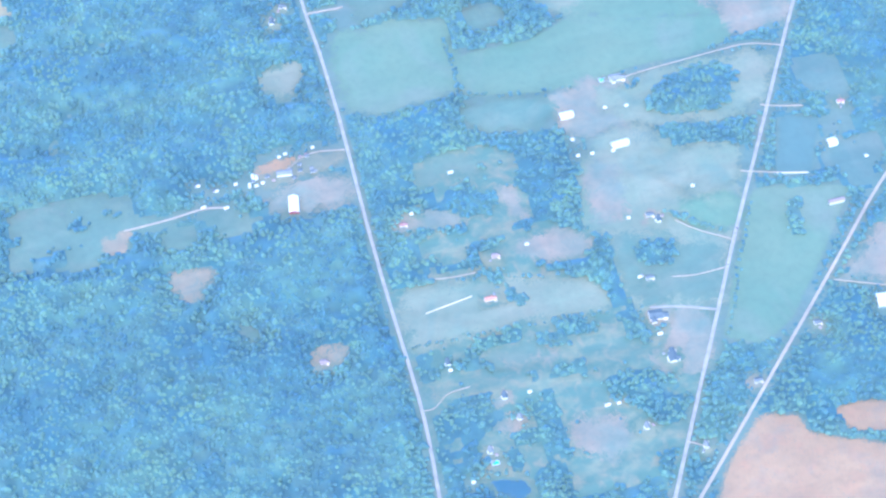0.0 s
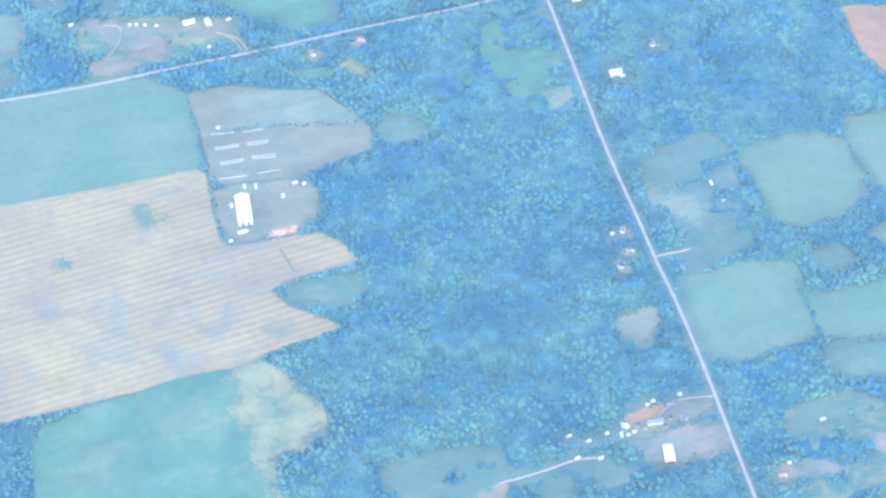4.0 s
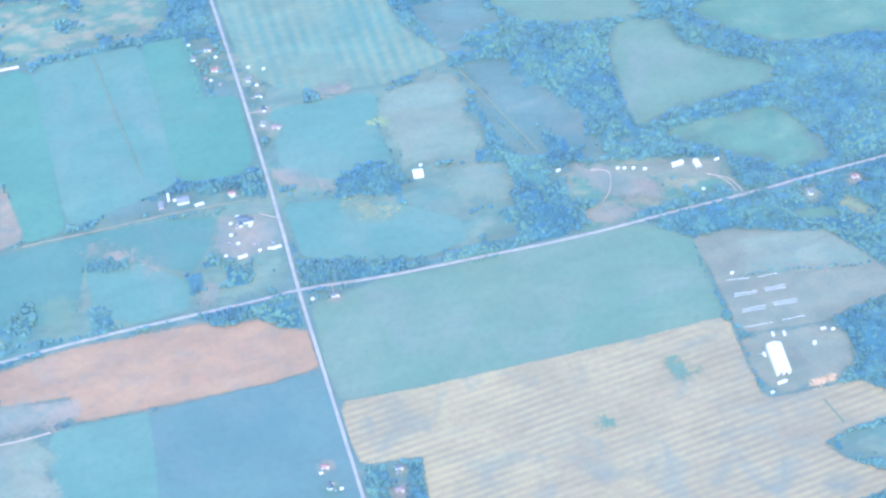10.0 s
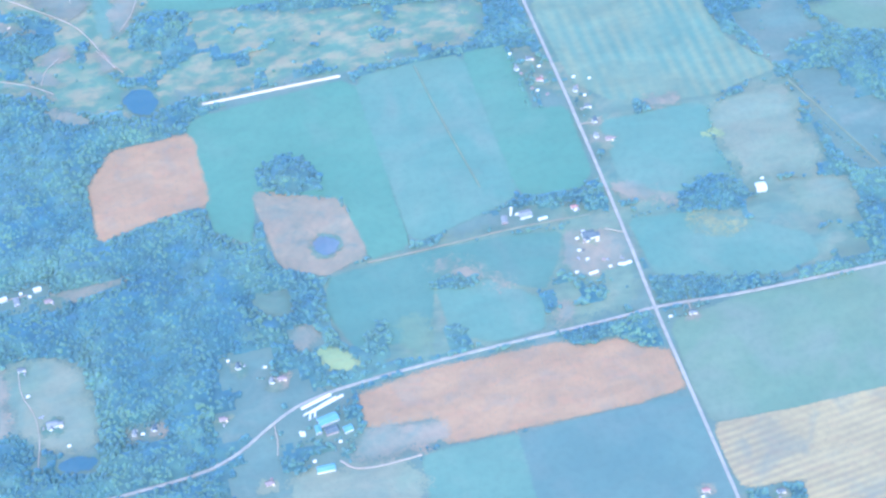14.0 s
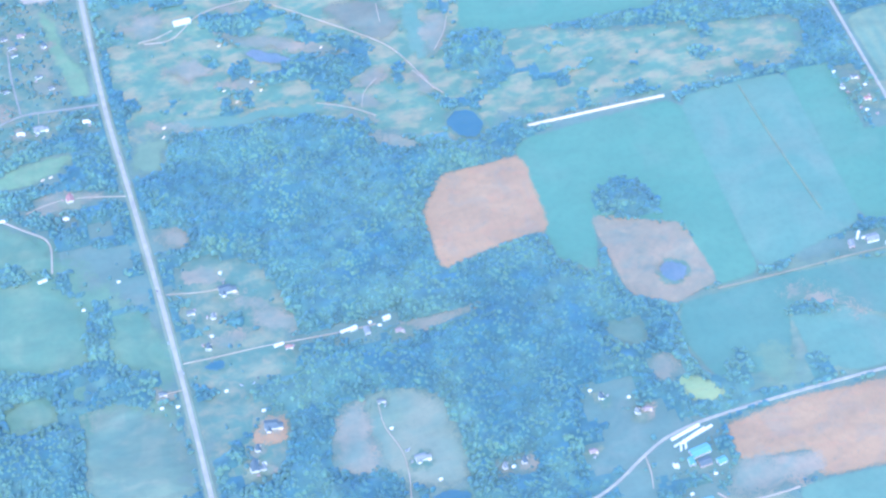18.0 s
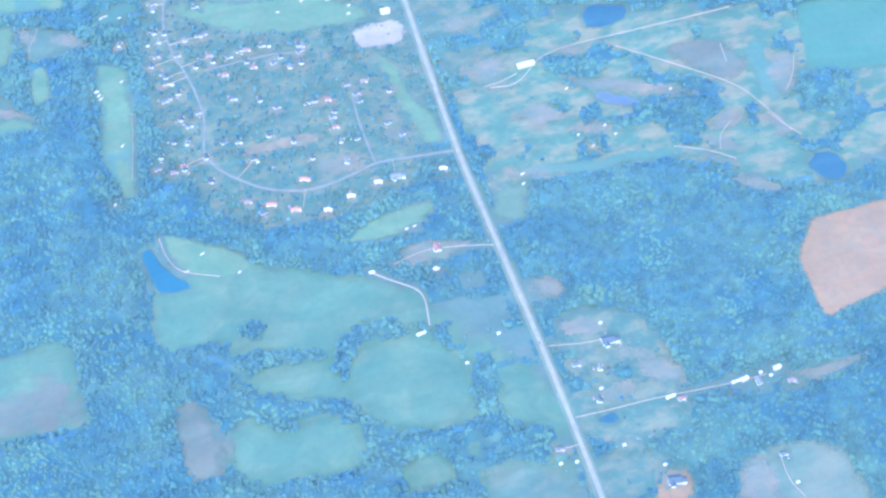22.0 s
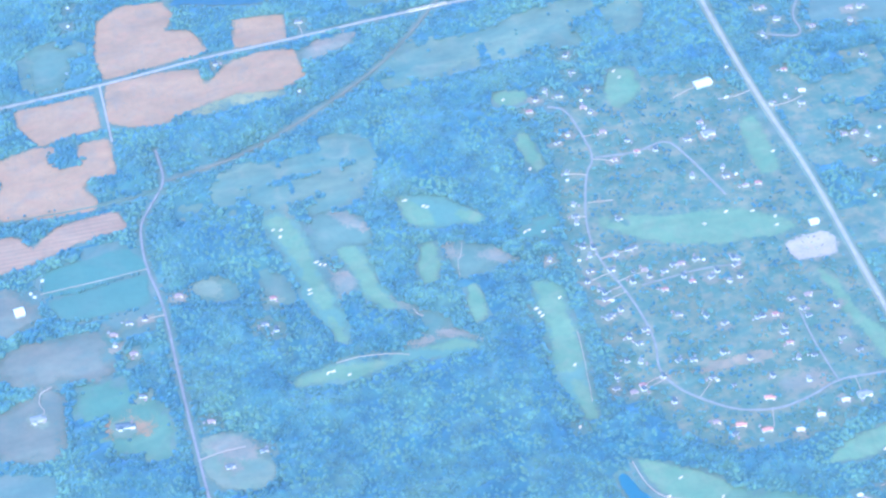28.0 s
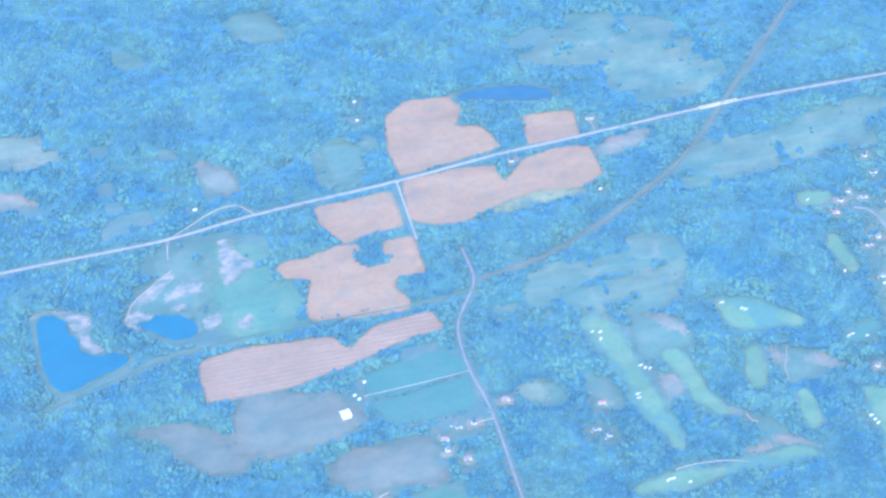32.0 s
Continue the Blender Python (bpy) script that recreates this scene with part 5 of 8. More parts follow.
pond("large irregular dark blue gravel-pit pond", [(-691.5, 406.8), (-684.0, 406.0), (-677.1, 398.5), (-678.7, 392.8), (-674.9, 387.9), (-674.9, 377.7), (-668.2, 373.0), (-658.7, 373.8), (-653.4, 369.2), (-656.1, 363.4), (-667.8, 360.6), (-679.4, 355.0), (-686.1, 354.2), (-690.6, 358.4), (-693.6, 372.2), (-692.6, 383.1)])
pond("round dark blue pond", [(-648.7, 388.5), (-640.7, 387.5), (-636.0, 390.7), (-626.8, 389.0), (-619.8, 383.0), (-618.2, 375.9), (-623.6, 370.7), (-631.5, 372.0), (-637.0, 378.7), (-642.8, 383.5)])
pond("long dark pond behind the fields", [(-454.4, 498.0), (-449.6, 503.7), (-435.4, 504.1), (-414.6, 500.2), (-400.6, 490.1), (-406.9, 485.4), (-427.1, 490.6), (-441.1, 495.8)], "murky")
pond("dark pond on the far golf course", [(-99.5, 220.3), (-90.4, 221.6), (-78.9, 217.3), (-80, 210.3), (-90.4, 205.4), (-102.7, 207.2)], "murky")
pond("narrow dark pond beside the houses", [(546.6, -491.4), (556.3, -492.6), (562.7, -497.6), (558.1, -502.2), (548.4, -497.5)], "murky")
pond("dark narrow pond under the trees", [(-95, -103.3), (-87.2, -99.8), (-77.2, -102.6), (-78, -108.1), (-88.1, -108.9)], "murky")
pond("small dark roadside pond", [(-170.8, -12.8), (-161.5, -10.5), (-158.7, -13.4), (-163.5, -17.1)], "murky")
pond("narrow dark golf course pond", [(-113.8, 164.4), (-107.4, 165.7), (-97.9, 159), (-85.9, 151.3), (-92.9, 150.6), (-106.8, 155.8)], "shallow")
pond("tiny dark pool in a meadow", [(-473.7, 74.5), (-468.2, 74.9), (-466.6, 71.5), (-471.2, 70.8)])

road(1.35, "asphalt", "country_road", "straight pale country road", [(526.2, 55.3), (524.5, 28.2), (523.9, -24.3), (524.1, -77.8), (523.9, -142.8), (523.4, -185.4), (525.3, -226.5), (526, -254.1), (527.5, -274.3), (528.2, -313.8), (527.5, -365.9), (527.9, -405.5), (529.6, -456.6), (526.9, -493.7), (524.8, -512.7)])
road(1.4, "asphalt", "country_road", "straight pale country road", [(744.9, -276.8), (724.4, -312.3), (696.4, -362.8), (671.9, -405.8), (655.4, -437), (638.1, -468.6), (613.5, -514.4), (604.5, -531.2)])
road(1.2, "dirt", "country_lane", "straight pale gravel lane", [(785.9, -355.1), (745.5, -386.1), (705.6, -429.5), (661, -476.5), (622.9, -516.5), (608, -532.1)])
road(1.2, "asphalt", "country_road", "long pale crossing road", [(650.4, -76.5), (604.5, -77.6), (563.6, -78.6), (524.1, -77.8), (493, -82.3), (430.3, -85.3), (382.4, -89.2), (346.9, -90.6), (298.3, -93.7), (243.6, -93), (207.7, -92.7), (168.9, -89.5), (153.5, -91.1), (87.5, -91.9), (44.8, -94.2), (22.3, -96.3), (7, -100), (-3.8, -105.8), (-22.9, -118.3), (-40.2, -123.2), (-84.6, -125.2), (-112.1, -126)])
road(1.45, "asphalt", "country_road", "straight pale country road", [(169, 129.3), (169.3, 107.7), (170.5, 26.3), (170.1, -45.3), (168.9, -89.5), (169.1, -130.4), (169.5, -195.8), (169.5, -215.4)])
road(4.2, "hay", "verge", "grassy verge of the main road", [(-174.9, 498.1), (-179.9, 452.2), (-182.6, 417.1), (-183.4, 344.8), (-180, 281.1), (-181.8, 218.4), (-183.3, 148.2), (-181.4, 95.5), (-179.3, 29.4), (-178.7, -39.7), (-179, -76.8), (-178.1, -96.3)])
MAIN_ROAD = [(-174.9, 498.1), (-179.9, 452.2), (-182.6, 417.1), (-183.4, 344.8), (-180, 281.1), (-181.8, 218.4), (-183.3, 148.2), (-181.4, 95.5), (-179.3, 29.4), (-178.7, -39.7), (-179, -76.8), (-178.1, -96.3)]
road(1.85, "asphalt", "main_road", "wide pale main road with turning lanes", MAIN_ROAD)
for shift in (-0.76, 0.76):
    road(0.11, "dirt", "edge_line", "white edge line of the main road", [(x + shift, y + 0.08 * shift) for x, y in MAIN_ROAD])
road(1.0, "asphalt", "country_road", "short pale side road", [(-500.8, 447), (-502.6, 404)])
road(1.15, "old_asphalt", "country_road", "pale road with a bend", [(-483.1, 391.9), (-483, 368.7), (-492, 356.4), (-500.7, 343.5), (-502.7, 330.8), (-503.6, 314.2), (-500.7, 288.9), (-503.6, 236.1), (-505.5, 173.2), (-505.5, 163.4), (-507.2, 101.7), (-506.7, 70.3)])
road(1.3, "asphalt", "highway", "pale two-lane highway", [(-725, 440.6), (-703.1, 440.7), (-661.6, 440.2), (-620.9, 439.4), (-575.3, 445.2), (-501.4, 447.2), (-444.1, 452.4), (-402.5, 452.8), (-361.4, 454.5), (-313.4, 455.8), (-227.8, 452.6), (-178.4, 450.7)])
road(1.5, "hay3", "rail_trail", "pale disused railway trail", [(-483, 368.7), (-441.3, 375), (-398.6, 395.4), (-363.8, 415.3), (-338.4, 436.8), (-297.5, 478.9), (-251.3, 525.6)])
road(0.7, "dim", "rail_trail", "overgrown railway trail between trees", [(-484.7, 362.8), (-504.8, 361.9), (-527.2, 362.1), (-560.1, 364.1), (-592.7, 365.3), (-620.0, 364.6), (-647.7, 360.0), (-675.3, 353.0), (-697.2, 346.0)])
road(1.1, "street", "street", "curved residential street", [(-287.5, 362.6), (-279.2, 358.6), (-277.4, 339.7), (-277.1, 320.5), (-285.4, 310.6), (-297, 277.8), (-298.4, 254.9), (-291.9, 226.3), (-290.6, 200.4), (-296.4, 180.9), (-289.9, 166.8), (-272.3, 150.3), (-253, 144.8), (-235.4, 147.8), (-221.3, 153.2), (-203, 151.2), (-185.1, 149.8)])
road(0.9, "street", "street", "residential cul-de-sac", [(-221.2, 196.7), (-222.3, 178.3), (-221.3, 153.2)])
road(0.8, "street", "street", "residential side street", [(-284.9, 233.3), (-268.1, 234.1), (-251.3, 234.8), (-235.3, 231.9)])
road(1.1, "street", "street", "residential side street", [(-277.1, 320.5), (-255, 317.6), (-238, 322.9), (-231.9, 304), (-224.9, 276.9)])
road(0.34, "dirt", "driveway", "short pale driveway", [(-255.6, 146.8), (-259.1, 136.3)])
road(0.4, "dirt", "driveway", "pale gravel drive", [(724.4, -312.3), (709.6, -307.6), (690.8, -309.6), (659.1, -313), (649.7, -314.8)])
road(0.4, "dirt", "driveway", "pale gravel drive", [(-185.1, 343.1), (-194.4, 340.8), (-203.2, 341.8)])
road(0.34, "dirt", "driveway", "curved pale drive", [(-183.3, 90.6), (-199.1, 94.6), (-214.2, 96.5), (-228.3, 92.4)])
road(0.7, "dirt", "farm_track", "pale farm track", [(-239.2, 90.7), (-231, 83.3), (-219.7, 74), (-222.4, 54.9)])
road(0.4, "dirt", "driveway", "pale farm drive", [(-3.8, -105.8), (-4.1, -115.6), (-5.9, -122.5)])
road(0.7, "dirt", "farm_track", "pale curved farm track", [(18.4, -131.3), (23.1, -137.3), (34.7, -138.7), (51.6, -137.6)])
road(0.34, "dirt", "driveway", "pale winding drive", [(-102.4, -49.9), (-103.3, -62.9), (-98.6, -75.9), (-98.9, -88.7), (-101.7, -101.9)])
road(0.35, "sand", "driveway", "bright straight drive", [(540.8, -412.8), (560.8, -408.9)])
road(0.34, "dirt", "driveway", "curved pale drive", [(529.7, -456.1), (534.2, -456.3), (540.1, -450.4), (549.9, -449.5)])
road(0.7, "dirt", "farm_track", "pale farm track", [(430.6, -346.6), (449.4, -345.1), (463.4, -342.5), (473, -344.1)])
road(0.34, "dirt", "driveway", "pale drive", [(671.9, -405.8), (659, -398.3), (651.5, -391.3)])
road(0.8, "asphalt", "driveway", "dark curved drive", [(655.4, -437), (640.2, -431.8), (628.9, -430.1)])
road(0.34, "dirt", "driveway", "pale loop drive", [(-621, 439), (-611.4, 444.4), (-593.4, 454.1), (-581.7, 454.8), (-575.3, 445.2)])
road(0.34, "dirt", "driveway", "short pale drive", [(-621, 439), (-623.2, 425.7)])
road(0.32, "dirt", "farm_track", "pale track between fields", [(-554.5, 312.6), (-528.7, 312.7), (-503.8, 313.6)])
road(0.4, "dirt", "farm_track", "pale track of the gravel pit", [(-619.4, 441.5), (-621.1, 435.4), (-622.9, 428.5)])
road(0.4, "dirt", "farm_track", "pale track of the gravel pit", [(-623.2, 417.9), (-634.8, 410.2), (-645.9, 401.7), (-650.8, 390.7)])
road(0.34, "dirt", "driveway", "pale drive", [(-176.6, 29.9), (-161, 27), (-150.5, 26.8)])
road(0.34, "dirt", "driveway", "pale lane", [(-176.8, -8.7), (-159.7, -9), (-144.8, -8.7), (-125.2, -9.7), (-108, -10.6), (-92.9, -10.3)])
road(0.34, "dirt", "driveway", "pale drive", [(525.5, -250), (542.5, -249.2)])
road(0.34, "dirt", "driveway", "pale drive", [(375.2, -86.6), (373.8, -80.3), (369.9, -75.5)])
road(0.7, "dry", "farm_track", "long farm track along the field edge", [(55, -32.1), (90, -31.6), (121.7, -30.1), (158.3, -31.5)])
road(0.34, "dirt", "driveway", "pale drive", [(170.3, -46.4), (162, -41.3)])
road(0.36, "dirt", "golf_path", "pale path by the pond", [(-325.4, 136.8), (-324.2, 124.6), (-320, 115), (-303.8, 107.8)])
road(0.26, "dirt", "golf_path", "pale cart path", [(-356.9, 284.8), (-359.3, 278.0), (-362.6, 273.4), (-364.1, 264.6)])
road(0.26, "dirt", "golf_path", "pale cart path", [(-433.4, 230.2), (-422.4, 230.9), (-409.7, 228.7), (-400.2, 225.0)])
road(0.26, "dirt", "golf_path", "pale cart path", [(-323.1, 215.8), (-324.9, 202.4), (-328.1, 186.3), (-330.5, 173.7)])
road(0.26, "dirt", "golf_path", "pale cart path", [(-390.6, 251.7), (-390.0, 247.5), (-387.4, 245.6)])
road(0.42, "dirt", "golf_path", "winding pale path", [(-157.5, 183), (-144.2, 180.9), (-127, 198.8), (-72.3, 199.9), (-31, 201.4)])
road(0.42, "dirt", "golf_path", "winding pale path", [(-92.3, 192.2), (-70.6, 173.8), (-47.4, 153.3), (-40.8, 141.8), (-31.6, 116.7)])
road(0.7, "dirt", "farm_track", "pale track into the wood", [(526.9, -249.7), (540.9, -249.5)])
road(1.2, "sand", "farm_track", "bright sandy track along the field's end", [(3.5, 82.3), (27.4, 82.6), (46.5, 83), (70.4, 83)])
road(0.4, "dirt", "driveway", "pale drive", [(526.9, -325.9), (511.6, -323.8), (500, -331.5)])
road(0.4, "dirt", "driveway", "curved pale drive", [(-504.8, 194.4), (-493.9, 196.1), (-483.9, 195.7)])
for ends in ([(-333.3, 455.3), (-311.8, 455.8)], [(-214.4, 452.5), (-197.8, 452.8)]):
    for shift in (-0.75, 0.75):
        road(0.4, "sand", "bridge_parapet", "bright concrete bridge parapet beside the highway", [(x, y + shift) for x, y in ends])
road(0.42, "dirt", "golf_path", "pale cart path along the wood", [(-87.1, 123), (-72.5, 116.2), (-62.5, 107.8)])
road(0.36, "dirt", "golf_path", "pale cart path", [(-67.4, 114.8), (-64.7, 123.4), (-56.6, 130.6)])
road(0.36, "dirt", "golf_path", "pale cart path", [(-38.5, 131.2), (-33.2, 120.1), (-28.3, 113)])
road(0.36, "dirt", "golf_path", "pale cart path", [(-44, 179.1), (-45.3, 166.5)])
road(0.36, "dirt", "golf_path", "pale cart path", [(-13.3, 161.4), (-17.7, 150.7), (-25.2, 141)])
road(0.36, "dirt", "golf_path", "pale cart path", [(-160, 184.3), (-151.6, 185), (-142.7, 188.4)])
road(0.34, "dirt", "driveway", "pale gravel drive", [(705.4, -433.7), (715, -437.3), (740.7, -446.6)])
road(0.34, "dirt", "driveway", "pale lane", [(548.4, -397.7), (555.2, -398.4), (565.1, -398.2)])
road(0.34, "dirt", "driveway", "pale drive", [(704.7, -341.7), (710.9, -343.8), (722.3, -346.1)])
road(0.34, "dirt", "driveway", "pale track", [(685.5, -373.3), (699.1, -377.3), (713, -380.2)])
road(0.34, "dirt", "driveway", "pale drive", [(664.8, -418.2), (651.2, -419.3), (642.1, -417.8)])
road(0.34, "dirt", "driveway", "winding pale drive", [(-559.3, 254.9), (-564.8, 253.2), (-566.6, 247), (-564.1, 241.1), (-569.7, 238.5)])
road(0.4, "hay", "farm_track", "faint tractor line in a hay field", [(106.1, 79.9), (109.4, 41.6), (115.1, -2.8)])
road(0.4, "hay", "farm_track", "pale track through rough pasture", [(274.4, 23.9), (284.1, -3.6), (295.5, -38.3)])
road(0.35, "dirt", "driveway", "pale farm drive", [(315.0, -55.9), (323.7, -58.7), (320.5, -69.8), (313.6, -77.6)])
road(0.4, "dirt", "driveway", "pale loop drive by the farm", [(365.9, -72.8), (375.5, -78.4), (378.1, -87.8)])
road(0.5, "hay2", "ditch", "narrow grassy ditch in the stubble", [(369.3, -208.9), (371.2, -216.6), (372.7, -222.0)])
road(0.34, "dirt", "driveway", "pale drive", [(-181, 328.5), (-170.2, 328.6), (-161.4, 331.1)])
road(0.34, "dirt", "driveway", "pale drive", [(-207.6, 353.9), (-215.7, 352.9), (-224.9, 349.2)])
road(0.34, "dirt", "driveway", "pale drive", [(-290.8, 291.9), (-283.9, 290.9), (-278.5, 290)])
road(1.0, "street", "street", "curved residential street", [(-117.9, 416.7), (-135.3, 401.1), (-142.2, 388.9), (-141.4, 377.3), (-146.7, 374.2), (-159.4, 380.1)])

# open country with few trees: how thickly trees stand inside an outline
OPEN = [
    (0.3, [(386.3, -326.8), (415.8, -325), (436.6, -327), (436.8, -342.8), (463.6, -343.9), (494.7, -352), (515.5, -358.9), (492.2, -362), (461.4, -363.2), (410.2, -365.1), (382.4, -357.5), (382.1, -341.3)]),
    (0.22, [(-156.2, 241.3), (14.8, 191.2), (7.1, 140.8), (153.6, 117.8), (140.2, 86.3), (72.2, 85.3), (3.3, 86.8), (-4.3, 88.9), (-26.8, 78.4), (-69.1, 99.4), (-91.1, 118), (-162.1, 124), (-174.9, 107.9), (-177.4, 152.5), (-176.9, 222.6)]),
    (0.52, [(-288.3, 367.2), (-205.3, 367.7), (-185.9, 338.9), (-182.7, 282), (-184.7, 181.3), (-203.4, 141.1), (-231.4, 126.2), (-281.1, 128.7), (-300, 147.9), (-315.2, 208.1), (-308.8, 273.7)]),
    (0.5, [(534, -325.9), (594.9, -336.7), (616.3, -383.3), (670.5, -404.3), (640.2, -469.1), (611.9, -515.9), (530.3, -499.4), (530.3, -394.9)]),
    (0.40, [(730.5, -307.1), (771.3, -316.3), (742.5, -394.4), (726.8, -390.8), (694.5, -383.5)]),
    (0.40, [(525.8, -218.5), (563.4, -247.3), (538.6, -267.2), (534.9, -247.1)]),
    (0.40, [(176.9, 81.6), (195.6, 76.4), (196.5, -0.3), (172.8, 2.6)]),
    (0.35, [(151.4, 80.4), (172.7, 74.4), (175.9, 32.9), (152.2, 37.6)]),
    (0.30, [(-172.2, 55.5), (-128.3, 36.1), (-127.5, -18.3), (-148.7, -79.9), (-175.7, -74.9), (-177.1, -10.1)]),
    (0.15, [(-633.2, 441.9), (-569.1, 434.8), (-566.6, 354.1), (-609, 359.4), (-650.8, 379.8)]),
    (0.45, [(-521.2, 347.9), (-502, 319.3), (-509.3, 237.2), (-544.4, 241.3), (-534.9, 329.3)]),
    (0.50, [(303.9, 8.8), (353.6, 31.8), (351.1, -40), (319.2, -53.8), (286.7, -33.3), (279.7, 23.7)]),
    (0.25, [(127.5, -47.2), (176.9, -57.5), (168.6, -92), (155.4, -93.2), (122.6, -92.2)]),
    (0.30, [(-20, -62), (15.7, -68.8), (19.5, -142.7), (-11.5, -145.5), (-33.2, -136.6)]),
    (0.5, [(-196.5, 103), (-171.4, 75.3), (-176.4, -39.8), (-196.1, -33.9), (-205.9, 40.5), (-238.3, 75.7)]),
    (0.15, [(68.3, -13.4), (160.7, -23.4), (170.1, -45.3), (155.4, -41.2), (68.7, -34.2)]),
    (0.75, [(-689.2, 532.8), (-604.6, 511.4), (-565.2, 450.7), (-675.8, 438.5), (-702.2, 446.5)]),
    (0.12, [(299.5, -46.3), (379.1, -65), (376.3, -81), (330.9, -86.5), (302.1, -92.7)]),
    (0.34, [(-473.8, 362.4), (-440.2, 372.5), (-384.1, 365.2), (-392.9, 328.4), (-419.2, 319.9), (-459.1, 340.6)]),
    (0.3, [(-370, 415.9), (-282.7, 439.5), (-207.8, 435), (-223.6, 401.4), (-294.6, 403.2), (-363.9, 395)]),
    (0.25, [(-418.9, 535.9), (-374.2, 552.9), (-316.5, 530), (-317.1, 494.7), (-378.7, 502.8), (-417.7, 519.7)]),
    (0.3, [(-360.8, 423.3), (-288, 440), (-233.7, 440), (-238.1, 408.4), (-365.9, 401.8)]),
    (0.34, [(-479.5, 364.4), (-437.3, 369.7), (-381.3, 377.4), (-392.2, 339.8), (-435.6, 333.3), (-486.7, 332.7)]),
    (0.3, [(-299.7, 427.3), (-241.4, 423.4), (-248, 409.2), (-299.3, 413.5)]),
    (0.45, [(3.3, 86.8), (72.2, 85.3), (140.2, 86.3), (153.6, 117.8), (106.9, 123.5), (22.8, 128.4)]),
    (0.10, [(259.8, 81.7), (301.6, 85.2), (304.9, 54), (287, 29.8), (271.3, 35.1)]),
    (0.08, [(274.3, 30.1), (302.8, 25.4), (322.1, -16.2), (319.3, -39.4), (302.5, -45.3), (281.7, -36.4), (278.1, -3.8)]),
    (0.2, [(541.3, -177.2), (581.5, -186.6), (570.6, -249), (525.8, -235.1)]),
    (0.3, [(481.6, -100.4), (521.6, -86.5), (520.2, -157.9), (493.1, -158.7)]),
    (0.5, [(492.1, -84.8), (522, -81.2), (523, -108.8), (516.4, -140.7), (491.6, -162.7), (481.2, -123.7)]),
    (0.15, [(360.6, -231.2), (381.2, -226.6), (403.1, -228.6), (399, -246.6), (377.4, -244.5)]),
    (0.14, [(180.8, 43.5), (236.7, 31.8), (283.8, 28.7), (270.8, -36.4), (280, -86.5), (240.6, -85.9), (168.1, -74.2), (167.5, -11)]),
    (0.14, [(35.9, -31.8), (79.9, -30.5), (160.7, -23.4), (175, -46.7), (169.6, -89), (90.2, -91.1), (38.8, -87.8), (30, -59.9)]),
    (0.97, [(-337.5, 92.7), (-299.7, 104), (-259.3, 101.7), (-218.4, 69.8), (-205.9, 40.5), (-183.1, 18.2), (-183.5, -46.1), (-330.2, -2.5), (-306.9, 34), (-311.1, 72.1)]),
    (0.3, [(489.4, -315.7), (529.5, -338.4), (524.3, -357.5), (483.9, -348.1)]),
    (0.06, [(629.1, -338.3), (646.7, -337.7), (664.7, -352.5), (659.2, -378.4), (680.7, -380.3), (669.6, -407), (655.4, -436.2), (622.3, -428.5), (622.2, -396.2), (613.3, -385.5), (621.9, -354.9)]),
    (0.1, [(721.6, -418.9), (738.4, -405.3), (762.3, -389.9), (736, -458.8), (725.7, -439.8), (707.2, -431.9)]),
    (0.02, [(-3.6, 75.9), (72.7, 89.5), (76.2, 80.6), (-2.1, 68.7)]),
    (0.3, [(-354.7, 427.1), (-319.8, 439.5), (-262.6, 440.5), (-211.5, 431.6), (-219.8, 403), (-269.5, 404.8), (-315.6, 405.6), (-354.1, 399.7)]),
    (0.3, [(-539.3, 485.6), (-499.2, 491.6), (-504, 451.6), (-540.1, 449.6)]),
    (0.1, [(-604.9, 439.6), (-574.5, 417.3), (-566.1, 385.7), (-571.4, 355.6), (-615.8, 365.7)]),
    (0.2, [(-551.3, 254.1), (-520.8, 251.4), (-510, 220.8), (-513.5, 195.7), (-556.3, 205.8)]),
    (0.1, [(-484.6, 297.7), (-466.8, 297.7), (-464.2, 282), (-481.7, 282)]),
    (0.12, [(-378.4, 503.7), (-326.2, 505), (-300.6, 487.2), (-325.4, 465.6), (-372.1, 468.1)]),
    (0.15, [(-705.4, 542.3), (-671.1, 536.4), (-653.7, 517.4), (-669.7, 508.8), (-708.7, 518.5)]),
    (0.2, [(-623.1, 603.6), (-610.7, 587.2), (-584.9, 562.1), (-591.7, 544.8), (-609.9, 560), (-623.7, 583.8)]),
    (0.25, [(-536.2, 472.5), (-519.3, 479.9), (-500.8, 470.6), (-504.2, 452.9), (-529.5, 452.7)]),
    (0.3, [(-416.4, 380.1), (-383, 373.8), (-377, 355), (-399, 321), (-431.2, 327.1)]),
    (0.1, [(-464.1, 410.2), (-445.4, 426.3), (-416.8, 421.8), (-405.3, 409.2), (-431.6, 410.9), (-455.6, 408.9)]),
    (0.35, [(-173.5, 357.5), (-149.3, 358.9), (-80.6, 355.6), (-160.8, 188.4), (-177.7, 201.3), (-175.9, 263.4), (-176.7, 309.7)]),
]
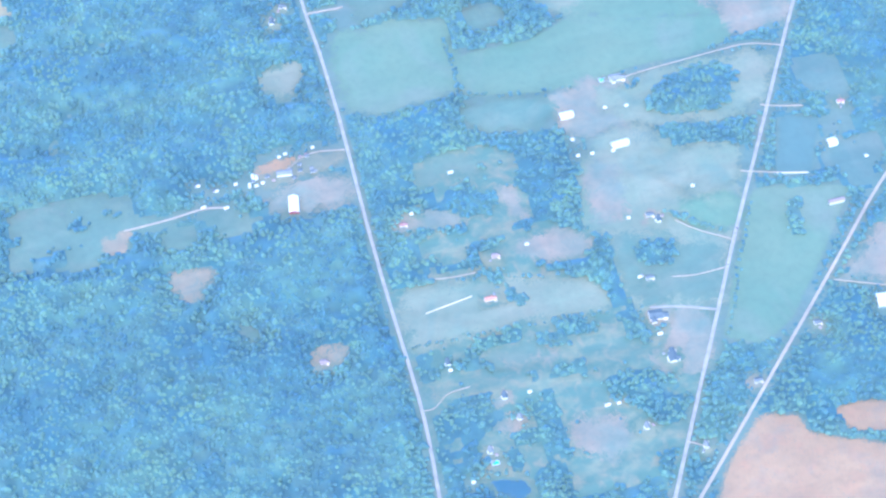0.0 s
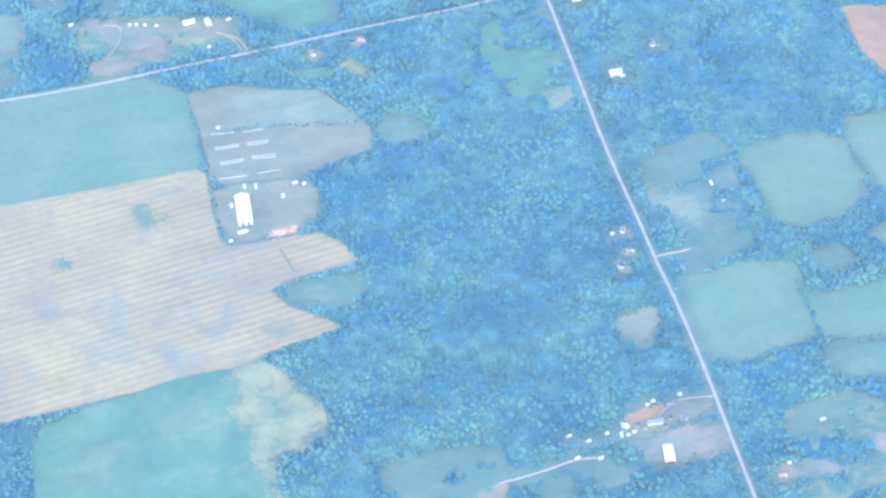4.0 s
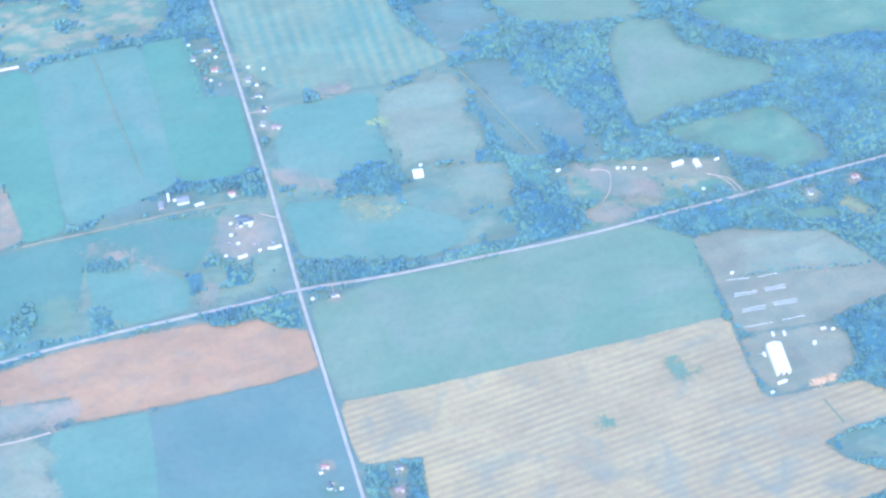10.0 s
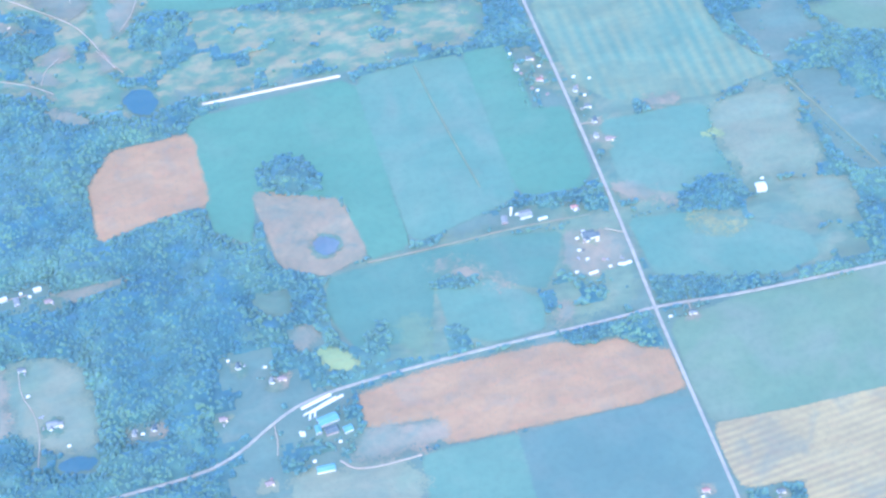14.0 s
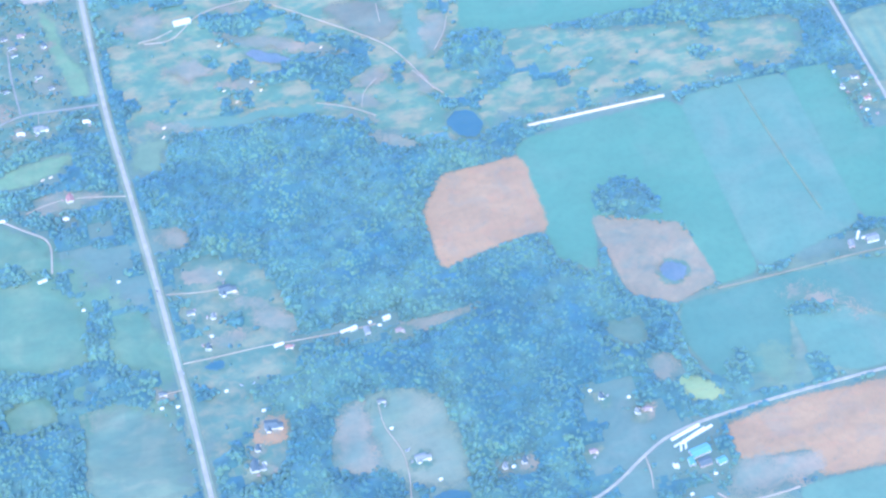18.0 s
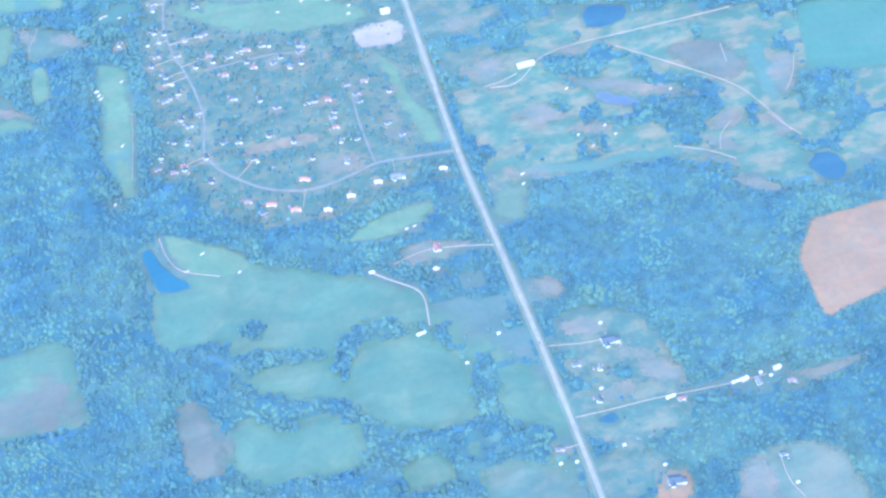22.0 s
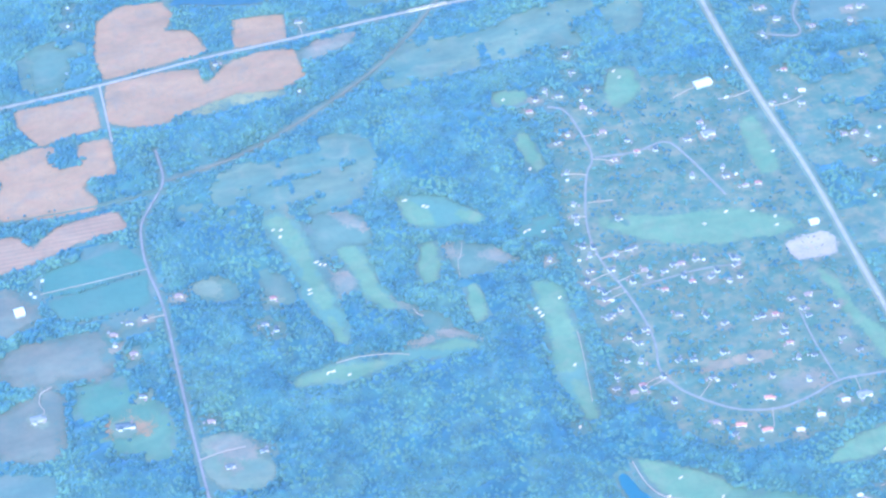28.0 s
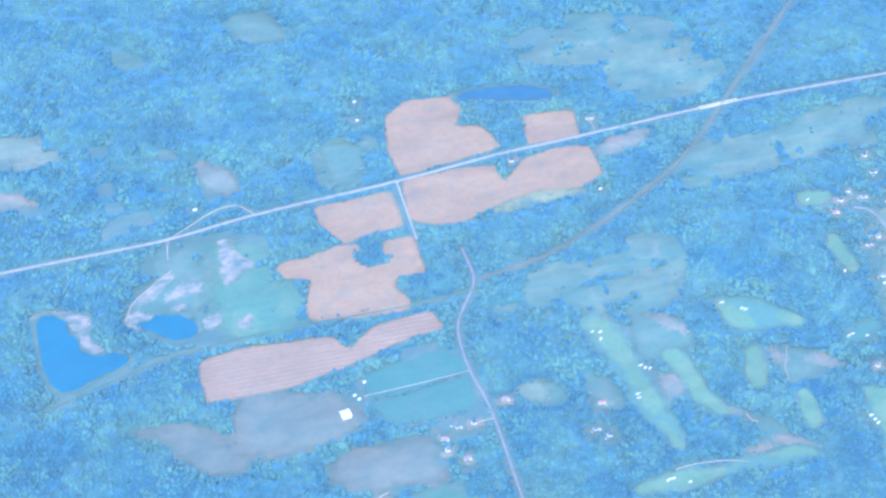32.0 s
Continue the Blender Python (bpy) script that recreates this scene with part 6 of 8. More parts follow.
# groves that stand inside open land, and rows of trees along its edges
GROVES = [
    [(613.9, -264.0), (620.7, -262.9), (629.5, -268.2), (630.5, -276.0), (622.7, -282.4), (614.7, -279.0)],
    [(584.8, -257.4), (600.9, -255.1), (619.0, -249.7), (619.6, -253.2), (599.9, -258.8), (585.2, -260.8)],
    [(647.5, -323.2), (657.2, -311.2), (660.3, -313.5), (655.6, -320.4)],
    [(615.7, -402.2), (617.7, -409.6), (616.8, -423.2), (616.4, -429.9), (614.2, -425.3), (613.2, -414.1)],
    [(588.5, -396.5), (599.7, -402.7), (611.9, -401.9), (617.2, -407.6), (608.9, -411.2), (594.0, -405.6)],
    [(589.3, -424.2), (603.1, -429.0), (608.9, -436.2), (589.3, -435.4)],
    [(599.2, -358.2), (617.2, -361.7), (614.5, -379.2), (603.6, -383.0), (593.3, -377.2)],
    [(564.1, -390.9), (575.3, -397.1), (574.6, -407.1), (584.0, -414.8), (577.8, -419.6), (568.9, -402.5)],
    [(615.4, -391.4), (622.3, -392.4), (621.8, -395.2), (615.5, -394.5)],
    [(643.7, -383.0), (653.0, -388.0), (662.6, -395.4), (674.2, -403.8), (661.9, -397.3), (649.6, -390.7)],
    [(-103.2, 197.3), (-92.9, 193.1), (-80.9, 184.0), (-81.2, 176.8), (-92.2, 184.0), (-101.4, 192.7)],
    [(-65.6, 166.3), (-52.1, 153.4), (-52.9, 148.1), (-60.8, 151.9), (-66.7, 161.5)],
    [(-76.9, 171.6), (-67.4, 158.9), (-67.3, 153.8), (-77.3, 163.8)],
    [(-96.6, 128.7), (-81.1, 125.4), (-64.2, 116.8), (-67.3, 115.5), (-87.2, 122.7)],
    [(-47.3, 139.5), (-40.7, 141.5), (-43.4, 123.0), (-49.9, 119.2)],
    [(-128.6, 196.4), (-118.9, 189.6), (-117.3, 183.9), (-127.9, 186.2)],
    [(16.1, 33.2), (29.2, 43.5), (42.8, 38.6), (51.1, 12.6), (20.3, 18.3)],
    [(657.3, -327.5), (673.7, -315.4), (694.7, -313.7), (701.6, -323.9), (691.3, -340), (668.6, -340.1), (656.4, -334.6)],
    [(701.2, -389.4), (706.6, -391.6), (701, -411.3), (695.6, -413), (695.9, -401.4)],
    [(614.4, -257.7), (629.4, -264.4), (630.3, -277.9), (619.6, -281.4), (612.7, -274)],
    [(631.3, -398.2), (647.9, -399.2), (646.6, -410.9), (634.4, -411.8), (628.8, -404.8)],
    [(561.5, 0.2), (575.2, 12.1), (595.5, 8.8), (598.9, -5.6), (578.1, -19.7), (563.5, -14.4)],
    [(550.6, -44.2), (560.1, -42.6), (560.8, -57.4), (551.6, -56.9)],
    [(202.1, -24.5), (223.9, -23.2), (232.4, -33.1), (225.7, -44.1), (202.3, -35.7)],
    [(76.5, -49.8), (96.1, -48.6), (101.1, -54), (96.1, -58.6), (79, -55.5)],
    [(46.5, -64.5), (56.3, -65.6), (53.3, -84), (40.1, -81.9)],
    [(79.5, -73.7), (88.2, -79.4), (83.4, -88.3), (77.7, -86.1)],
    [(-536.9, 408.3), (-518.4, 402.7), (-517, 392), (-534.2, 392)],
    [(292.1, 49.2), (334.9, 37.1), (347.5, 21), (343.1, -29.9), (332.1, -38.4), (322.1, -16.2), (308.1, 3.6)],
    [(203.3, -24.1), (233.7, -31.9), (231.7, -47.5), (204.1, -42.7)],
    [(-98.9, 154.3), (-79.1, 156.4), (-56.2, 147.9), (-56, 138.1), (-74.1, 131.8), (-94.6, 137.6)],
    [(-19, 151.1), (8.1, 147.3), (10.1, 134.8), (-5.6, 119.9), (-23, 126.8)],
    [(-302.9, 78.9), (-295.2, 79.7), (-288.5, 72.1), (-293.8, 66.8), (-301.5, 70.7)],
    [(-263.9, 57.7), (-250.7, 67.8), (-234, 64.3), (-231.8, 55.7), (-249.3, 56.3), (-255.6, 52.1), (-263.2, 36), (-268, 40.5)],
    [(-302.5, 62.6), (-280.8, 59.7), (-265.2, 53.4), (-271.3, 50), (-299.7, 54.7)],
    [(-288.6, 33.2), (-265.3, 29.2), (-262.4, 14.9), (-268.6, 11), (-277.8, 28.5)],
    [(-207.6, 37.5), (-199.5, 31.9), (-202.9, 8.7), (-215.6, 0.8), (-216.3, 12.8)],
]
HEDGES = [
    [(581.5, -281.2), (580.9, -295.4), (581.6, -308.2)],
    [(582.3, -308.4), (609.4, -314.5), (632.2, -314.1)],
    [(702.3, -303.8), (715.6, -302.9), (729.0, -300.7)],
    [(581, -278.3), (582, -289.8), (580, -310)],
    [(581.2, -277.4), (582, -296.4), (581.2, -310.9)],
    [(629.8, -192.7), (631.9, -219.6), (634.4, -238.1)],
    [(585.3, -251.8), (609.6, -250), (634.2, -246.8)],
    [(345.5, -112), (345.5, -139.6), (346.7, -166.5), (345.6, -198.9)],
    [(423.1, -8.5), (415.8, -36.7), (421, -57.7), (431.5, -71), (432.3, -83.7)],
    [(275, 33.2), (284.2, -1.6), (290.2, -30.5)],
    [(380.4, 24.3), (388.7, 5.3), (412.8, -8.9)],
    [(175.9, -74), (205.5, -80.3), (229.9, -87.1)],
    [(349.9, -35), (384.6, -32.3), (413.6, -34.9)],
    [(20.5, 19.4), (52, 7), (54.4, -6)],
    [(151.3, 79.4), (151, 37.6)],
    [(173.9, -38.7), (199.5, -36.7), (208.5, -44)],
    [(-603.3, 360.7), (-559.5, 354.9), (-526.9, 357.3)],
    [(-563.5, 366.2), (-525.4, 362.7)],
    [(656.7, -454.2), (656.1, -448.6), (686.7, -384.7)],
    [(525.2, -427.1), (562, -427), (594.4, -427.6), (615.1, -428.8)],
    [(536.7, -397.8), (568.7, -400.9), (599.9, -407.5)],
    [(-553.2, 312.2), (-540.8, 308.4), (-504.1, 312.6)],
    [(-560.5, 295.5), (-525.1, 288.3), (-506.8, 290.9)],
    [(272.8, 25), (277.4, -3.2), (294.3, -39.3)],
    [(351.9, -134.6), (383.4, -137.3), (423.4, -145.1)],
    [(232.3, 17.3), (226.8, -6.3), (229.4, -27.8)],
    [(172.9, -88.3), (187.8, -90.1), (204, -92.3)],
    [(245.4, -95.7), (256.6, -95), (268, -93.6)],
    [(314, -93.2), (328.8, -93.1), (342.9, -92.7)],
]



# ---- buildings and other things ----
def box(bm, x0, x1, y0, y1, z0, z1):
    v = [bm.verts.new(c) for c in ((x0, y0, z0), (x1, y0, z0), (x1, y1, z0), (x0, y1, z0), (x0, y0, z1), (x1, y0, z1), (x1, y1, z1), (x0, y1, z1))]
    for f in ((3, 2, 1, 0), (4, 5, 6, 7), (0, 1, 5, 4), (1, 2, 6, 5), (2, 3, 7, 6), (3, 0, 4, 7)):
        bm.faces.new([v[k] for k in f])


def gable_walls(bm, l, w, h, rise, cx=0.0, cy=0.0):
    """Four walls with two pointed ends, the ridge along x."""
    x0, x1, y0, y1 = cx - l / 2, cx + l / 2, cy - w / 2, cy + w / 2
    v = [bm.verts.new(c) for c in ((x0, y0, 0), (x1, y0, 0), (x1, y1, 0), (x0, y1, 0), (x0, y0, h), (x1, y0, h), (x1, y1, h), (x0, y1, h), (x0, cy, h + rise), (x1, cy, h + rise))]
    for f in ((0, 1, 5, 4), (2, 3, 7, 6), (1, 2, 6, 9, 5), (3, 0, 4, 8, 7)):
        bm.faces.new([v[k] for k in f])


def slope(bm, l, w, h, rise, side, cx=0.0, cy=0.0, over=0.18, thick=0.08):
    """One roof slope with a real thickness and an overhang at eaves and gables."""
    fall = rise / (w / 2)
    x0, x1 = cx - l / 2 - over, cx + l / 2 + over
    y1, z1 = cy + side * (w / 2 + over), h - over * fall
    top = [(x0, cy, h + rise), (x1, cy, h + rise), (x1, y1, z1), (x0, y1, z1)]
    v = [bm.verts.new((x, y, z + 0.01)) for x, y, z in top] + [bm.verts.new((x, y, z + thick)) for x, y, z in top]
    for f in ((0, 1, 2, 3), (7, 6, 5, 4), (0, 4, 5, 1), (1, 5, 6, 2), (2, 6, 7, 3), (3, 7, 4, 0)):
        bm.faces.new([v[k] for k in f])
    bmesh.ops.recalc_face_normals(bm, faces=bm.faces)


WALLS = {"white": "white siding", "tan": "tan siding", "red": "red painted boards"}
ROOFS = {"white": "bright white metal", "pale": "pale shingle", "grey": "grey shingle", "blue": "dark slate shingle", "red": "red shingle", "orange": "orange tile", "tan": "tan shingle", "teal": "teal metal"}
MADE, SPOTS, HOUSE_COUNT, STREETS = {}, [], [0], list(LINES[:15])


def building(kind, wall, roof, l, w, x, y, turn):
    """A gabled building, built once for each design and then copied."""
    trim = {"house": 0.66, "bighouse": 0.78, "barn": 0.88, "shed": 0.64, "trailer": 0.68}[kind]
    l, w = l * trim, w * trim
    # tilt away from the grid a little, as built by hand
    turn += 14 * noise.noise((x * 0.37, y * 0.37, 3.3))
    SPOTS.append((x, y, max(l, w) * 0.5))
    if kind in ("house", "bighouse"):
        HOUSE_COUNT[0] = len(SPOTS)
    key = (kind, wall, roof, l, w)
    if key in MADE:
        copy_thing(MADE[key], pose(x, y, 0.03, 0, 0, turn))
        return
    name, words, group = {
        "house": ("house", "family house", "houses along the roads"),
        "bighouse": ("house", "large house with a side wing", "large houses"),
        "barn": ("barn", "long farm barn", "farm barns"),
        "shed": ("shed", "small outbuilding", "sheds and garages"),
        "trailer": ("mobile_home", "long low mobile home", "mobile homes"),
    }[kind]
    h = {"house": 1.25, "bighouse": 1.5, "barn": 1.6, "shed": 0.8, "trailer": 0.8}[kind]
    h, rise = (h if w < 6 else 2.6), w * {"house": 0.28, "bighouse": 0.26, "barn": 0.2, "shed": 0.2, "trailer": 0.12}[kind]
    thing = tagged(new(name), f"{words}, {WALLS[wall]}, {ROOFS[roof]} roof", name.replace("_", " "), group)
    bm = bmesh.new()
    gable_walls(bm, l, w, h, rise)
    part("wall", bm, MATS[wall], thing, WALLS[wall] + " walls")
    for side in (-1, 1):
        bm = bmesh.new()
        slope(bm, l, w, h, rise, side)
        part("roof_slope", bm, MATS["roof_" + roof], thing, ROOFS[roof] + " roof slope")
    if kind in ("house", "bighouse"):
        # a lower wing or garage at one end
        wl, ww, wh = l * 0.42, w * 0.62, h * 0.8
        bm = bmesh.new()
        gable_walls(bm, wl, ww, wh, ww * 0.26, l / 2 + wl / 2 - 0.05, -w * 0.12)
        part("wing_wall", bm, MATS[wall], thing)
        for side in (-1, 1):
            bm = bmesh.new()
            slope(bm, wl, ww, wh, ww * 0.26, side, l / 2 + wl / 2, -w * 0.12, over=0.12)
            part("wing_roof_slope", bm, MATS["roof_" + roof], thing)
        bm = bmesh.new()
        box(bm, -0.16, 0.16, -w / 2 - 0.04, -w / 2 + 0.02, 0, 0.95)
        part("door", bm, MATS["door"], thing, "dark front door")
        bm = bmesh.new()
        box(bm, l / 2 + wl * 0.2, l / 2 + wl * 0.8, -w * 0.12 - ww / 2 - 0.04, -w * 0.12 - ww / 2 + 0.02, 0, 0.95)
        part("garage_door", bm, MATS["white"], thing, "pale garage door")
        bm = bmesh.new()
        box(bm, l / 2 + wl * 0.1, l / 2 + wl * 0.9, -w * 0.12 - ww / 2 - 0.9, -w * 0.12 - ww / 2 - 0.05, 0.1, 0.26)
        part("forecourt", bm, MATS["sand"], thing, "pale concrete forecourt")
        bm = bmesh.new()
        box(bm, -l * 0.35, l * 0.2, w / 2 + 0.02, w / 2 + 0.45, 0.1, 0.4)
        part("deck", bm, MATS["white"], thing, "white-painted back deck")
    if kind == "bighouse":
        bm = bmesh.new()
        gable_walls(bm, w * 0.55, l * 0.35, h, l * 0.1, 0, 0)
        bmesh.ops.rotate(bm, verts=bm.verts, matrix=Matrix.Rotation(radians(90), 3, "Z"))
        bmesh.ops.translate(bm, verts=bm.verts, vec=(-l * 0.2, -w * 0.6, 0))
        part("front_gable_wall", bm, MATS[wall], thing)
        for side in (-1, 1):
            bm = bmesh.new()
            slope(bm, w * 0.55, l * 0.35, h, l * 0.1, side)
            bmesh.ops.rotate(bm, verts=bm.verts, matrix=Matrix.Rotation(radians(90), 3, "Z"))
            bmesh.ops.translate(bm, verts=bm.verts, vec=(-l * 0.2, -w * 0.6, 0))
            part("front_gable_slope", bm, MATS["roof_" + roof], thing)
    if kind == "barn":
        for k in (-0.2, 0.2):
            bm = bmesh.new()
            box(bm, -l / 2 - 0.05, -l / 2 + 0.02, k * w - 0.09 * w, k * w + 0.09 * w, 0, h * 0.75)
            part("door", bm, MATS["door"], thing, "dark sliding barn door")
    if kind in ("shed", "trailer"):
        bm = bmesh.new()
        box(bm, -0.2, 0.2, -w / 2 - 0.04, -w / 2 + 0.02, 0, 0.6)
        part("door", bm, MATS["door"], thing, "dark door")
    thing.matrix_basis = pose(x, y, 0.03, 0, 0, turn)
    MADE[key] = thing


def turned(profile, sides=20):
    """A round body from (radius, height) pairs."""
    bm = bmesh.new()
    rings = [[bm.verts.new((r * math.cos(2 * math.pi * k / sides), r * math.sin(2 * math.pi * k / sides), z)) for k in range(sides)] for r, z in profile]
    for a, b in zip(rings, rings[1:]):
        for k in range(sides):
            bm.faces.new((a[k], a[(k + 1) % sides], b[(k + 1) % sides], b[k]))
    bm.faces.new(rings[-1])
    return bm


def silo(x, y, r, h):
    SPOTS.append((x, y, r))
    thing = tagged(new("silo"), "tall white concrete silo beside a barn", "silo")
    part("shaft", turned([(r / 2, 0), (r / 2, h)]), MATS["white"], thing, "white concrete shaft")
    part("dome", turned([(r * 0.53, h), (r * 0.5, h + 0.2), (r * 0.36, h + 0.5), (r * 0.12, h + 0.66)]), MATS["roof_white"], thing, "white metal dome")
    thing.matrix_basis = pose(x, y, 0.03)


def tank(x, y, r, h):
    SPOTS.append((x, y, r))
    thing = tagged(new("storage_tank"), "round white storage tank in the farmyard", "tank")
    part("shell", turned([(r / 2, 0), (r / 2, h)]), MATS["white"], thing)
    part("lid", turned([(r * 0.52, h), (r * 0.3, h + 0.22), (r * 0.08, h + 0.3)]), MATS["roof_white"], thing, "white conical lid")
    thing.matrix_basis = pose(x, y, 0.08)


def arch(l, w, h, steps=10):
    bm = bmesh.new()
    ends = [[bm.verts.new((sx * l / 2, -w / 2 * math.cos(math.pi * k / steps), h * math.sin(math.pi * k / steps))) for k in range(steps + 1)] for sx in (-1, 1)]
    for k in range(steps):
        bm.faces.new((ends[0][k], ends[0][k + 1], ends[1][k + 1], ends[1][k]))
    bm.faces.new(ends[0])
    bm.faces.new(ends[1])
    bmesh.ops.recalc_face_normals(bm, faces=bm.faces)
    return bm


def hoop_house(x0, y0, x1, y1, w):
    l = math.hypot(x1 - x0, y1 - y0)
    thing = tagged(new("greenhouse"), "long white plastic-covered hoop greenhouse", "greenhouse", "row of greenhouses")
    part("cover", arch(l, w, w * 0.55), MATS["film"], thing, "white plastic film cover")
    for sx in (-1, 1):
        bm = bmesh.new()
        box(bm, sx * l / 2 - 0.05, sx * l / 2 + 0.05, -0.3, 0.3, 0, 0.8)
        part("door", bm, MATS["roof_pale"], thing, "pale end door")
    thing.matrix_basis = pose((x0 + x1) / 2, (y0 + y1) / 2, 0.03, 0, 0, math.degrees(math.atan2(y1 - y0, x1 - x0)))
    for k in range(7):
        SPOTS.append((x0 + (x1 - x0) * k / 6, y0 + (y1 - y0) * k / 6, w))


def cover_row(x0, y0, x1, y1, w):
    l = math.hypot(x1 - x0, y1 - y0)
    ob = part("low_cover", arch(l, w, 0.16, 6), MATS["film"], None)
    tagged(ob, "low white plastic cover over a plant row", "row cover", "rows of white covers")
    ob.matrix_basis = pose((x0 + x1) / 2, (y0 + y1) / 2, 0.12, 0, 0, math.degrees(math.atan2(y1 - y0, x1 - x0)))


def bunker(x, y):
    """A shallow sand hollow with a raised lip, of uneven outline."""
    bm = bmesh.new()
    rings = []
    for s, z in ((0.0, 0.12), (0.7, 0.14), (1.0, 0.24), (1.12, 0.1)):
        ring = []
        for k in range(16):
            a = 2 * math.pi * k / 16
            r = s * (1.0 + 0.6 * noise.noise((x + 1.4 * math.cos(a), y + 1.4 * math.sin(a), 5.3)))
            ring.append(bm.verts.new((1.05 * r * math.cos(a), 0.48 * r * math.sin(a), z)))
        rings.append(ring)
    for a, b in zip(rings[1:], rings[2:]):
        for k in range(16):
            bm.faces.new((a[k], a[(k + 1) % 16], b[(k + 1) % 16], b[k]))
    bm.faces.new(rings[1])
    for v in rings[0]:
        bm.verts.remove(v)
    bmesh.ops.recalc_face_normals(bm, faces=bm.faces)
    ob = part("sand_bunker", bm, MATS["sand"], None)
    tagged(ob, "pale sand bunker on the golf course", "sand bunker", "sand bunkers")
    ob.matrix_basis = pose(x, y, 0.16, 0, 0, 25 + 50 * noise.noise((x * 0.31, y * 0.31, 2.6)))
    SPOTS.append((x, y, 0.6))


def pool(x, y):
    thing = tagged(new("swimming_pool"), "turquoise backyard swimming pool with a pale rim", "pool")
    bm = bmesh.new()
    for x0, x1, y0, y1 in ((-1.5, 1.5, -0.95, -0.75), (-1.5, 1.5, 0.75, 0.95), (-1.5, -1.3, -0.75, 0.75), (1.3, 1.5, -0.75, 0.75)):
        box(bm, x0, x1, y0, y1, 0, 0.2)
    part("rim", bm, MATS["white"], thing, "pale concrete rim")
    bm = bmesh.new()
    box(bm, -1.3, 1.3, -0.75, 0.75, 0, 0.14)
    part("water", bm, MATS["pool"], thing, "turquoise water")
    thing.matrix_basis = pose(x, y, 0.06)
    SPOTS.append((x, y, 1.8))


def car(paint, words):
    thing = tagged(new("car"), f"{words} car on the road or in a yard", "car", "cars")
    bm = bmesh.new()
    box(bm, -0.62, 0.62, -0.26, 0.26, 0.1, 0.3)
    bmesh.ops.bevel(bm, geom=bm.edges, offset=0.04, segments=2, affect="EDGES")
    part("body", bm, MATS[paint], thing, words + " body")
    bm = bmesh.new()
    box(bm, -0.38, 0.3, -0.23, 0.23, 0.3, 0.46)
    for v in bm.verts:
        if v.co.z > 0.4:
            v.co.x, v.co.y = v.co.x * 0.75, v.co.y * 0.85
    part("cabin", bm, MATS["window"], thing, "dark glazed cabin")
    for sx in (-0.4, 0.4):
        for sy in (-0.25, 0.25):
            bm = turned([(0.1, -0.04), (0.1, 0.04)], 12)
            bmesh.ops.rotate(bm, verts=bm.verts, matrix=Matrix.Rotation(radians(90), 3, "X"))
            bmesh.ops.translate(bm, verts=bm.verts, vec=(sx, sy, 0.1))
            part("wheel", bm, MATS["tyre"], thing)
    return thing


for x, y in [(-149.8, 389.4), (-162.5, 380.2), (-284.9, 373.7), (-267.9, 351.9), (-293.8, 314.1), (-297.9, 292.5), (-217.9, 324.2), (-219.4, 295), (-178.8, 330), (-320.7, 261.2), (-169.9, 332.9), (-142.3, 294.4), (-146.1, 277.4)]:
    building("house", "white", "pale", 3.0, 2.2, x, y, 75)
for x, y in [(-155.1, 400.6), (-135.4, 379.1), (-268.8, 315.7), (-218.8, 327.9), (-214.1, 279.6), (-148.3, 298.1), (-153.7, 298.1)]:
    building("house", "white", "tan", 3.2, 2.3, x, y, 20)
for x, y in [(516.2, -243.6), (641.5, -386.7), (632.5, -416.4), (691.8, -451.9), (660.1, -472.3), (177.2, 32.5), (159.8, 69.8), (183.2, -97.3), (186.7, -194.1), (-168.8, 17), (-188.5, -22.1), (-101.4, -50.5), (-304.5, 236.2), (-304.2, 229.6), (-283.3, 256.7), (-275.6, 211), (-233.7, 186.2), (-279.2, 183.2), (-279.8, 368.1), (-229.1, 318.7), (-157.6, 400.8), (-164.4, 326.3), (-220.7, 288.7), (-518.9, 282.2), (-521.5, 237.3), (-493.6, 186.7), (-459.3, 262.9), (-392.1, 464.8)]:
    building("house", "white", "grey", 3.6, 2.6, x, y, 0)
for x, y in [(561.8, -457), (544, -437.3), (644.7, -389.8), (178, 22.4), (157.7, -196), (510.4, -251.6), (-52.1, -95.6), (-12, -73.7), (-164.6, -3.5), (-155.8, -60.1), (-302.9, 264.7), (-301.6, 204.7), (-295.8, 162.8), (-237.6, 236.3), (-299.5, 221.7), (-291.3, 369.1), (-246.4, 316.6), (-119.3, 351.6), (-510.9, 282.5), (-454.4, 257.7), (-440.3, 445.3)]:
    building("house", "white", "blue", 3.6, 2.7, x, y, 90)
for x, y in [(541.5, -369.1), (738.3, -347.8), (160.5, 54.9), (157.5, -185.6), (152, -25.9), (626.5, -88.7), (430.5, -92.9), (-132.1, -12.4), (-276.2, 227.2), (-233.2, 197.6), (-262.1, 228.2), (-233.7, 179.5), (-306.4, 175.9), (-297.8, 361.5), (-256.3, 318.1), (-207.6, 279.6), (-163.3, 352), (-451.7, 277.1)]:
    building("house", "white", "red", 3.4, 2.4, x, y, 0)
for x, y in [(496.4, -426.1), (574.4, -392.4), (180.4, 9.7), (184.2, -204.9), (-24.1, -98.6), (-12.4, -135.2), (4.2, -84.5), (-84.6, -16.5), (-280.8, 241.8), (-263, 240.6), (-214.1, 204.3), (-282.9, 146.2), (-311.5, 173.2), (-270.9, 356.4), (-267.4, 336.6), (-111.3, 386.9), (-527, 277.1), (-520.6, 263.2), (-493.3, 292.1), (-495.5, 213.8)]:
    building("house", "tan", "tan", 3.7, 2.7, x, y, 0)
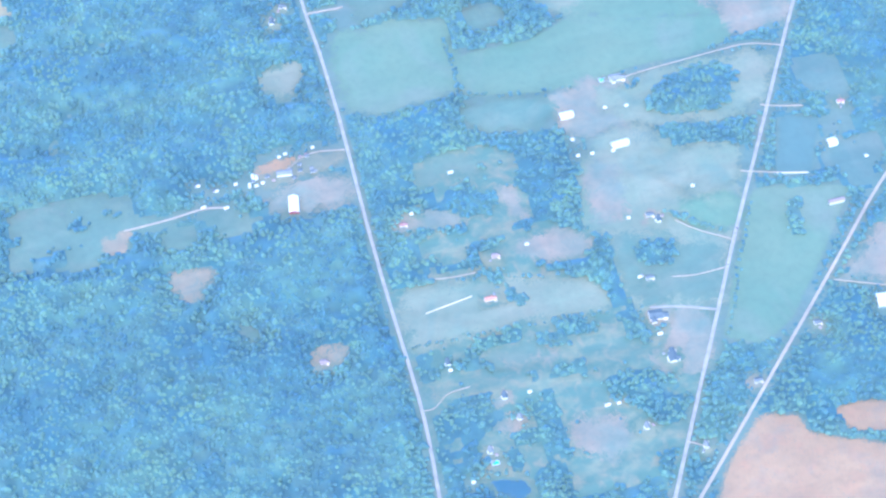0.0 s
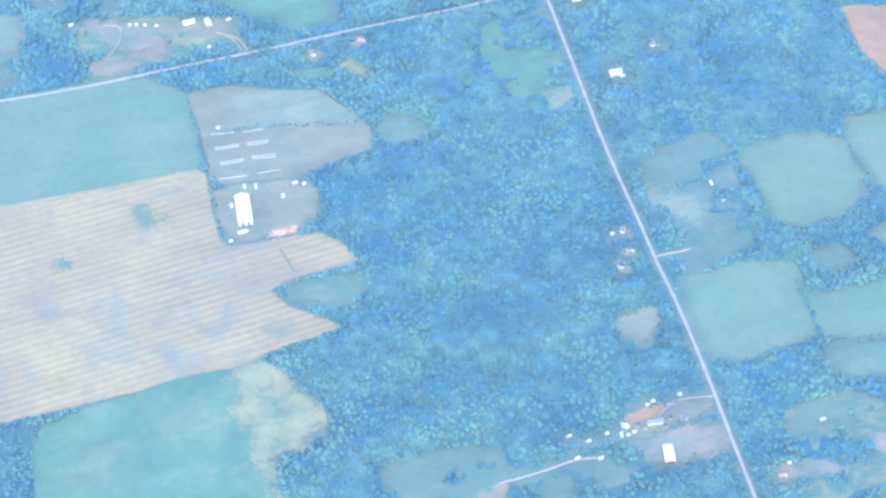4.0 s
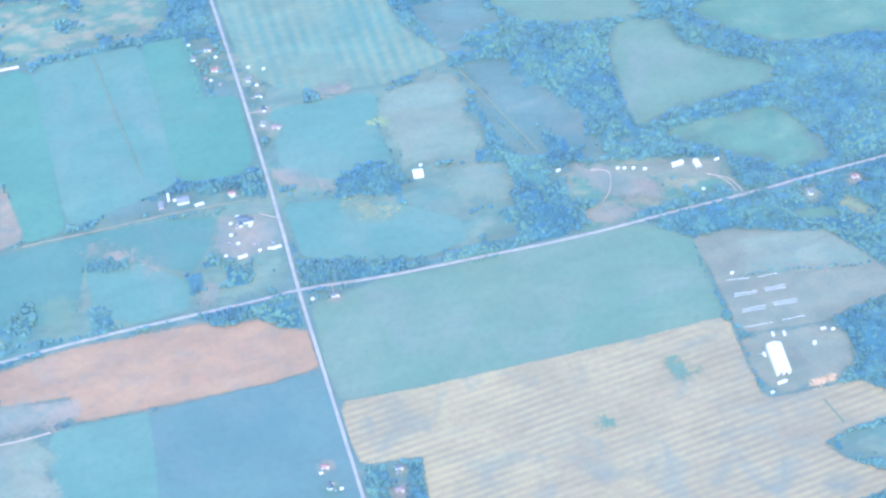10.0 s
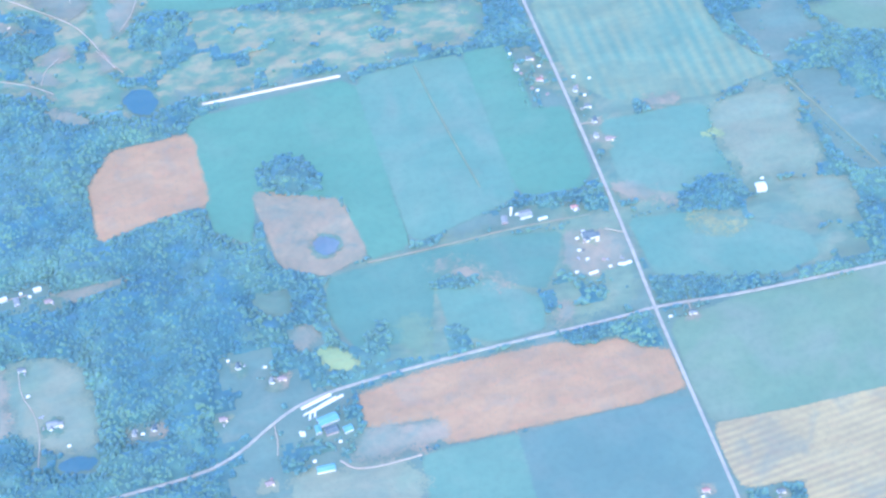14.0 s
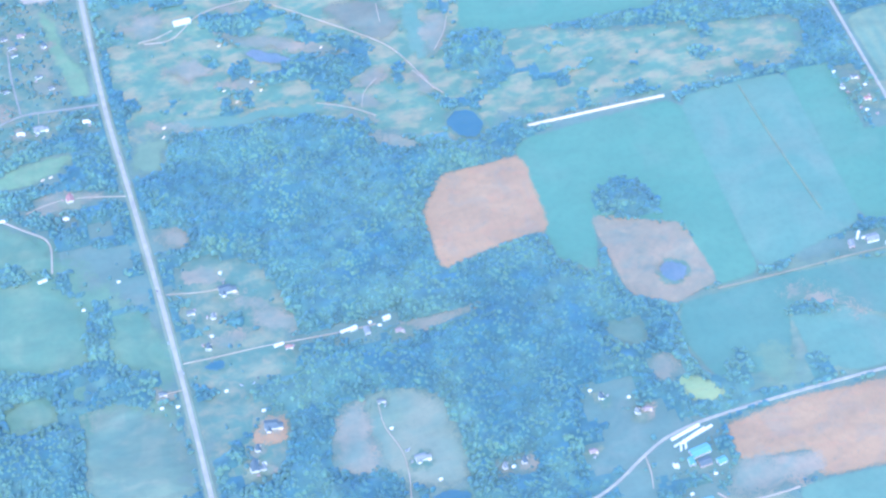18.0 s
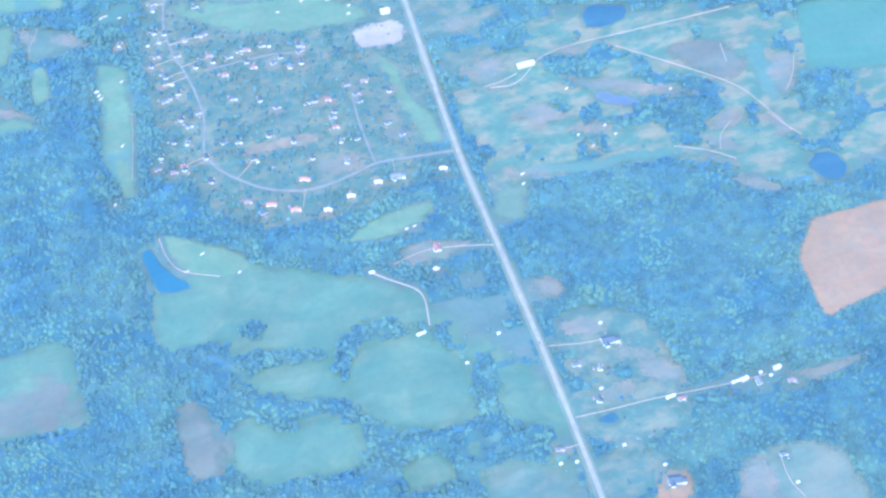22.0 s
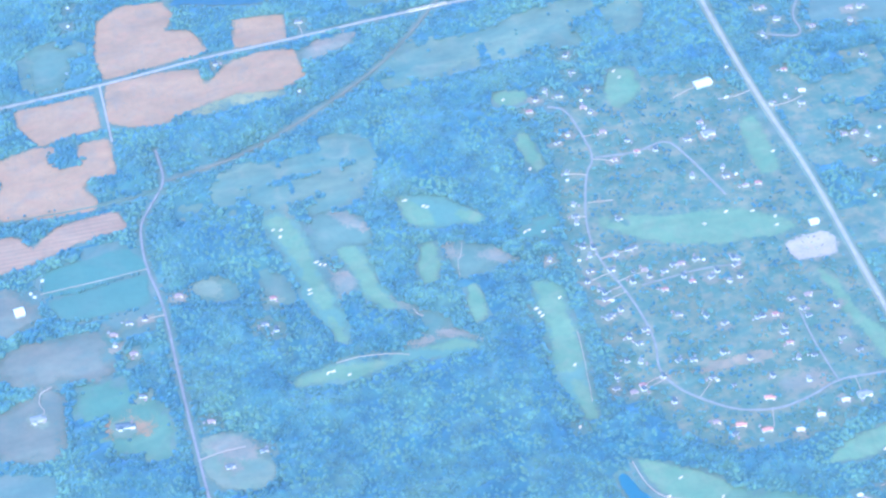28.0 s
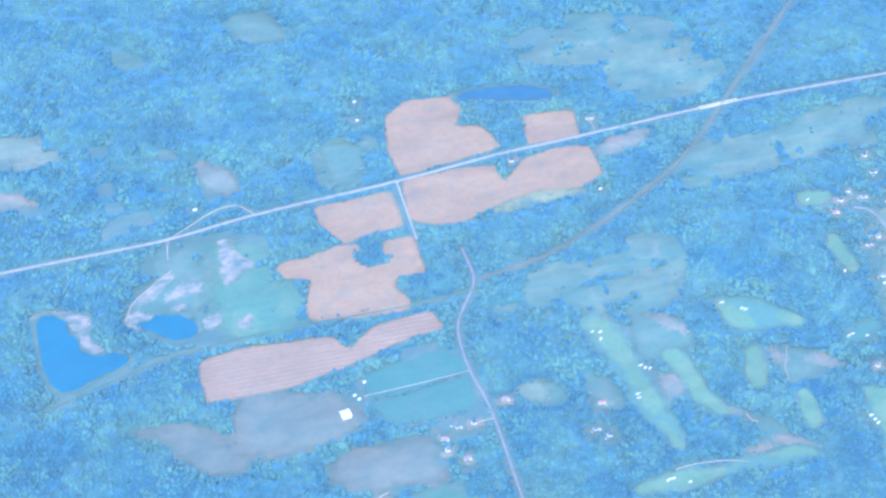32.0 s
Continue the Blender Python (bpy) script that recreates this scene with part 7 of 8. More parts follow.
for x, y in [(550.4, -479.3), (565.2, -467.4), (631.8, -495.6), (611.9, -482.5), (516.6, -232.9), (152.6, 64.8), (175.3, 43.8), (175.6, 13), (563.9, -127.5), (407.5, -97.1), (-60.5, -96), (0.2, -84.9), (-159.3, 12.1), (-155.3, -69.8), (-300.5, 280.1), (-301.7, 258), (-289.5, 255.4), (-244.8, 223.3), (-235.9, 235.4), (-233.6, 156.6), (-233, 169.8), (-301.9, 189), (-284.3, 339.8), (-151.2, 390.1), (-105.3, 385.9), (-113.9, 377.6), (-162.2, 380.8), (-236.1, 293.2), (-527, 270.6)]:
    building("house", "white", "pale", 3.4, 2.4, x, y, 90)
for x, y in [(-255.4, 152.2), (-263.5, 135.5), (-273.4, 141.6), (567, -412)]:
    building("house", "white", "orange", 5.1, 2.7, x, y, 0)
for x, y in [(-207.8, 95.2)]:
    building("house", "white", "red", 5.0, 4.5, x, y, 90)
for x, y in [(629.9, -434.4), (-151.6, 25.3), (153.4, -43.7), (-148, -50)]:
    building("bighouse", "white", "blue", 6.8, 5.1, x, y, 0)
for x, y in [(630.8, -454.7), (-158.9, -68.8)]:
    building("bighouse", "white", "blue", 5.5, 4.2, x, y, 90)
for x, y in [(648, -314.4), (-92.6, -82.4), (-569, 238), (-218.2, 319.5), (-214.5, 141.5)]:
    building("bighouse", "white", "pale", 6.0, 3.8, x, y, 0)
for x, y in [(-533.1, 222.6)]:
    building("bighouse", "white", "blue", 7.6, 3.4, x, y, 0)
for x, y in [(-223.5, 140.7), (-192.9, 140.3), (-237.4, 136.2), (-249.4, 131.2), (536.4, -90.8), (-160.8, 334.5)]:
    building("house", "white", "white", 3.8, 2.1, x, y, 0)
for x, y in [(-493, 186.4), (-477.1, 190.9), (-300, 284.8), (-305.5, 248.6), (-280.7, 276.8), (-272, 238.3), (-252.3, 228.3), (-307.1, 218.3), (-293.5, 206.7), (-257.3, 199.4), (-241.2, 198.2), (-219.5, 197.2), (-291.6, 335.7), (-267.6, 383.1), (-295.8, 246.4), (-280.6, 256.9), (-266.7, 240.9), (-255.2, 241.1), (-238.8, 232.1), (-305.5, 219.6), (-299.2, 199.5), (-318.2, 177.4), (-285.7, 184.6), (-274.9, 170.6), (-222.1, 204.2), (-218.8, 192.1), (-209.7, 174.7), (-205.2, 166.1), (-226, 169.2), (-277.5, 137.5)]:
    building("house", "white", "grey", 3.4, 2.5, x, y, 15)
for x, y in [(-254.1, 176.2), (-248.2, 163.6), (-264.4, 183), (-295.2, 177.9), (-315.1, 184), (-266, 396.3), (-263.6, 368.3), (-257.5, 326.9), (-298.4, 262.6), (-308.3, 242.8), (-303.2, 233.7), (-288.2, 236.4), (-279.4, 237.4), (-264.2, 232.6), (-247.8, 231.1), (-239.1, 224.6), (-263.4, 206.2), (-231.5, 188.8), (-203.6, 194.6), (-307.6, 191.5), (-306.2, 173.6), (-238.6, 198.4)]:
    building("house", "white", "blue", 3.4, 2.5, x, y, 100)
for x, y in [(622.1, -329.6), (608.9, -53.6), (541.3, -141.2)]:
    building("barn", "white", "white", 6.4, 3.2, x, y, 5)
for x, y in [(640.1, -349.1)]:
    building("barn", "white", "white", 8.4, 2.8, x, y, 8)
for x, y in [(500.3, -349.5)]:
    building("barn", "red", "white", 9.0, 4.4, x, y, 85)
for x, y in [(357.9, -183.9)]:
    building("barn", "white", "white", 17.6, 7.0, x, y, 86)
for x, y in [(237.5, -37.5), (-565.7, 303.6)]:
    building("barn", "white", "white", 5.0, 5.0, x, y, 0)
for x, y in [(721.3, -448)]:
    building("barn", "white", "white", 5.6, 6.4, x, y, 0)
for x, y in [(354.6, -63.7)]:
    building("barn", "white", "white", 6.2, 1.9, x, y, 6)
for x, y in [(363.4, -66.2)]:
    building("barn", "white", "white", 4.8, 2.6, x, y, 100)
for x, y in [(129.9, -24.5)]:
    building("barn", "white", "pale", 6.2, 4.2, x, y, 0)
for x, y in [(119.9, -25.3)]:
    building("barn", "tan", "pale", 4.0, 2.8, x, y, 90)
for x, y in [(727.8, -368.1)]:
    building("barn", "white", "white", 4.2, 4.0, x, y, 0)
for x, y in [(18.2, -110.6)]:
    building("barn", "white", "teal", 9.6, 4.6, x, y, 5)
for x, y in [(25.2, -117.4)]:
    building("barn", "white", "teal", 4.4, 3.0, x, y, 8)
for x, y in [(13.2, -114.6)]:
    building("barn", "white", "teal", 4.0, 2.6, x, y, 95)
for x, y in [(18.4, -116.2)]:
    building("barn", "tan", "blue", 6.0, 4.0, x, y, 5)
for x, y in [(11.8, -134.4)]:
    building("barn", "white", "teal", 8.4, 3.2, x, y, 8)
for x, y in [(-137.3, 192.1)]:
    building("barn", "white", "white", 9.5, 2.6, x, y, 3)
for x, y in [(-206.5, 354.5)]:
    building("barn", "white", "white", 10.0, 5.0, x, y, 3)
for x, y in [(-192.2, 246.5)]:
    building("barn", "white", "white", 5.0, 3.2, x, y, 0)
for x, y in [(719.4, -397.4)]:
    building("barn", "white", "tan", 7.5, 1.8, x, y, 0)
for x, y in [(-103.1, -10.6), (-87.9, -8.9)]:
    building("barn", "white", "white", 3.6, 1.7, x, y, 5)
for x, y in [(-97.6, -13.4)]:
    building("barn", "white", "pale", 3.8, 2.6, x, y, 90)
for x, y in [(463.8, -331.2), (470.8, -335.4), (479, -333.7), (639.3, -328.8), (648.6, -329.7), (636.4, -351.6), (621.3, -342.3), (621.3, -350.9), (627.4, -351.1), (739.7, -377.8), (546.4, -364.4), (588.7, -389.6), (632.9, -386.2), (629, -415.3), (663.5, -376.4), (540.8, -490.8), (571.8, -457.2), (544.1, -440.8), (604.3, -469.9), (486.9, -333.2), (152.2, 75.2), (163.2, 63.5), (157.9, 48.3), (178.3, 39.4), (176.9, 52.3), (183.9, 49.5), (126.3, -23.1), (161.8, -63.1), (152.4, -27.9), (155.7, -188.4), (162, -198), (240.1, -32.2), (355.8, -132.6), (327.3, -58.7), (330.3, -59.5), (334.3, -60.6), (339.3, -62.4), (361, -81.5), (386.9, -174.2), (349.3, -199.3)]:
    building("shed", "white", "white", 1.9, 1.3, x, y, 0)
for x, y in [(173.6, -96.9), (511.6, -233.4), (-151.7, 35.2), (-162.2, 2.1), (-149.2, -41.7), (-154.8, -67.6), (-100.4, -65), (-95.2, -9), (-91.6, -11.6), (-87.6, -94.7), (-162.1, -27.8), (-189.9, -29.2), (-183.3, -30.2), (-301.3, 227.9), (-307.6, 256.7), (-273.1, 168.3), (-251.6, 239.5), (-558.7, 314), (-557.3, 311.3), (-552.2, 320.6), (-215, 288.2), (-190.1, 362.8), (-404.1, 411.8), (-505.4, 512.7), (-507.8, 497.9), (-15.6, -69.2), (-1.1, -76.7), (-57.3, -96.9), (8.2, -129.3), (20.8, -122.5), (-238.5, 90.3), (-212.5, 31), (-195.2, 42.4), (487.2, -336.4), (499.2, -323.9), (501.9, -322.8), (513.8, -322), (490, -335.6), (151.8, -40.7), (156.5, -47.4)]:
    building("shed", "white", "white", 1.9, 1.3, x, y, 0)
for x, y in [(148.1, -44), (148.9, -56.6), (157.4, -63.2), (142.1, -62.4), (146.9, -50.8), (162.6, -63.3), (-269.8, 361.3), (-295.2, 309.2), (-134.4, 297.5), (-156.7, 254.4)]:
    building("shed", "white", "white", 1.9, 1.3, x, y, 0)
for x, y in [(463.9, -342.4), (473.1, -344.7), (567, -347.5), (629.2, -443), (599.8, -469.7), (544, -143.7), (300.4, -52.6), (373.3, -65.6), (383, -172.8), (-211.1, 84), (-211.8, 84.7), (-239.2, 90.7), (-603, 456.6), (-198.8, 341.3)]:
    building("shed", "white", "white", 3.0, 1.3, x, y, 8)
for x, y in [(149.2, -64.7), (136.8, -28.6), (355.3, -195.3), (165.1, -63.3), (630.4, -66.4), (642.8, -66.5), (-227.1, 51.7), (-135.7, -10.1), (-106.6, -10.5)]:
    building("trailer", "white", "white", 6.0, 1.5, x, y, 8)
for x, y in [(353.3, -179.4), (360.8, -169.9), (365.7, -170.9), (5.9, -114.6), (7.1, -114.9), (563.2, -215.5), (486.5, -331.6), (488, -332.2), (484.5, -335.8)]:
    building("trailer", "white", "white", 3.0, 1.1, x, y, 90)
for x, y in [(-278.8, 138.7), (-267.3, 131.1), (565.4, -226.2), (-288.3, 341.1)]:
    building("shed", "white", "teal", 2.2, 1.7, x, y, 0)
for x, y in [(123.8, -22.4)]:
    silo(x, y, 1.3, 4.6)
for x, y in [(376.4, -179.2)]:
    tank(x, y, 1.6, 1.2)
hoop_house(8.8, -101.7, 22.5, -97.6, 1.5)
hoop_house(8.8, -105.3, 24.3, -99.3, 0.8)
hoop_house(12.3, -104.5, 27.5, -99.3, 1.3)
hoop_house(11.0, -108.4, 12.4, -103.9, 0.9)
hoop_house(13.3, -107.8, 14.4, -103.6, 0.9)
cover_row(352.1, -135.6, 362.3, -136.8, 0.14)
cover_row(366, -137.5, 375.7, -137.8, 0.14)
cover_row(352.4, -143.9, 363, -144.5, 0.14)
cover_row(352.2, -145.2, 362.9, -145.5, 0.14)
cover_row(366.7, -144.5, 376.4, -144.9, 0.14)
cover_row(366.5, -145.8, 376.2, -146.2, 0.14)
cover_row(352.8, -153.4, 363.6, -153.4, 0.14)
cover_row(352.6, -154.7, 363.4, -154.7, 0.14)
cover_row(367.3, -153.1, 378.2, -153.8, 0.14)
cover_row(367.1, -154.4, 377.8, -155.4, 0.14)
cover_row(350.6, -162.7, 363.4, -163.4, 0.14)
cover_row(367.9, -163.3, 378, -163.5, 0.14)
cover_row(700.2, -377.6, 713, -380.2, 0.9)
for x, y in [(-340.6, 161.8), (-310, 322.6), (-229.3, 266.2), (-216.9, 262.7), (-207.9, 256.2), (-242.2, 261.6), (-209.4, 250.7), (-246.4, 377.7), (-245.3, 372.3), (-191.4, 298.2), (-307.1, 374.2), (-308.5, 122.6), (-317, 114.5), (-295, 107.5), (-217.8, 110.4), (-214, 111), (-123.1, 172.1), (-113.4, 144.6), (-110.3, 138), (-76.6, 157.7), (-127, 142.3), (-122.5, 133.9), (-158.8, 126.8), (-159.9, 121.2), (-440.5, 320.4), (-437.3, 319.0), (-438.5, 314.7), (-426.3, 293.5), (-424.7, 291.5), (-422.8, 290.6), (-433.8, 277.3), (-434.1, 274.9), (-374.8, 320.3), (-367.4, 314.0), (-365.8, 312.8), (-323.6, 283.3), (-326.0, 282.5), (-317.4, 280.2), (-336.6, 234.2), (-335.8, 231.4), (-335.4, 229.1), (-323.9, 237.5), (-330.8, 196.7), (-438.5, 225.6), (-436.0, 225.8), (-429.4, 221.8)]:
    bunker(x, y)
for x, y in [(551.1, -484.4), (642.6, -313.8)]:
    pool(x, y)
CARS = [(528, -271.9), (529.1, -386.2), (672.7, -403.4), (675, -401), (665.7, -417.5), (699.5, -357.3), (145.3, -54.9), (148.9, -51), (157.8, -58.8), (164, -59.8), (352.3, -178.5), (532.2, -90.6), (543, -92.4), (-181.4, 116.3), (-180.1, 98.1), (-179.9, 32.7), (-182.9, 192.6), (-180.6, 3.8), (-177.7, -13.4), (-147.8, -24.6), (-155.3, -26.4), (-150.2, -26.6), (-159.8, 12.2), (-155.8, 11.4), (-97.1, -77.1), (-96.1, -77.1), (-195.4, 330.9), (-187.2, 296), (-185.8, 254.4), (-200.3, 240), (-198.8, 237.9), (-196, 237.8), (-194.7, 235.4), (-198.5, 234.7), (-202.6, 236), (-194.4, 231.5), (-197.7, 230.6), (-202, 231.9), (-200.8, 332.6), (-404.3, 411), (170.8, -79.5), (152.9, -91.6), (135.2, -92.5), (-456.1, 448), (-515.3, 461.6)]
for x, y in [(499.6, -332.9)]:
    building("barn", "white", "pale", 7.0, 2.6, x, y, 3)
for x, y in [(486.2, -333.6), (506.7, -329.5), (511.3, -334.1), (492.5, -332.7), (510.6, -325.7), (469.9, -335), (463, -330.8), (-475, 114.6), (-470.3, 113.7), (-465.9, 111.7), (-266.9, 163.9), (-305.6, 266.4), (-285.9, 242.5)]:
    building("shed", "white", "grey", 2.6, 1.8, x, y, 5)
for x, y in [(498.9, -331.8), (502.4, -331.5), (511.2, -332.6), (512.5, -334.1)]:
    building("shed", "white", "pale", 2.2, 1.7, x, y, 0)
for x, y in [(506.5, -332.4), (503.3, -335.5)]:
    building("shed", "white", "blue", 2.6, 1.8, x, y, 0)
for x, y in [(510.3, -325), (507.7, -325.6), (494.7, -335.2), (154.7, -43.4), (155.7, -58.5), (153.6, 61.3), (155.9, 50.5), (161.7, 44.9)]:
    building("shed", "tan", "tan", 1.9, 1.3, x, y, 0)

# a short drive from each house to a road that runs near it
HOMES = list(SPOTS[:HOUSE_COUNT[0]])
for x, y, r in HOMES:
    best = None
    for p, half in STREETS:
        for a, c in zip(p, p[1:]):
            s = float(np.clip(((x - a[0]) * (c - a)[0] + (y - a[1]) * (c - a)[1]) / ((c - a) @ (c - a)), 0, 1))
            q = a + s * (c - a)
            d = math.hypot(x - q[0], y - q[1])
            if best is None or d < best[0]:
                best = (d, q)
    if 3.5 < best[0] < 15 and noise.noise((x * 0.7, y * 0.7, 5.0)) > 0.1:
        q, bend = best[1], noise.noise((x, y, 2.0)) * 2.5
        road(0.28, "dirt", "driveway", "short pale drive to a house", [(q[0], q[1]), ((q[0] + x) / 2 + bend, (q[1] + y) / 2), (x, y - r * 0.5)])
# every house stands on its own worn lawn, and most have a small outbuilding
for k, (x, y, r) in enumerate(HOMES):
    size = r + 2.2 + 1.6 * abs(noise.noise((x * 0.3, y * 0.3, 7.0)))
    lawn = [(x + size * (1.35 if a % 2 else 1.0) * math.cos(a * 0.785), y - 0.8 + size * 0.9 * math.sin(a * 0.785)) for a in range(8)]
    sheet("lawn", "worn grass lawn round a house", "lawn", ("dry", "lawns", "hay")[k % 3], ragged(dense(rounded(lawn), 1.5), 1.8, 0.25), 0.2 + 0.0005 * k, 1.8)
    if k % 3:
        away_x, away_y = (r + 1.6) * math.cos(k * 2.4), (r + 1.6) * math.sin(k * 2.4)
        if min(math.hypot(x + away_x - sx, y + away_y - sy) - sr for sx, sy, sr in SPOTS) > 0.5:
            building("shed", "white" if k % 2 else "tan", ("white", "pale", "tan")[k % 3], 1.5, 1.1, x + away_x, y + away_y, (k * 37) % 180)


def road_gap(x, y, line):
    a, d = line[:-1], np.diff(line, axis=0)
    k = np.clip(((x - a[:, 0]) * d[:, 0] + (y - a[:, 1]) * d[:, 1]) / (d * d).sum(1), 0, 1)
    return float(np.hypot(x - a[:, 0] - k * d[:, 0], y - a[:, 1] - k * d[:, 1]).min())


# cars: the one of each colour is built, the rest are copies
models = [car("paint", "white"), car("paint_dark", "dark")]
for k, (x, y) in enumerate(CARS):
    on_road = min(road_gap(x, y, p) for p, half in STREETS)
    place = pose(x, y, 0.36 if on_road < 2.5 else 0.26, 0, 0, 90 if on_road < 2.5 else (k * 53) % 180)
    if k < 2:
        models[k].matrix_basis = place
    else:
        copy_thing(models[1 if k % 4 == 3 else 0], place)


# ---- woods ----
def inside(px, py, outline):
    hit = np.zeros(len(px), bool)
    x0, y0 = outline.min(0)
    x1, y1 = outline.max(0)
    near = np.where((px > x0) & (px < x1) & (py > y0) & (py < y1))[0]
    qx, qy = px[near], py[near]
    odd = np.zeros(len(near), bool)
    for (ax, ay), (bx, by) in zip(outline, np.roll(outline, -1, 0)):
        if ay != by:
            odd ^= ((ay > qy) != (by > qy)) & (qx < (bx - ax) * (qy - ay) / (by - ay) + ax)
    hit[near] = odd
    return hit


def away(px, py, line, room):
    free = np.ones(len(px), bool)
    for a, b in zip(line, line[1:]):
        d = b - a
        s = np.clip(((px - a[0]) * d[0] + (py - a[1]) * d[1]) / (d @ d), 0, 1)
        free &= (px - a[0] - s * d[0]) ** 2 + (py - a[1] - s * d[1]) ** 2 > room * room
    return free


rng = np.random.default_rng(7)
GRID = 2.05
gx, gy = np.meshgrid(np.arange(-960, 860, GRID), np.arange(-640, 960, GRID))
px = (gx + rng.uniform(-1.0, 1.0, gx.shape)).ravel()
py = (gy + rng.uniform(-1.0, 1.0, gy.shape)).ravel()
# the stretches of country that lie below the flight line, east part and west part
COUNTRY = [
    [(389, -197), (793, -288), (696, -545), (356, -466)],
    [(321, -140), (731, -233), (630, -497), (287, -416)],
    [(272, -79), (691, -178), (584, -451), (237, -367)],
    [(261, -10), (699, -112), (582, -403), (226, -317)],
    [(255, 73), (714, -38), (583, -352), (217, -260)],
    [(223, 105), (684, -14), (549, -330), (182, -233)],
    [(174, 141), (636, 14), (497, -303), (130, -201)],
    [(80, 147), (530, 21), (398, -283), (36, -182)],
    [(-16, 177), (430, 50), (302, -249), (-59, -148)],
    [(-103, 204), (340, 80), (213, -216), (-147, -116)],
]
COUNTRY += [
    [(-193, 236), (248, 112), (123, -181), (-236, -81)],
    [(-285, 273), (153, 144), (28, -146), (-329, -42)],
    [(-380, 330), (60, 195), (-66, -96), (-425, 10)],
    [(-457, 402), (-9, 260), (-142, -39), (-505, 72)],
    [(-522, 507), (-54, 358), (-203, 37), (-575, 153)],
    [(-591, 607), (-103, 453), (-266, 111), (-648, 230)],
    [(-680, 678), (-180, 525), (-348, 172), (-736, 290)],
]
keep = np.zeros(len(px), bool)
for outline in COUNTRY:
    keep |= inside(px, py, np.array(outline, float))
px, py = px[keep], py[keep]
keep = np.ones(len(px), bool)
thick = np.ones(len(px))
for amount, outline in OPEN:
    m = inside(px, py, rounded(outline))
    thick[m] = np.minimum(thick[m], amount)
clumps = np.array([noise.fractal((x * 0.05 + y * 0.012, y * 0.075 - x * 0.018, 4.37), 0.75, 2.1, 4) for x, y in zip(px, py)])
GARDENS = 0.52
chance = np.full(len(px), 0.98)
stands = np.zeros(len(px), bool)
for amount in np.unique(thick[thick < 0.99]):
    m = thick == amount
    if amount == GARDENS:
        # small trees stand one by one all over the gardens
        spread = np.array([noise.fractal((x * 0.15, y * 0.19, 9.1), 0.8, 2.1, 3) for x, y in zip(px[m], py[m])])
        chance[m] = np.where(spread > np.quantile(spread, 0.48), 0.8, 0.06)
        continue
    dense_here = clumps[m] > np.quantile(clumps, 1 - amount * 0.85)
    chance[m] = np.where(dense_here, 0.9, 0.05 * amount)
    stands[m] = dense_here
chance[thick < 0.03] = 0
thick[stands] = np.maximum(thick[stands], 0.7)
# small gaps between the stands of trees
gaps = np.array([noise.noise((x * 0.09, y * 0.09, 12.4)) for x, y in zip(px, py)])
chance[(gaps < -0.24) & (thick > 0.9)] *= 0.5
keep &= rng.random(len(px)) < chance
for outline, edge in zip(AREAS, EDGES):
    m = inside(px, py, outline)
    if edge:
        # bushes and single trees thin out into a meadow
        depth, _, _ = nearest(px[m], py[m], outline)
        m[m] = rng.random(len(depth)) > 0.8 * np.clip(1 - depth / edge, 0, 1) ** 1.5
    else:
        (x0, y0), (x1, y1) = outline.min(0) - 1.3, outline.max(0) + 1.3
        m = (px > x0) & (px < x1) & (py > y0) & (py < y1)
        depth, _, _ = nearest(px[m], py[m], outline)
        m[m] = depth > -1.3
    keep &= ~m
# no trees in the narrow margins between two fields
px, py, thick = px[keep], py[keep], thick[keep]
close = np.zeros(len(px), int)
for k in range(8):
    ox, oy = px + 3.2 * math.cos(k * math.pi / 4), py + 3.2 * math.sin(k * math.pi / 4)
    within = np.zeros(len(px), bool)
    for outline in AREAS:
        within |= inside(ox, oy, outline)
    close += within
# nor between a field and the road that it borders
verge = np.zeros(len(px), bool)
for line, half in LINES[:11]:
    verge |= ~away(px, py, line, half + 6)
free = (close < 4) & ~(verge & (close >= 1))
px, py, thick = px[free], py[free], thick[free]
forest_x, forest_y = px[thick > 0.6], py[thick > 0.6]
grove_x, grove_y = [], []
for outline in GROVES:
    p = rounded(outline)
    (x0, y0), (x1, y1) = p.min(0), p.max(0)
    count = int((x1 - x0) * (y1 - y0) / GRID ** 2)
    qx, qy = rng.uniform(x0, x1, count), rng.uniform(y0, y1, count)
    m = inside(qx, qy, p)
    grove_x, grove_y = np.r_[grove_x, qx[m]], np.r_[grove_y, qy[m]]
forest_x, forest_y = np.r_[forest_x, grove_x], np.r_[forest_y, grove_y]
px, py, thick = np.r_[px, grove_x], np.r_[py, grove_y], np.r_[thick, np.ones(len(grove_x))]
keep = np.ones(len(px), bool)
rows_x, rows_y = [], []
for line in HEDGES:
    for (x0, y0), (x1, y1) in zip(line, line[1:]):
        for k in range(int(math.hypot(x1 - x0, y1 - y0) / 2.1)):
            s = k * 2.1 / math.hypot(x1 - x0, y1 - y0)
            if rng.random() < 0.8:
                rows_x.append(x0 + (x1 - x0) * s + rng.normal(0, 0.5))
                rows_y.append(y0 + (y1 - y0) * s + rng.normal(0, 0.5))
px, py = np.r_[px, rows_x], np.r_[py, rows_y]
keep, thick = np.r_[keep, np.ones(len(rows_x), bool)], np.r_[thick, np.full(len(rows_x), 0.5)]
for line, half in LINES:
    keep &= away(px, py, line, half + 1.3)
for x, y, r in SPOTS:
    keep &= (px - x) ** 2 + (py - y + 0.9) ** 2 > (r + 1.7) ** 2
px, py, thick = px[keep], py[keep], thick[keep]

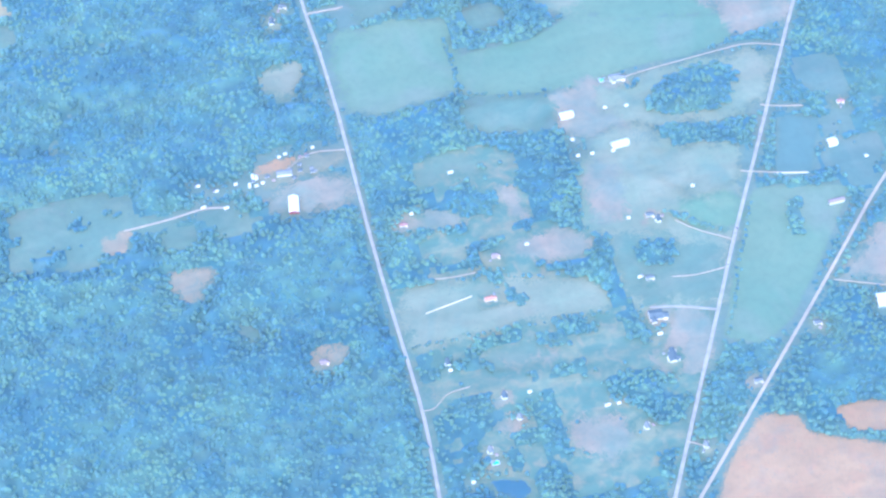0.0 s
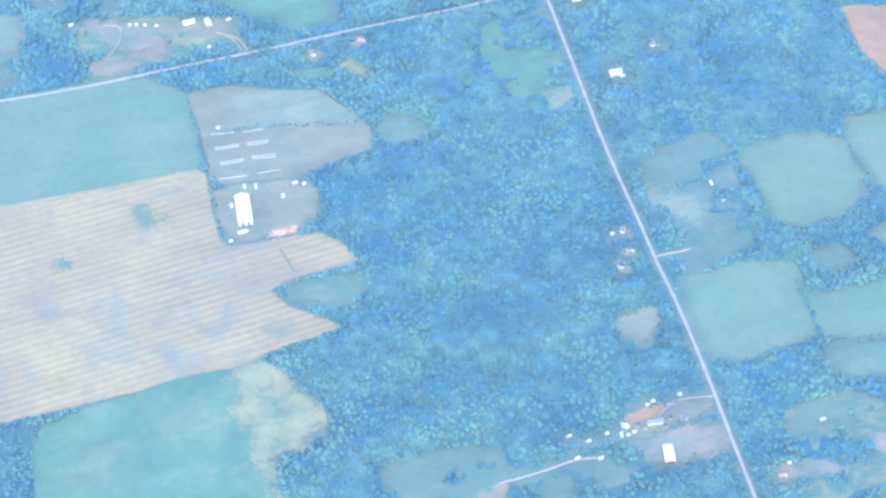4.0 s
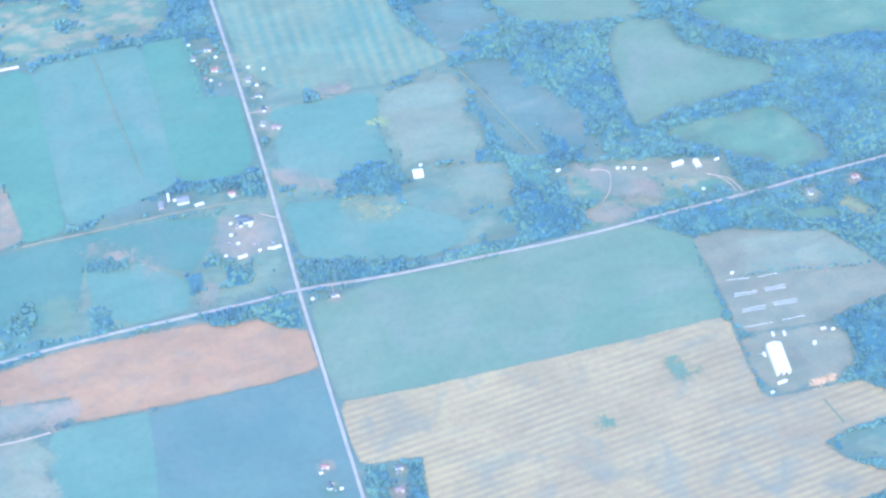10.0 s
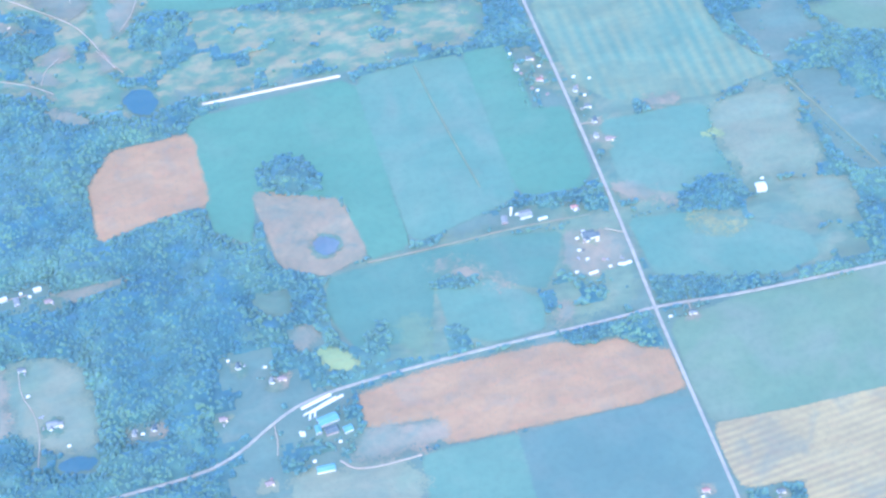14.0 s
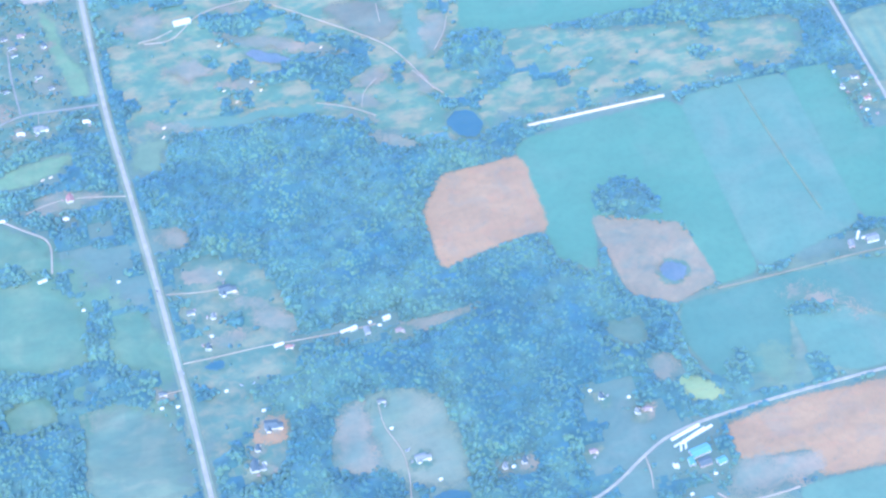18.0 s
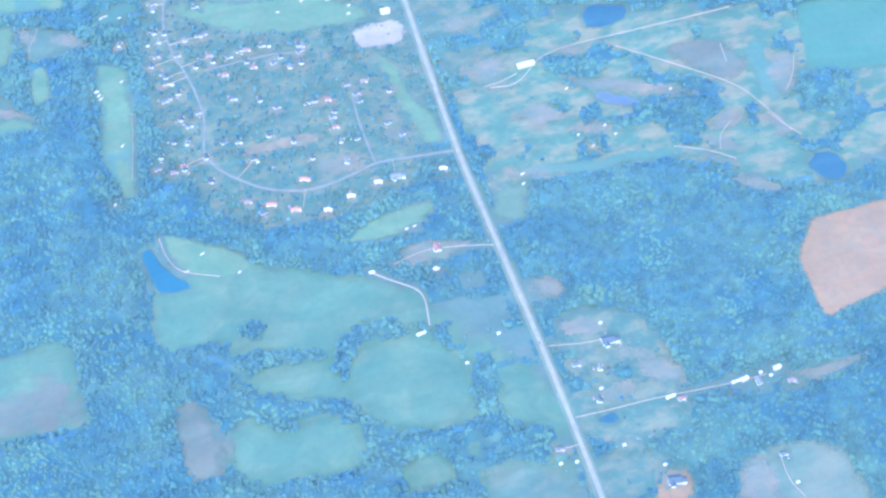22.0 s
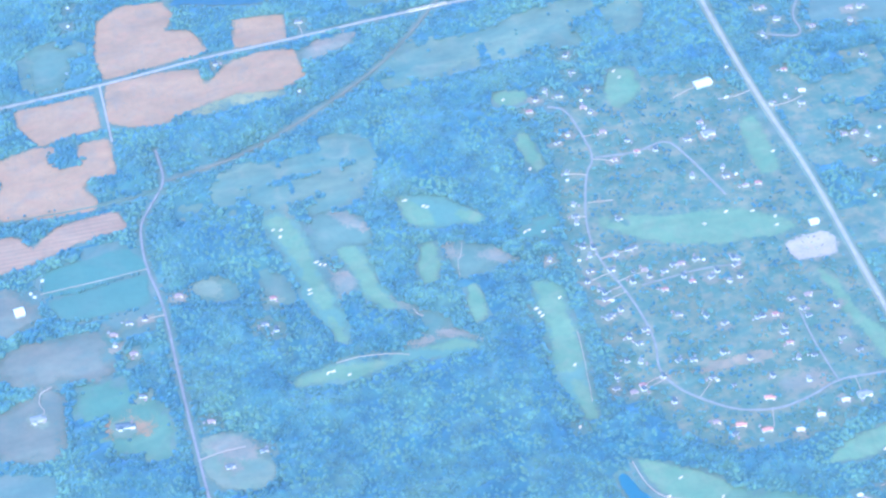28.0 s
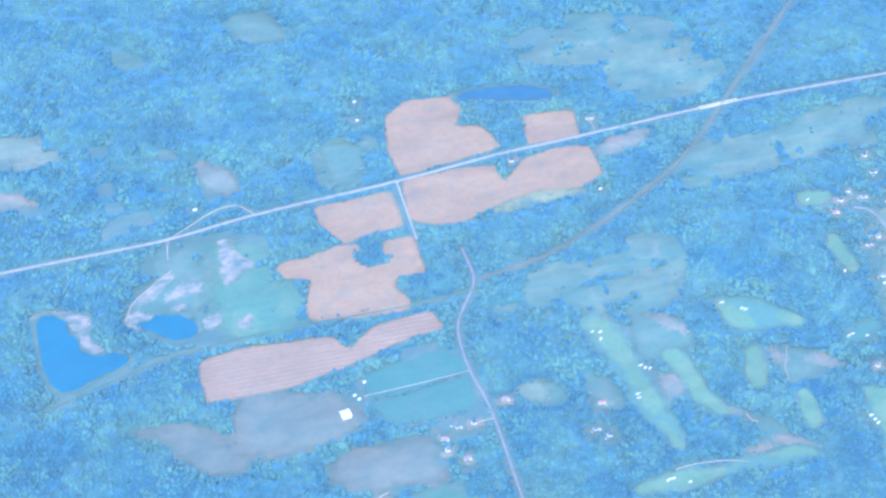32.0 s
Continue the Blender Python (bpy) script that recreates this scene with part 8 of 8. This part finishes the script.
# one tree is a cluster of leaf clumps on a tapered trunk
# a coarse twelve-cornered bud for the small clumps
gold = (1 + math.sqrt(5)) / 2
bud = np.array([p for a in (-1, 1) for b in (-gold, gold) for p in ((0, a, b), (a, b, 0), (b, 0, a))]) / math.hypot(1, gold)
bud_faces = []
for i, j, k in itertools.combinations(range(12), 3):
    if max(np.hypot(*(bud[p] - bud[q])[:2]) ** 2 + (bud[p] - bud[q])[2] ** 2 for p, q in ((i, j), (j, k), (i, k))) < 1.3:
        out = np.dot(np.cross(bud[j] - bud[i], bud[k] - bud[i]), bud[i]) > 0
        bud_faces.append((i, j, k) if out else (i, k, j))
bud_faces = np.array(bud_faces)


def crown_shape(r, clumps, capped=False):
    """A tall crown that narrows upward, with smaller clumps on its shoulders: vertices and faces, about one wide and two high."""
    verts, faces, base = [], [], 0
    for k in range(clumps):
        turn = 2 * math.pi * (k + r.random() * 0.6) / max(1, clumps - 1)
        out = 0.0 if k == 0 else r.uniform(0.5, 0.8)
        high = 1.05 if k == 0 else r.uniform(0.6, 1.25)
        size = r.uniform(0.85, 1.0) if k == 0 else r.uniform(0.45, 0.62)
        v, f = (bud @ np.linalg.qr(r.normal(size=(3, 3)))[0], bud_faces)
        v = v * (size * r.uniform(0.72, 1.22, (len(v), 1)))
        v = v * np.c_[1.0 - 0.28 * v[:, 2], 1.0 - 0.28 * v[:, 2], np.full(len(v), r.uniform(0.85, 1.15) if k == 0 else 0.8)]
        verts.append(v + (out * math.cos(turn), out * math.sin(turn), high))
        # inside a closed wood the undersides are left off
        faces.append(f[v[f].mean(1)[:, 2] > -0.2 * size] + base if capped else f + base)
        base += len(v)
    return np.vstack(verts), np.vstack(faces)


def mesh_of(name, verts, faces, mat):
    mesh = bpy.data.meshes.new(name)
    mesh.vertices.add(len(verts))
    mesh.vertices.foreach_set("co", verts.astype(np.float32).ravel())
    mesh.loops.add(faces.size)
    mesh.loops.foreach_set("vertex_index", faces.astype(np.int32).ravel())
    mesh.polygons.add(len(faces))
    mesh.polygons.foreach_set("loop_start", np.arange(0, faces.size, faces.shape[1], dtype=np.int32))
    mesh.polygons.foreach_set("use_smooth", np.ones(len(faces), bool))
    mesh.update(calc_edges=True)
    mesh.materials.append(mat)
    return mesh


SHAPES = [crown_shape(rng, 3 if k % 3 == 0 else 2, k >= 16) for k in range(40)]
LARGE = [crown_shape(rng, 6) for k in range(6)]
prism = np.array([(math.cos(a) * s, math.sin(a) * s, z) for z, s in ((0, 0.10), (0.9, 0.05)) for a in (0, 2.09, 4.19)])
prism_faces = np.array([(0, 1, 4, 3), (1, 2, 5, 4), (2, 0, 3, 5)])
# the trees that stand singly near houses are things of their own
near = np.array([min((x - sx) ** 2 + (y - sy) ** 2 for sx, sy, _ in SPOTS) if t < 0.99 else 1e9 for x, y, t in zip(px, py, thick)])
single = np.argsort(near)[:280]
models = []
for k in range(6):
    v, f = LARGE[k]
    size = 0.8 + 0.1 * k
    tree = tagged(new("tree"), "single broadleaf tree with a rounded leafy crown", "tree", "trees near houses")
    crown = new("crown", mesh_of("crown", v * (size, size, size * 0.95) + (0, 0, 0.15), f, MATS["leaf"]))
    trunk = new("trunk", mesh_of("trunk", prism * (size, size, size), prism_faces, MATS["bark"]))
    crown.parent = trunk.parent = tree
    models.append(tree)
for k, i in enumerate(single):
    place = pose(px[i], py[i], 0.02, 0, 0, float(rng.uniform(0, 360)))
    if k < 6:
        models[k].matrix_basis = place
    else:
        copy_thing(models[k % 6], place)
rest = np.ones(len(px), bool)
rest[single] = False
px, py = px[rest], py[rest]
# bushes and saplings close the ground, coloured as hazy blue shade between crowns
STEP = 1.75
lattice = {}
for x, y in zip(forest_x, forest_y):
    lattice[int(x // STEP), int(y // STEP)] = True
AROUND = [(a, b) for a in (-1, 0, 1) for b in (-1, 0, 1)]
grown = {(i + a, j + b) for i, j in lattice for a, b in AROUND}
grown = {(i + a, j + b) for i, j in grown for a, b in AROUND}
for _ in range(2):
    grown = {(i, j) for i, j in grown if all((i + a, j + b) in grown for a, b in AROUND)}
lattice = {key: True for key in sorted(grown)}
spots = np.array(list(lattice), float) * STEP + STEP / 2
covered = np.zeros(len(spots), bool)
for outline in AREAS:
    covered |= inside(spots[:, 0], spots[:, 1], outline)
for outline in GROVES:
    covered &= ~inside(spots[:, 0], spots[:, 1], rounded(outline))
lattice = {key: True for key, c in zip(lattice, covered) if not c}
for line, half in LINES:
    d = dense(np.vstack([line, line[::-1]]), 1.5)
    for x, y in d:
        for ox, oy in ((-1.6, -1.6), (-1.6, 1.6), (1.6, -1.6), (1.6, 1.6), (0, 0)) if half > 0 else ((0, 0),):
            lattice.pop((int((x + ox) // STEP), int((y + oy) // STEP)), None)
for x, y, r in SPOTS:
    for i in range(int((x - r - 2.6) // STEP), int((x + r + 2.6) // STEP) + 1):
        for j in range(int((y - r - 3.4) // STEP), int((y + r + 2.2) // STEP) + 1):
            lattice.pop((i, j), None)
# undergrowth grows only where trees stand near
near_trees = {(int(x // STEP) + a, int(y // STEP) + b) for x, y in zip(px, py) for a in range(-2, 3) for b in range(-2, 3) if abs(a) + abs(b) < 3}
lattice = {key: True for key in lattice if key in near_trees}
# how many cells deep each cell lies in the wood, up to three
DEEP, ring = {}, set(lattice)
for k in range(3):
    for key in ring:
        DEEP[key] = k
    ring = {(i, j) for i, j in ring if all((i + a, j + b) in ring for a, b in AROUND)}
for key in ring:
    DEEP[key] = 3
RISE = (0.18, 0.45, 0.74, 1.0)
knots, quads = {}, []


def knot(i, j):
    if (i, j) not in knots:
        full = all((i - a, j - b) in lattice for a in (0, 1) for b in (0, 1))
        rough = noise.noise((i * STEP * 0.05, j * STEP * 0.05, 8.4)) * 2.2 + noise.noise((i * STEP * 0.23, j * STEP * 0.23, 3.3)) * 1.5 + noise.noise((i * 0.9, j * 0.9, 3.0)) * 0.4
        rough += 2.0 * min(0.0, noise.noise((i * STEP * 0.09, j * STEP * 0.09, 12.4)) + 0.2)
        knots[i, j] = len(knots), ((i + 0.3 * noise.noise((i * 1.7, j * 1.7, 5.0))) * STEP, (j + 0.3 * noise.noise((i * 1.7, j * 1.7, 6.0))) * STEP, (2.65 + rough) * RISE[min(DEEP[i - a, j - b] for a in (0, 1) for b in (0, 1))] if full else 0.01)
    return knots[i, j][0]


for i, j in sorted(lattice):
    quads.append([knot(i, j), knot(i + 1, j), knot(i + 1, j + 1), knot(i, j + 1)])
brush = new("understorey", mesh_of("understorey", np.array([k[1] for k in knots.values()]), np.array(quads), MATS["brush"]))
tagged(brush, "dense undergrowth coloured as blue shade between the woodland crowns", "undergrowth", kind="stuff")
cells = np.floor((px + 960) / 260).astype(int)
for cell in np.unique(cells):
    here = np.where(cells == cell)[0]
    # old and young stands differ in height; trees in the open stay lower
    stand = np.array([noise.noise((px[i] * 0.05, py[i] * 0.05, 8.4)) for i in here])
    local = np.array([noise.noise((px[i] * 0.23, py[i] * 0.23, 3.3)) for i in here])
    wide = (0.72 + 0.8 * rng.random(len(here)) ** 1.6) * (1.06 + 0.2 * stand) * 1.1
    rise = np.array([RISE[DEEP.get((int(px[i] // STEP), int(py[i] // STEP)), 0)] for i in here])
    closed = np.array([(int(px[i] // STEP), int(py[i] // STEP)) in lattice for i in here])
    wide *= np.where(closed, 1.0, 0.62)
    tall = np.where(closed, 3.2 + 2.2 * stand + 1.5 * local + 1.0 * rng.random(len(here)) ** 1.3, rng.uniform(1.35, 2.3, len(here)) * wide / 1.1) * np.where(closed, 0.25 + 0.75 * rise, 1.0) / 1.95
    turn = rng.uniform(0, 2 * math.pi, len(here))
    kinds = np.where(closed, rng.integers(16, 40, len(here)), rng.integers(0, 16, len(here)))
    co, fa, base = [], [], 0
    tco, tfa = [], []
    for k, i in enumerate(here):
        v, f = SHAPES[kinds[k]]
        c, s = math.cos(turn[k]) * wide[k], math.sin(turn[k]) * wide[k]
        h = tall[k]
        co.append(np.c_[v[:, 0] * c - v[:, 1] * s + px[i], v[:, 0] * s + v[:, 1] * c + py[i], v[:, 2] * h + 0.15])
        fa.append(f + base)
        base += len(v)
        if not closed[k] or k % 8 == 0:
            tfa.append(prism_faces + 6 * len(tco))
            tco.append(prism * (wide[k], wide[k], h) + (px[i], py[i], 0.0))
    woods = tagged(new("woodland"), "dense broadleaf woodland of rounded blue-green crowns", "woods", kind="stuff")
    crowns = new("crowns", mesh_of("crowns", np.vstack(co), np.vstack(fa), MATS["leaf"]))
    trunks = new("trunks", mesh_of("trunks", np.vstack(tco), np.vstack(tfa), MATS["bark"]))
    for ob in (crowns, trunks):
        ob.parent = woods
        ob["kind"] = "stuff"
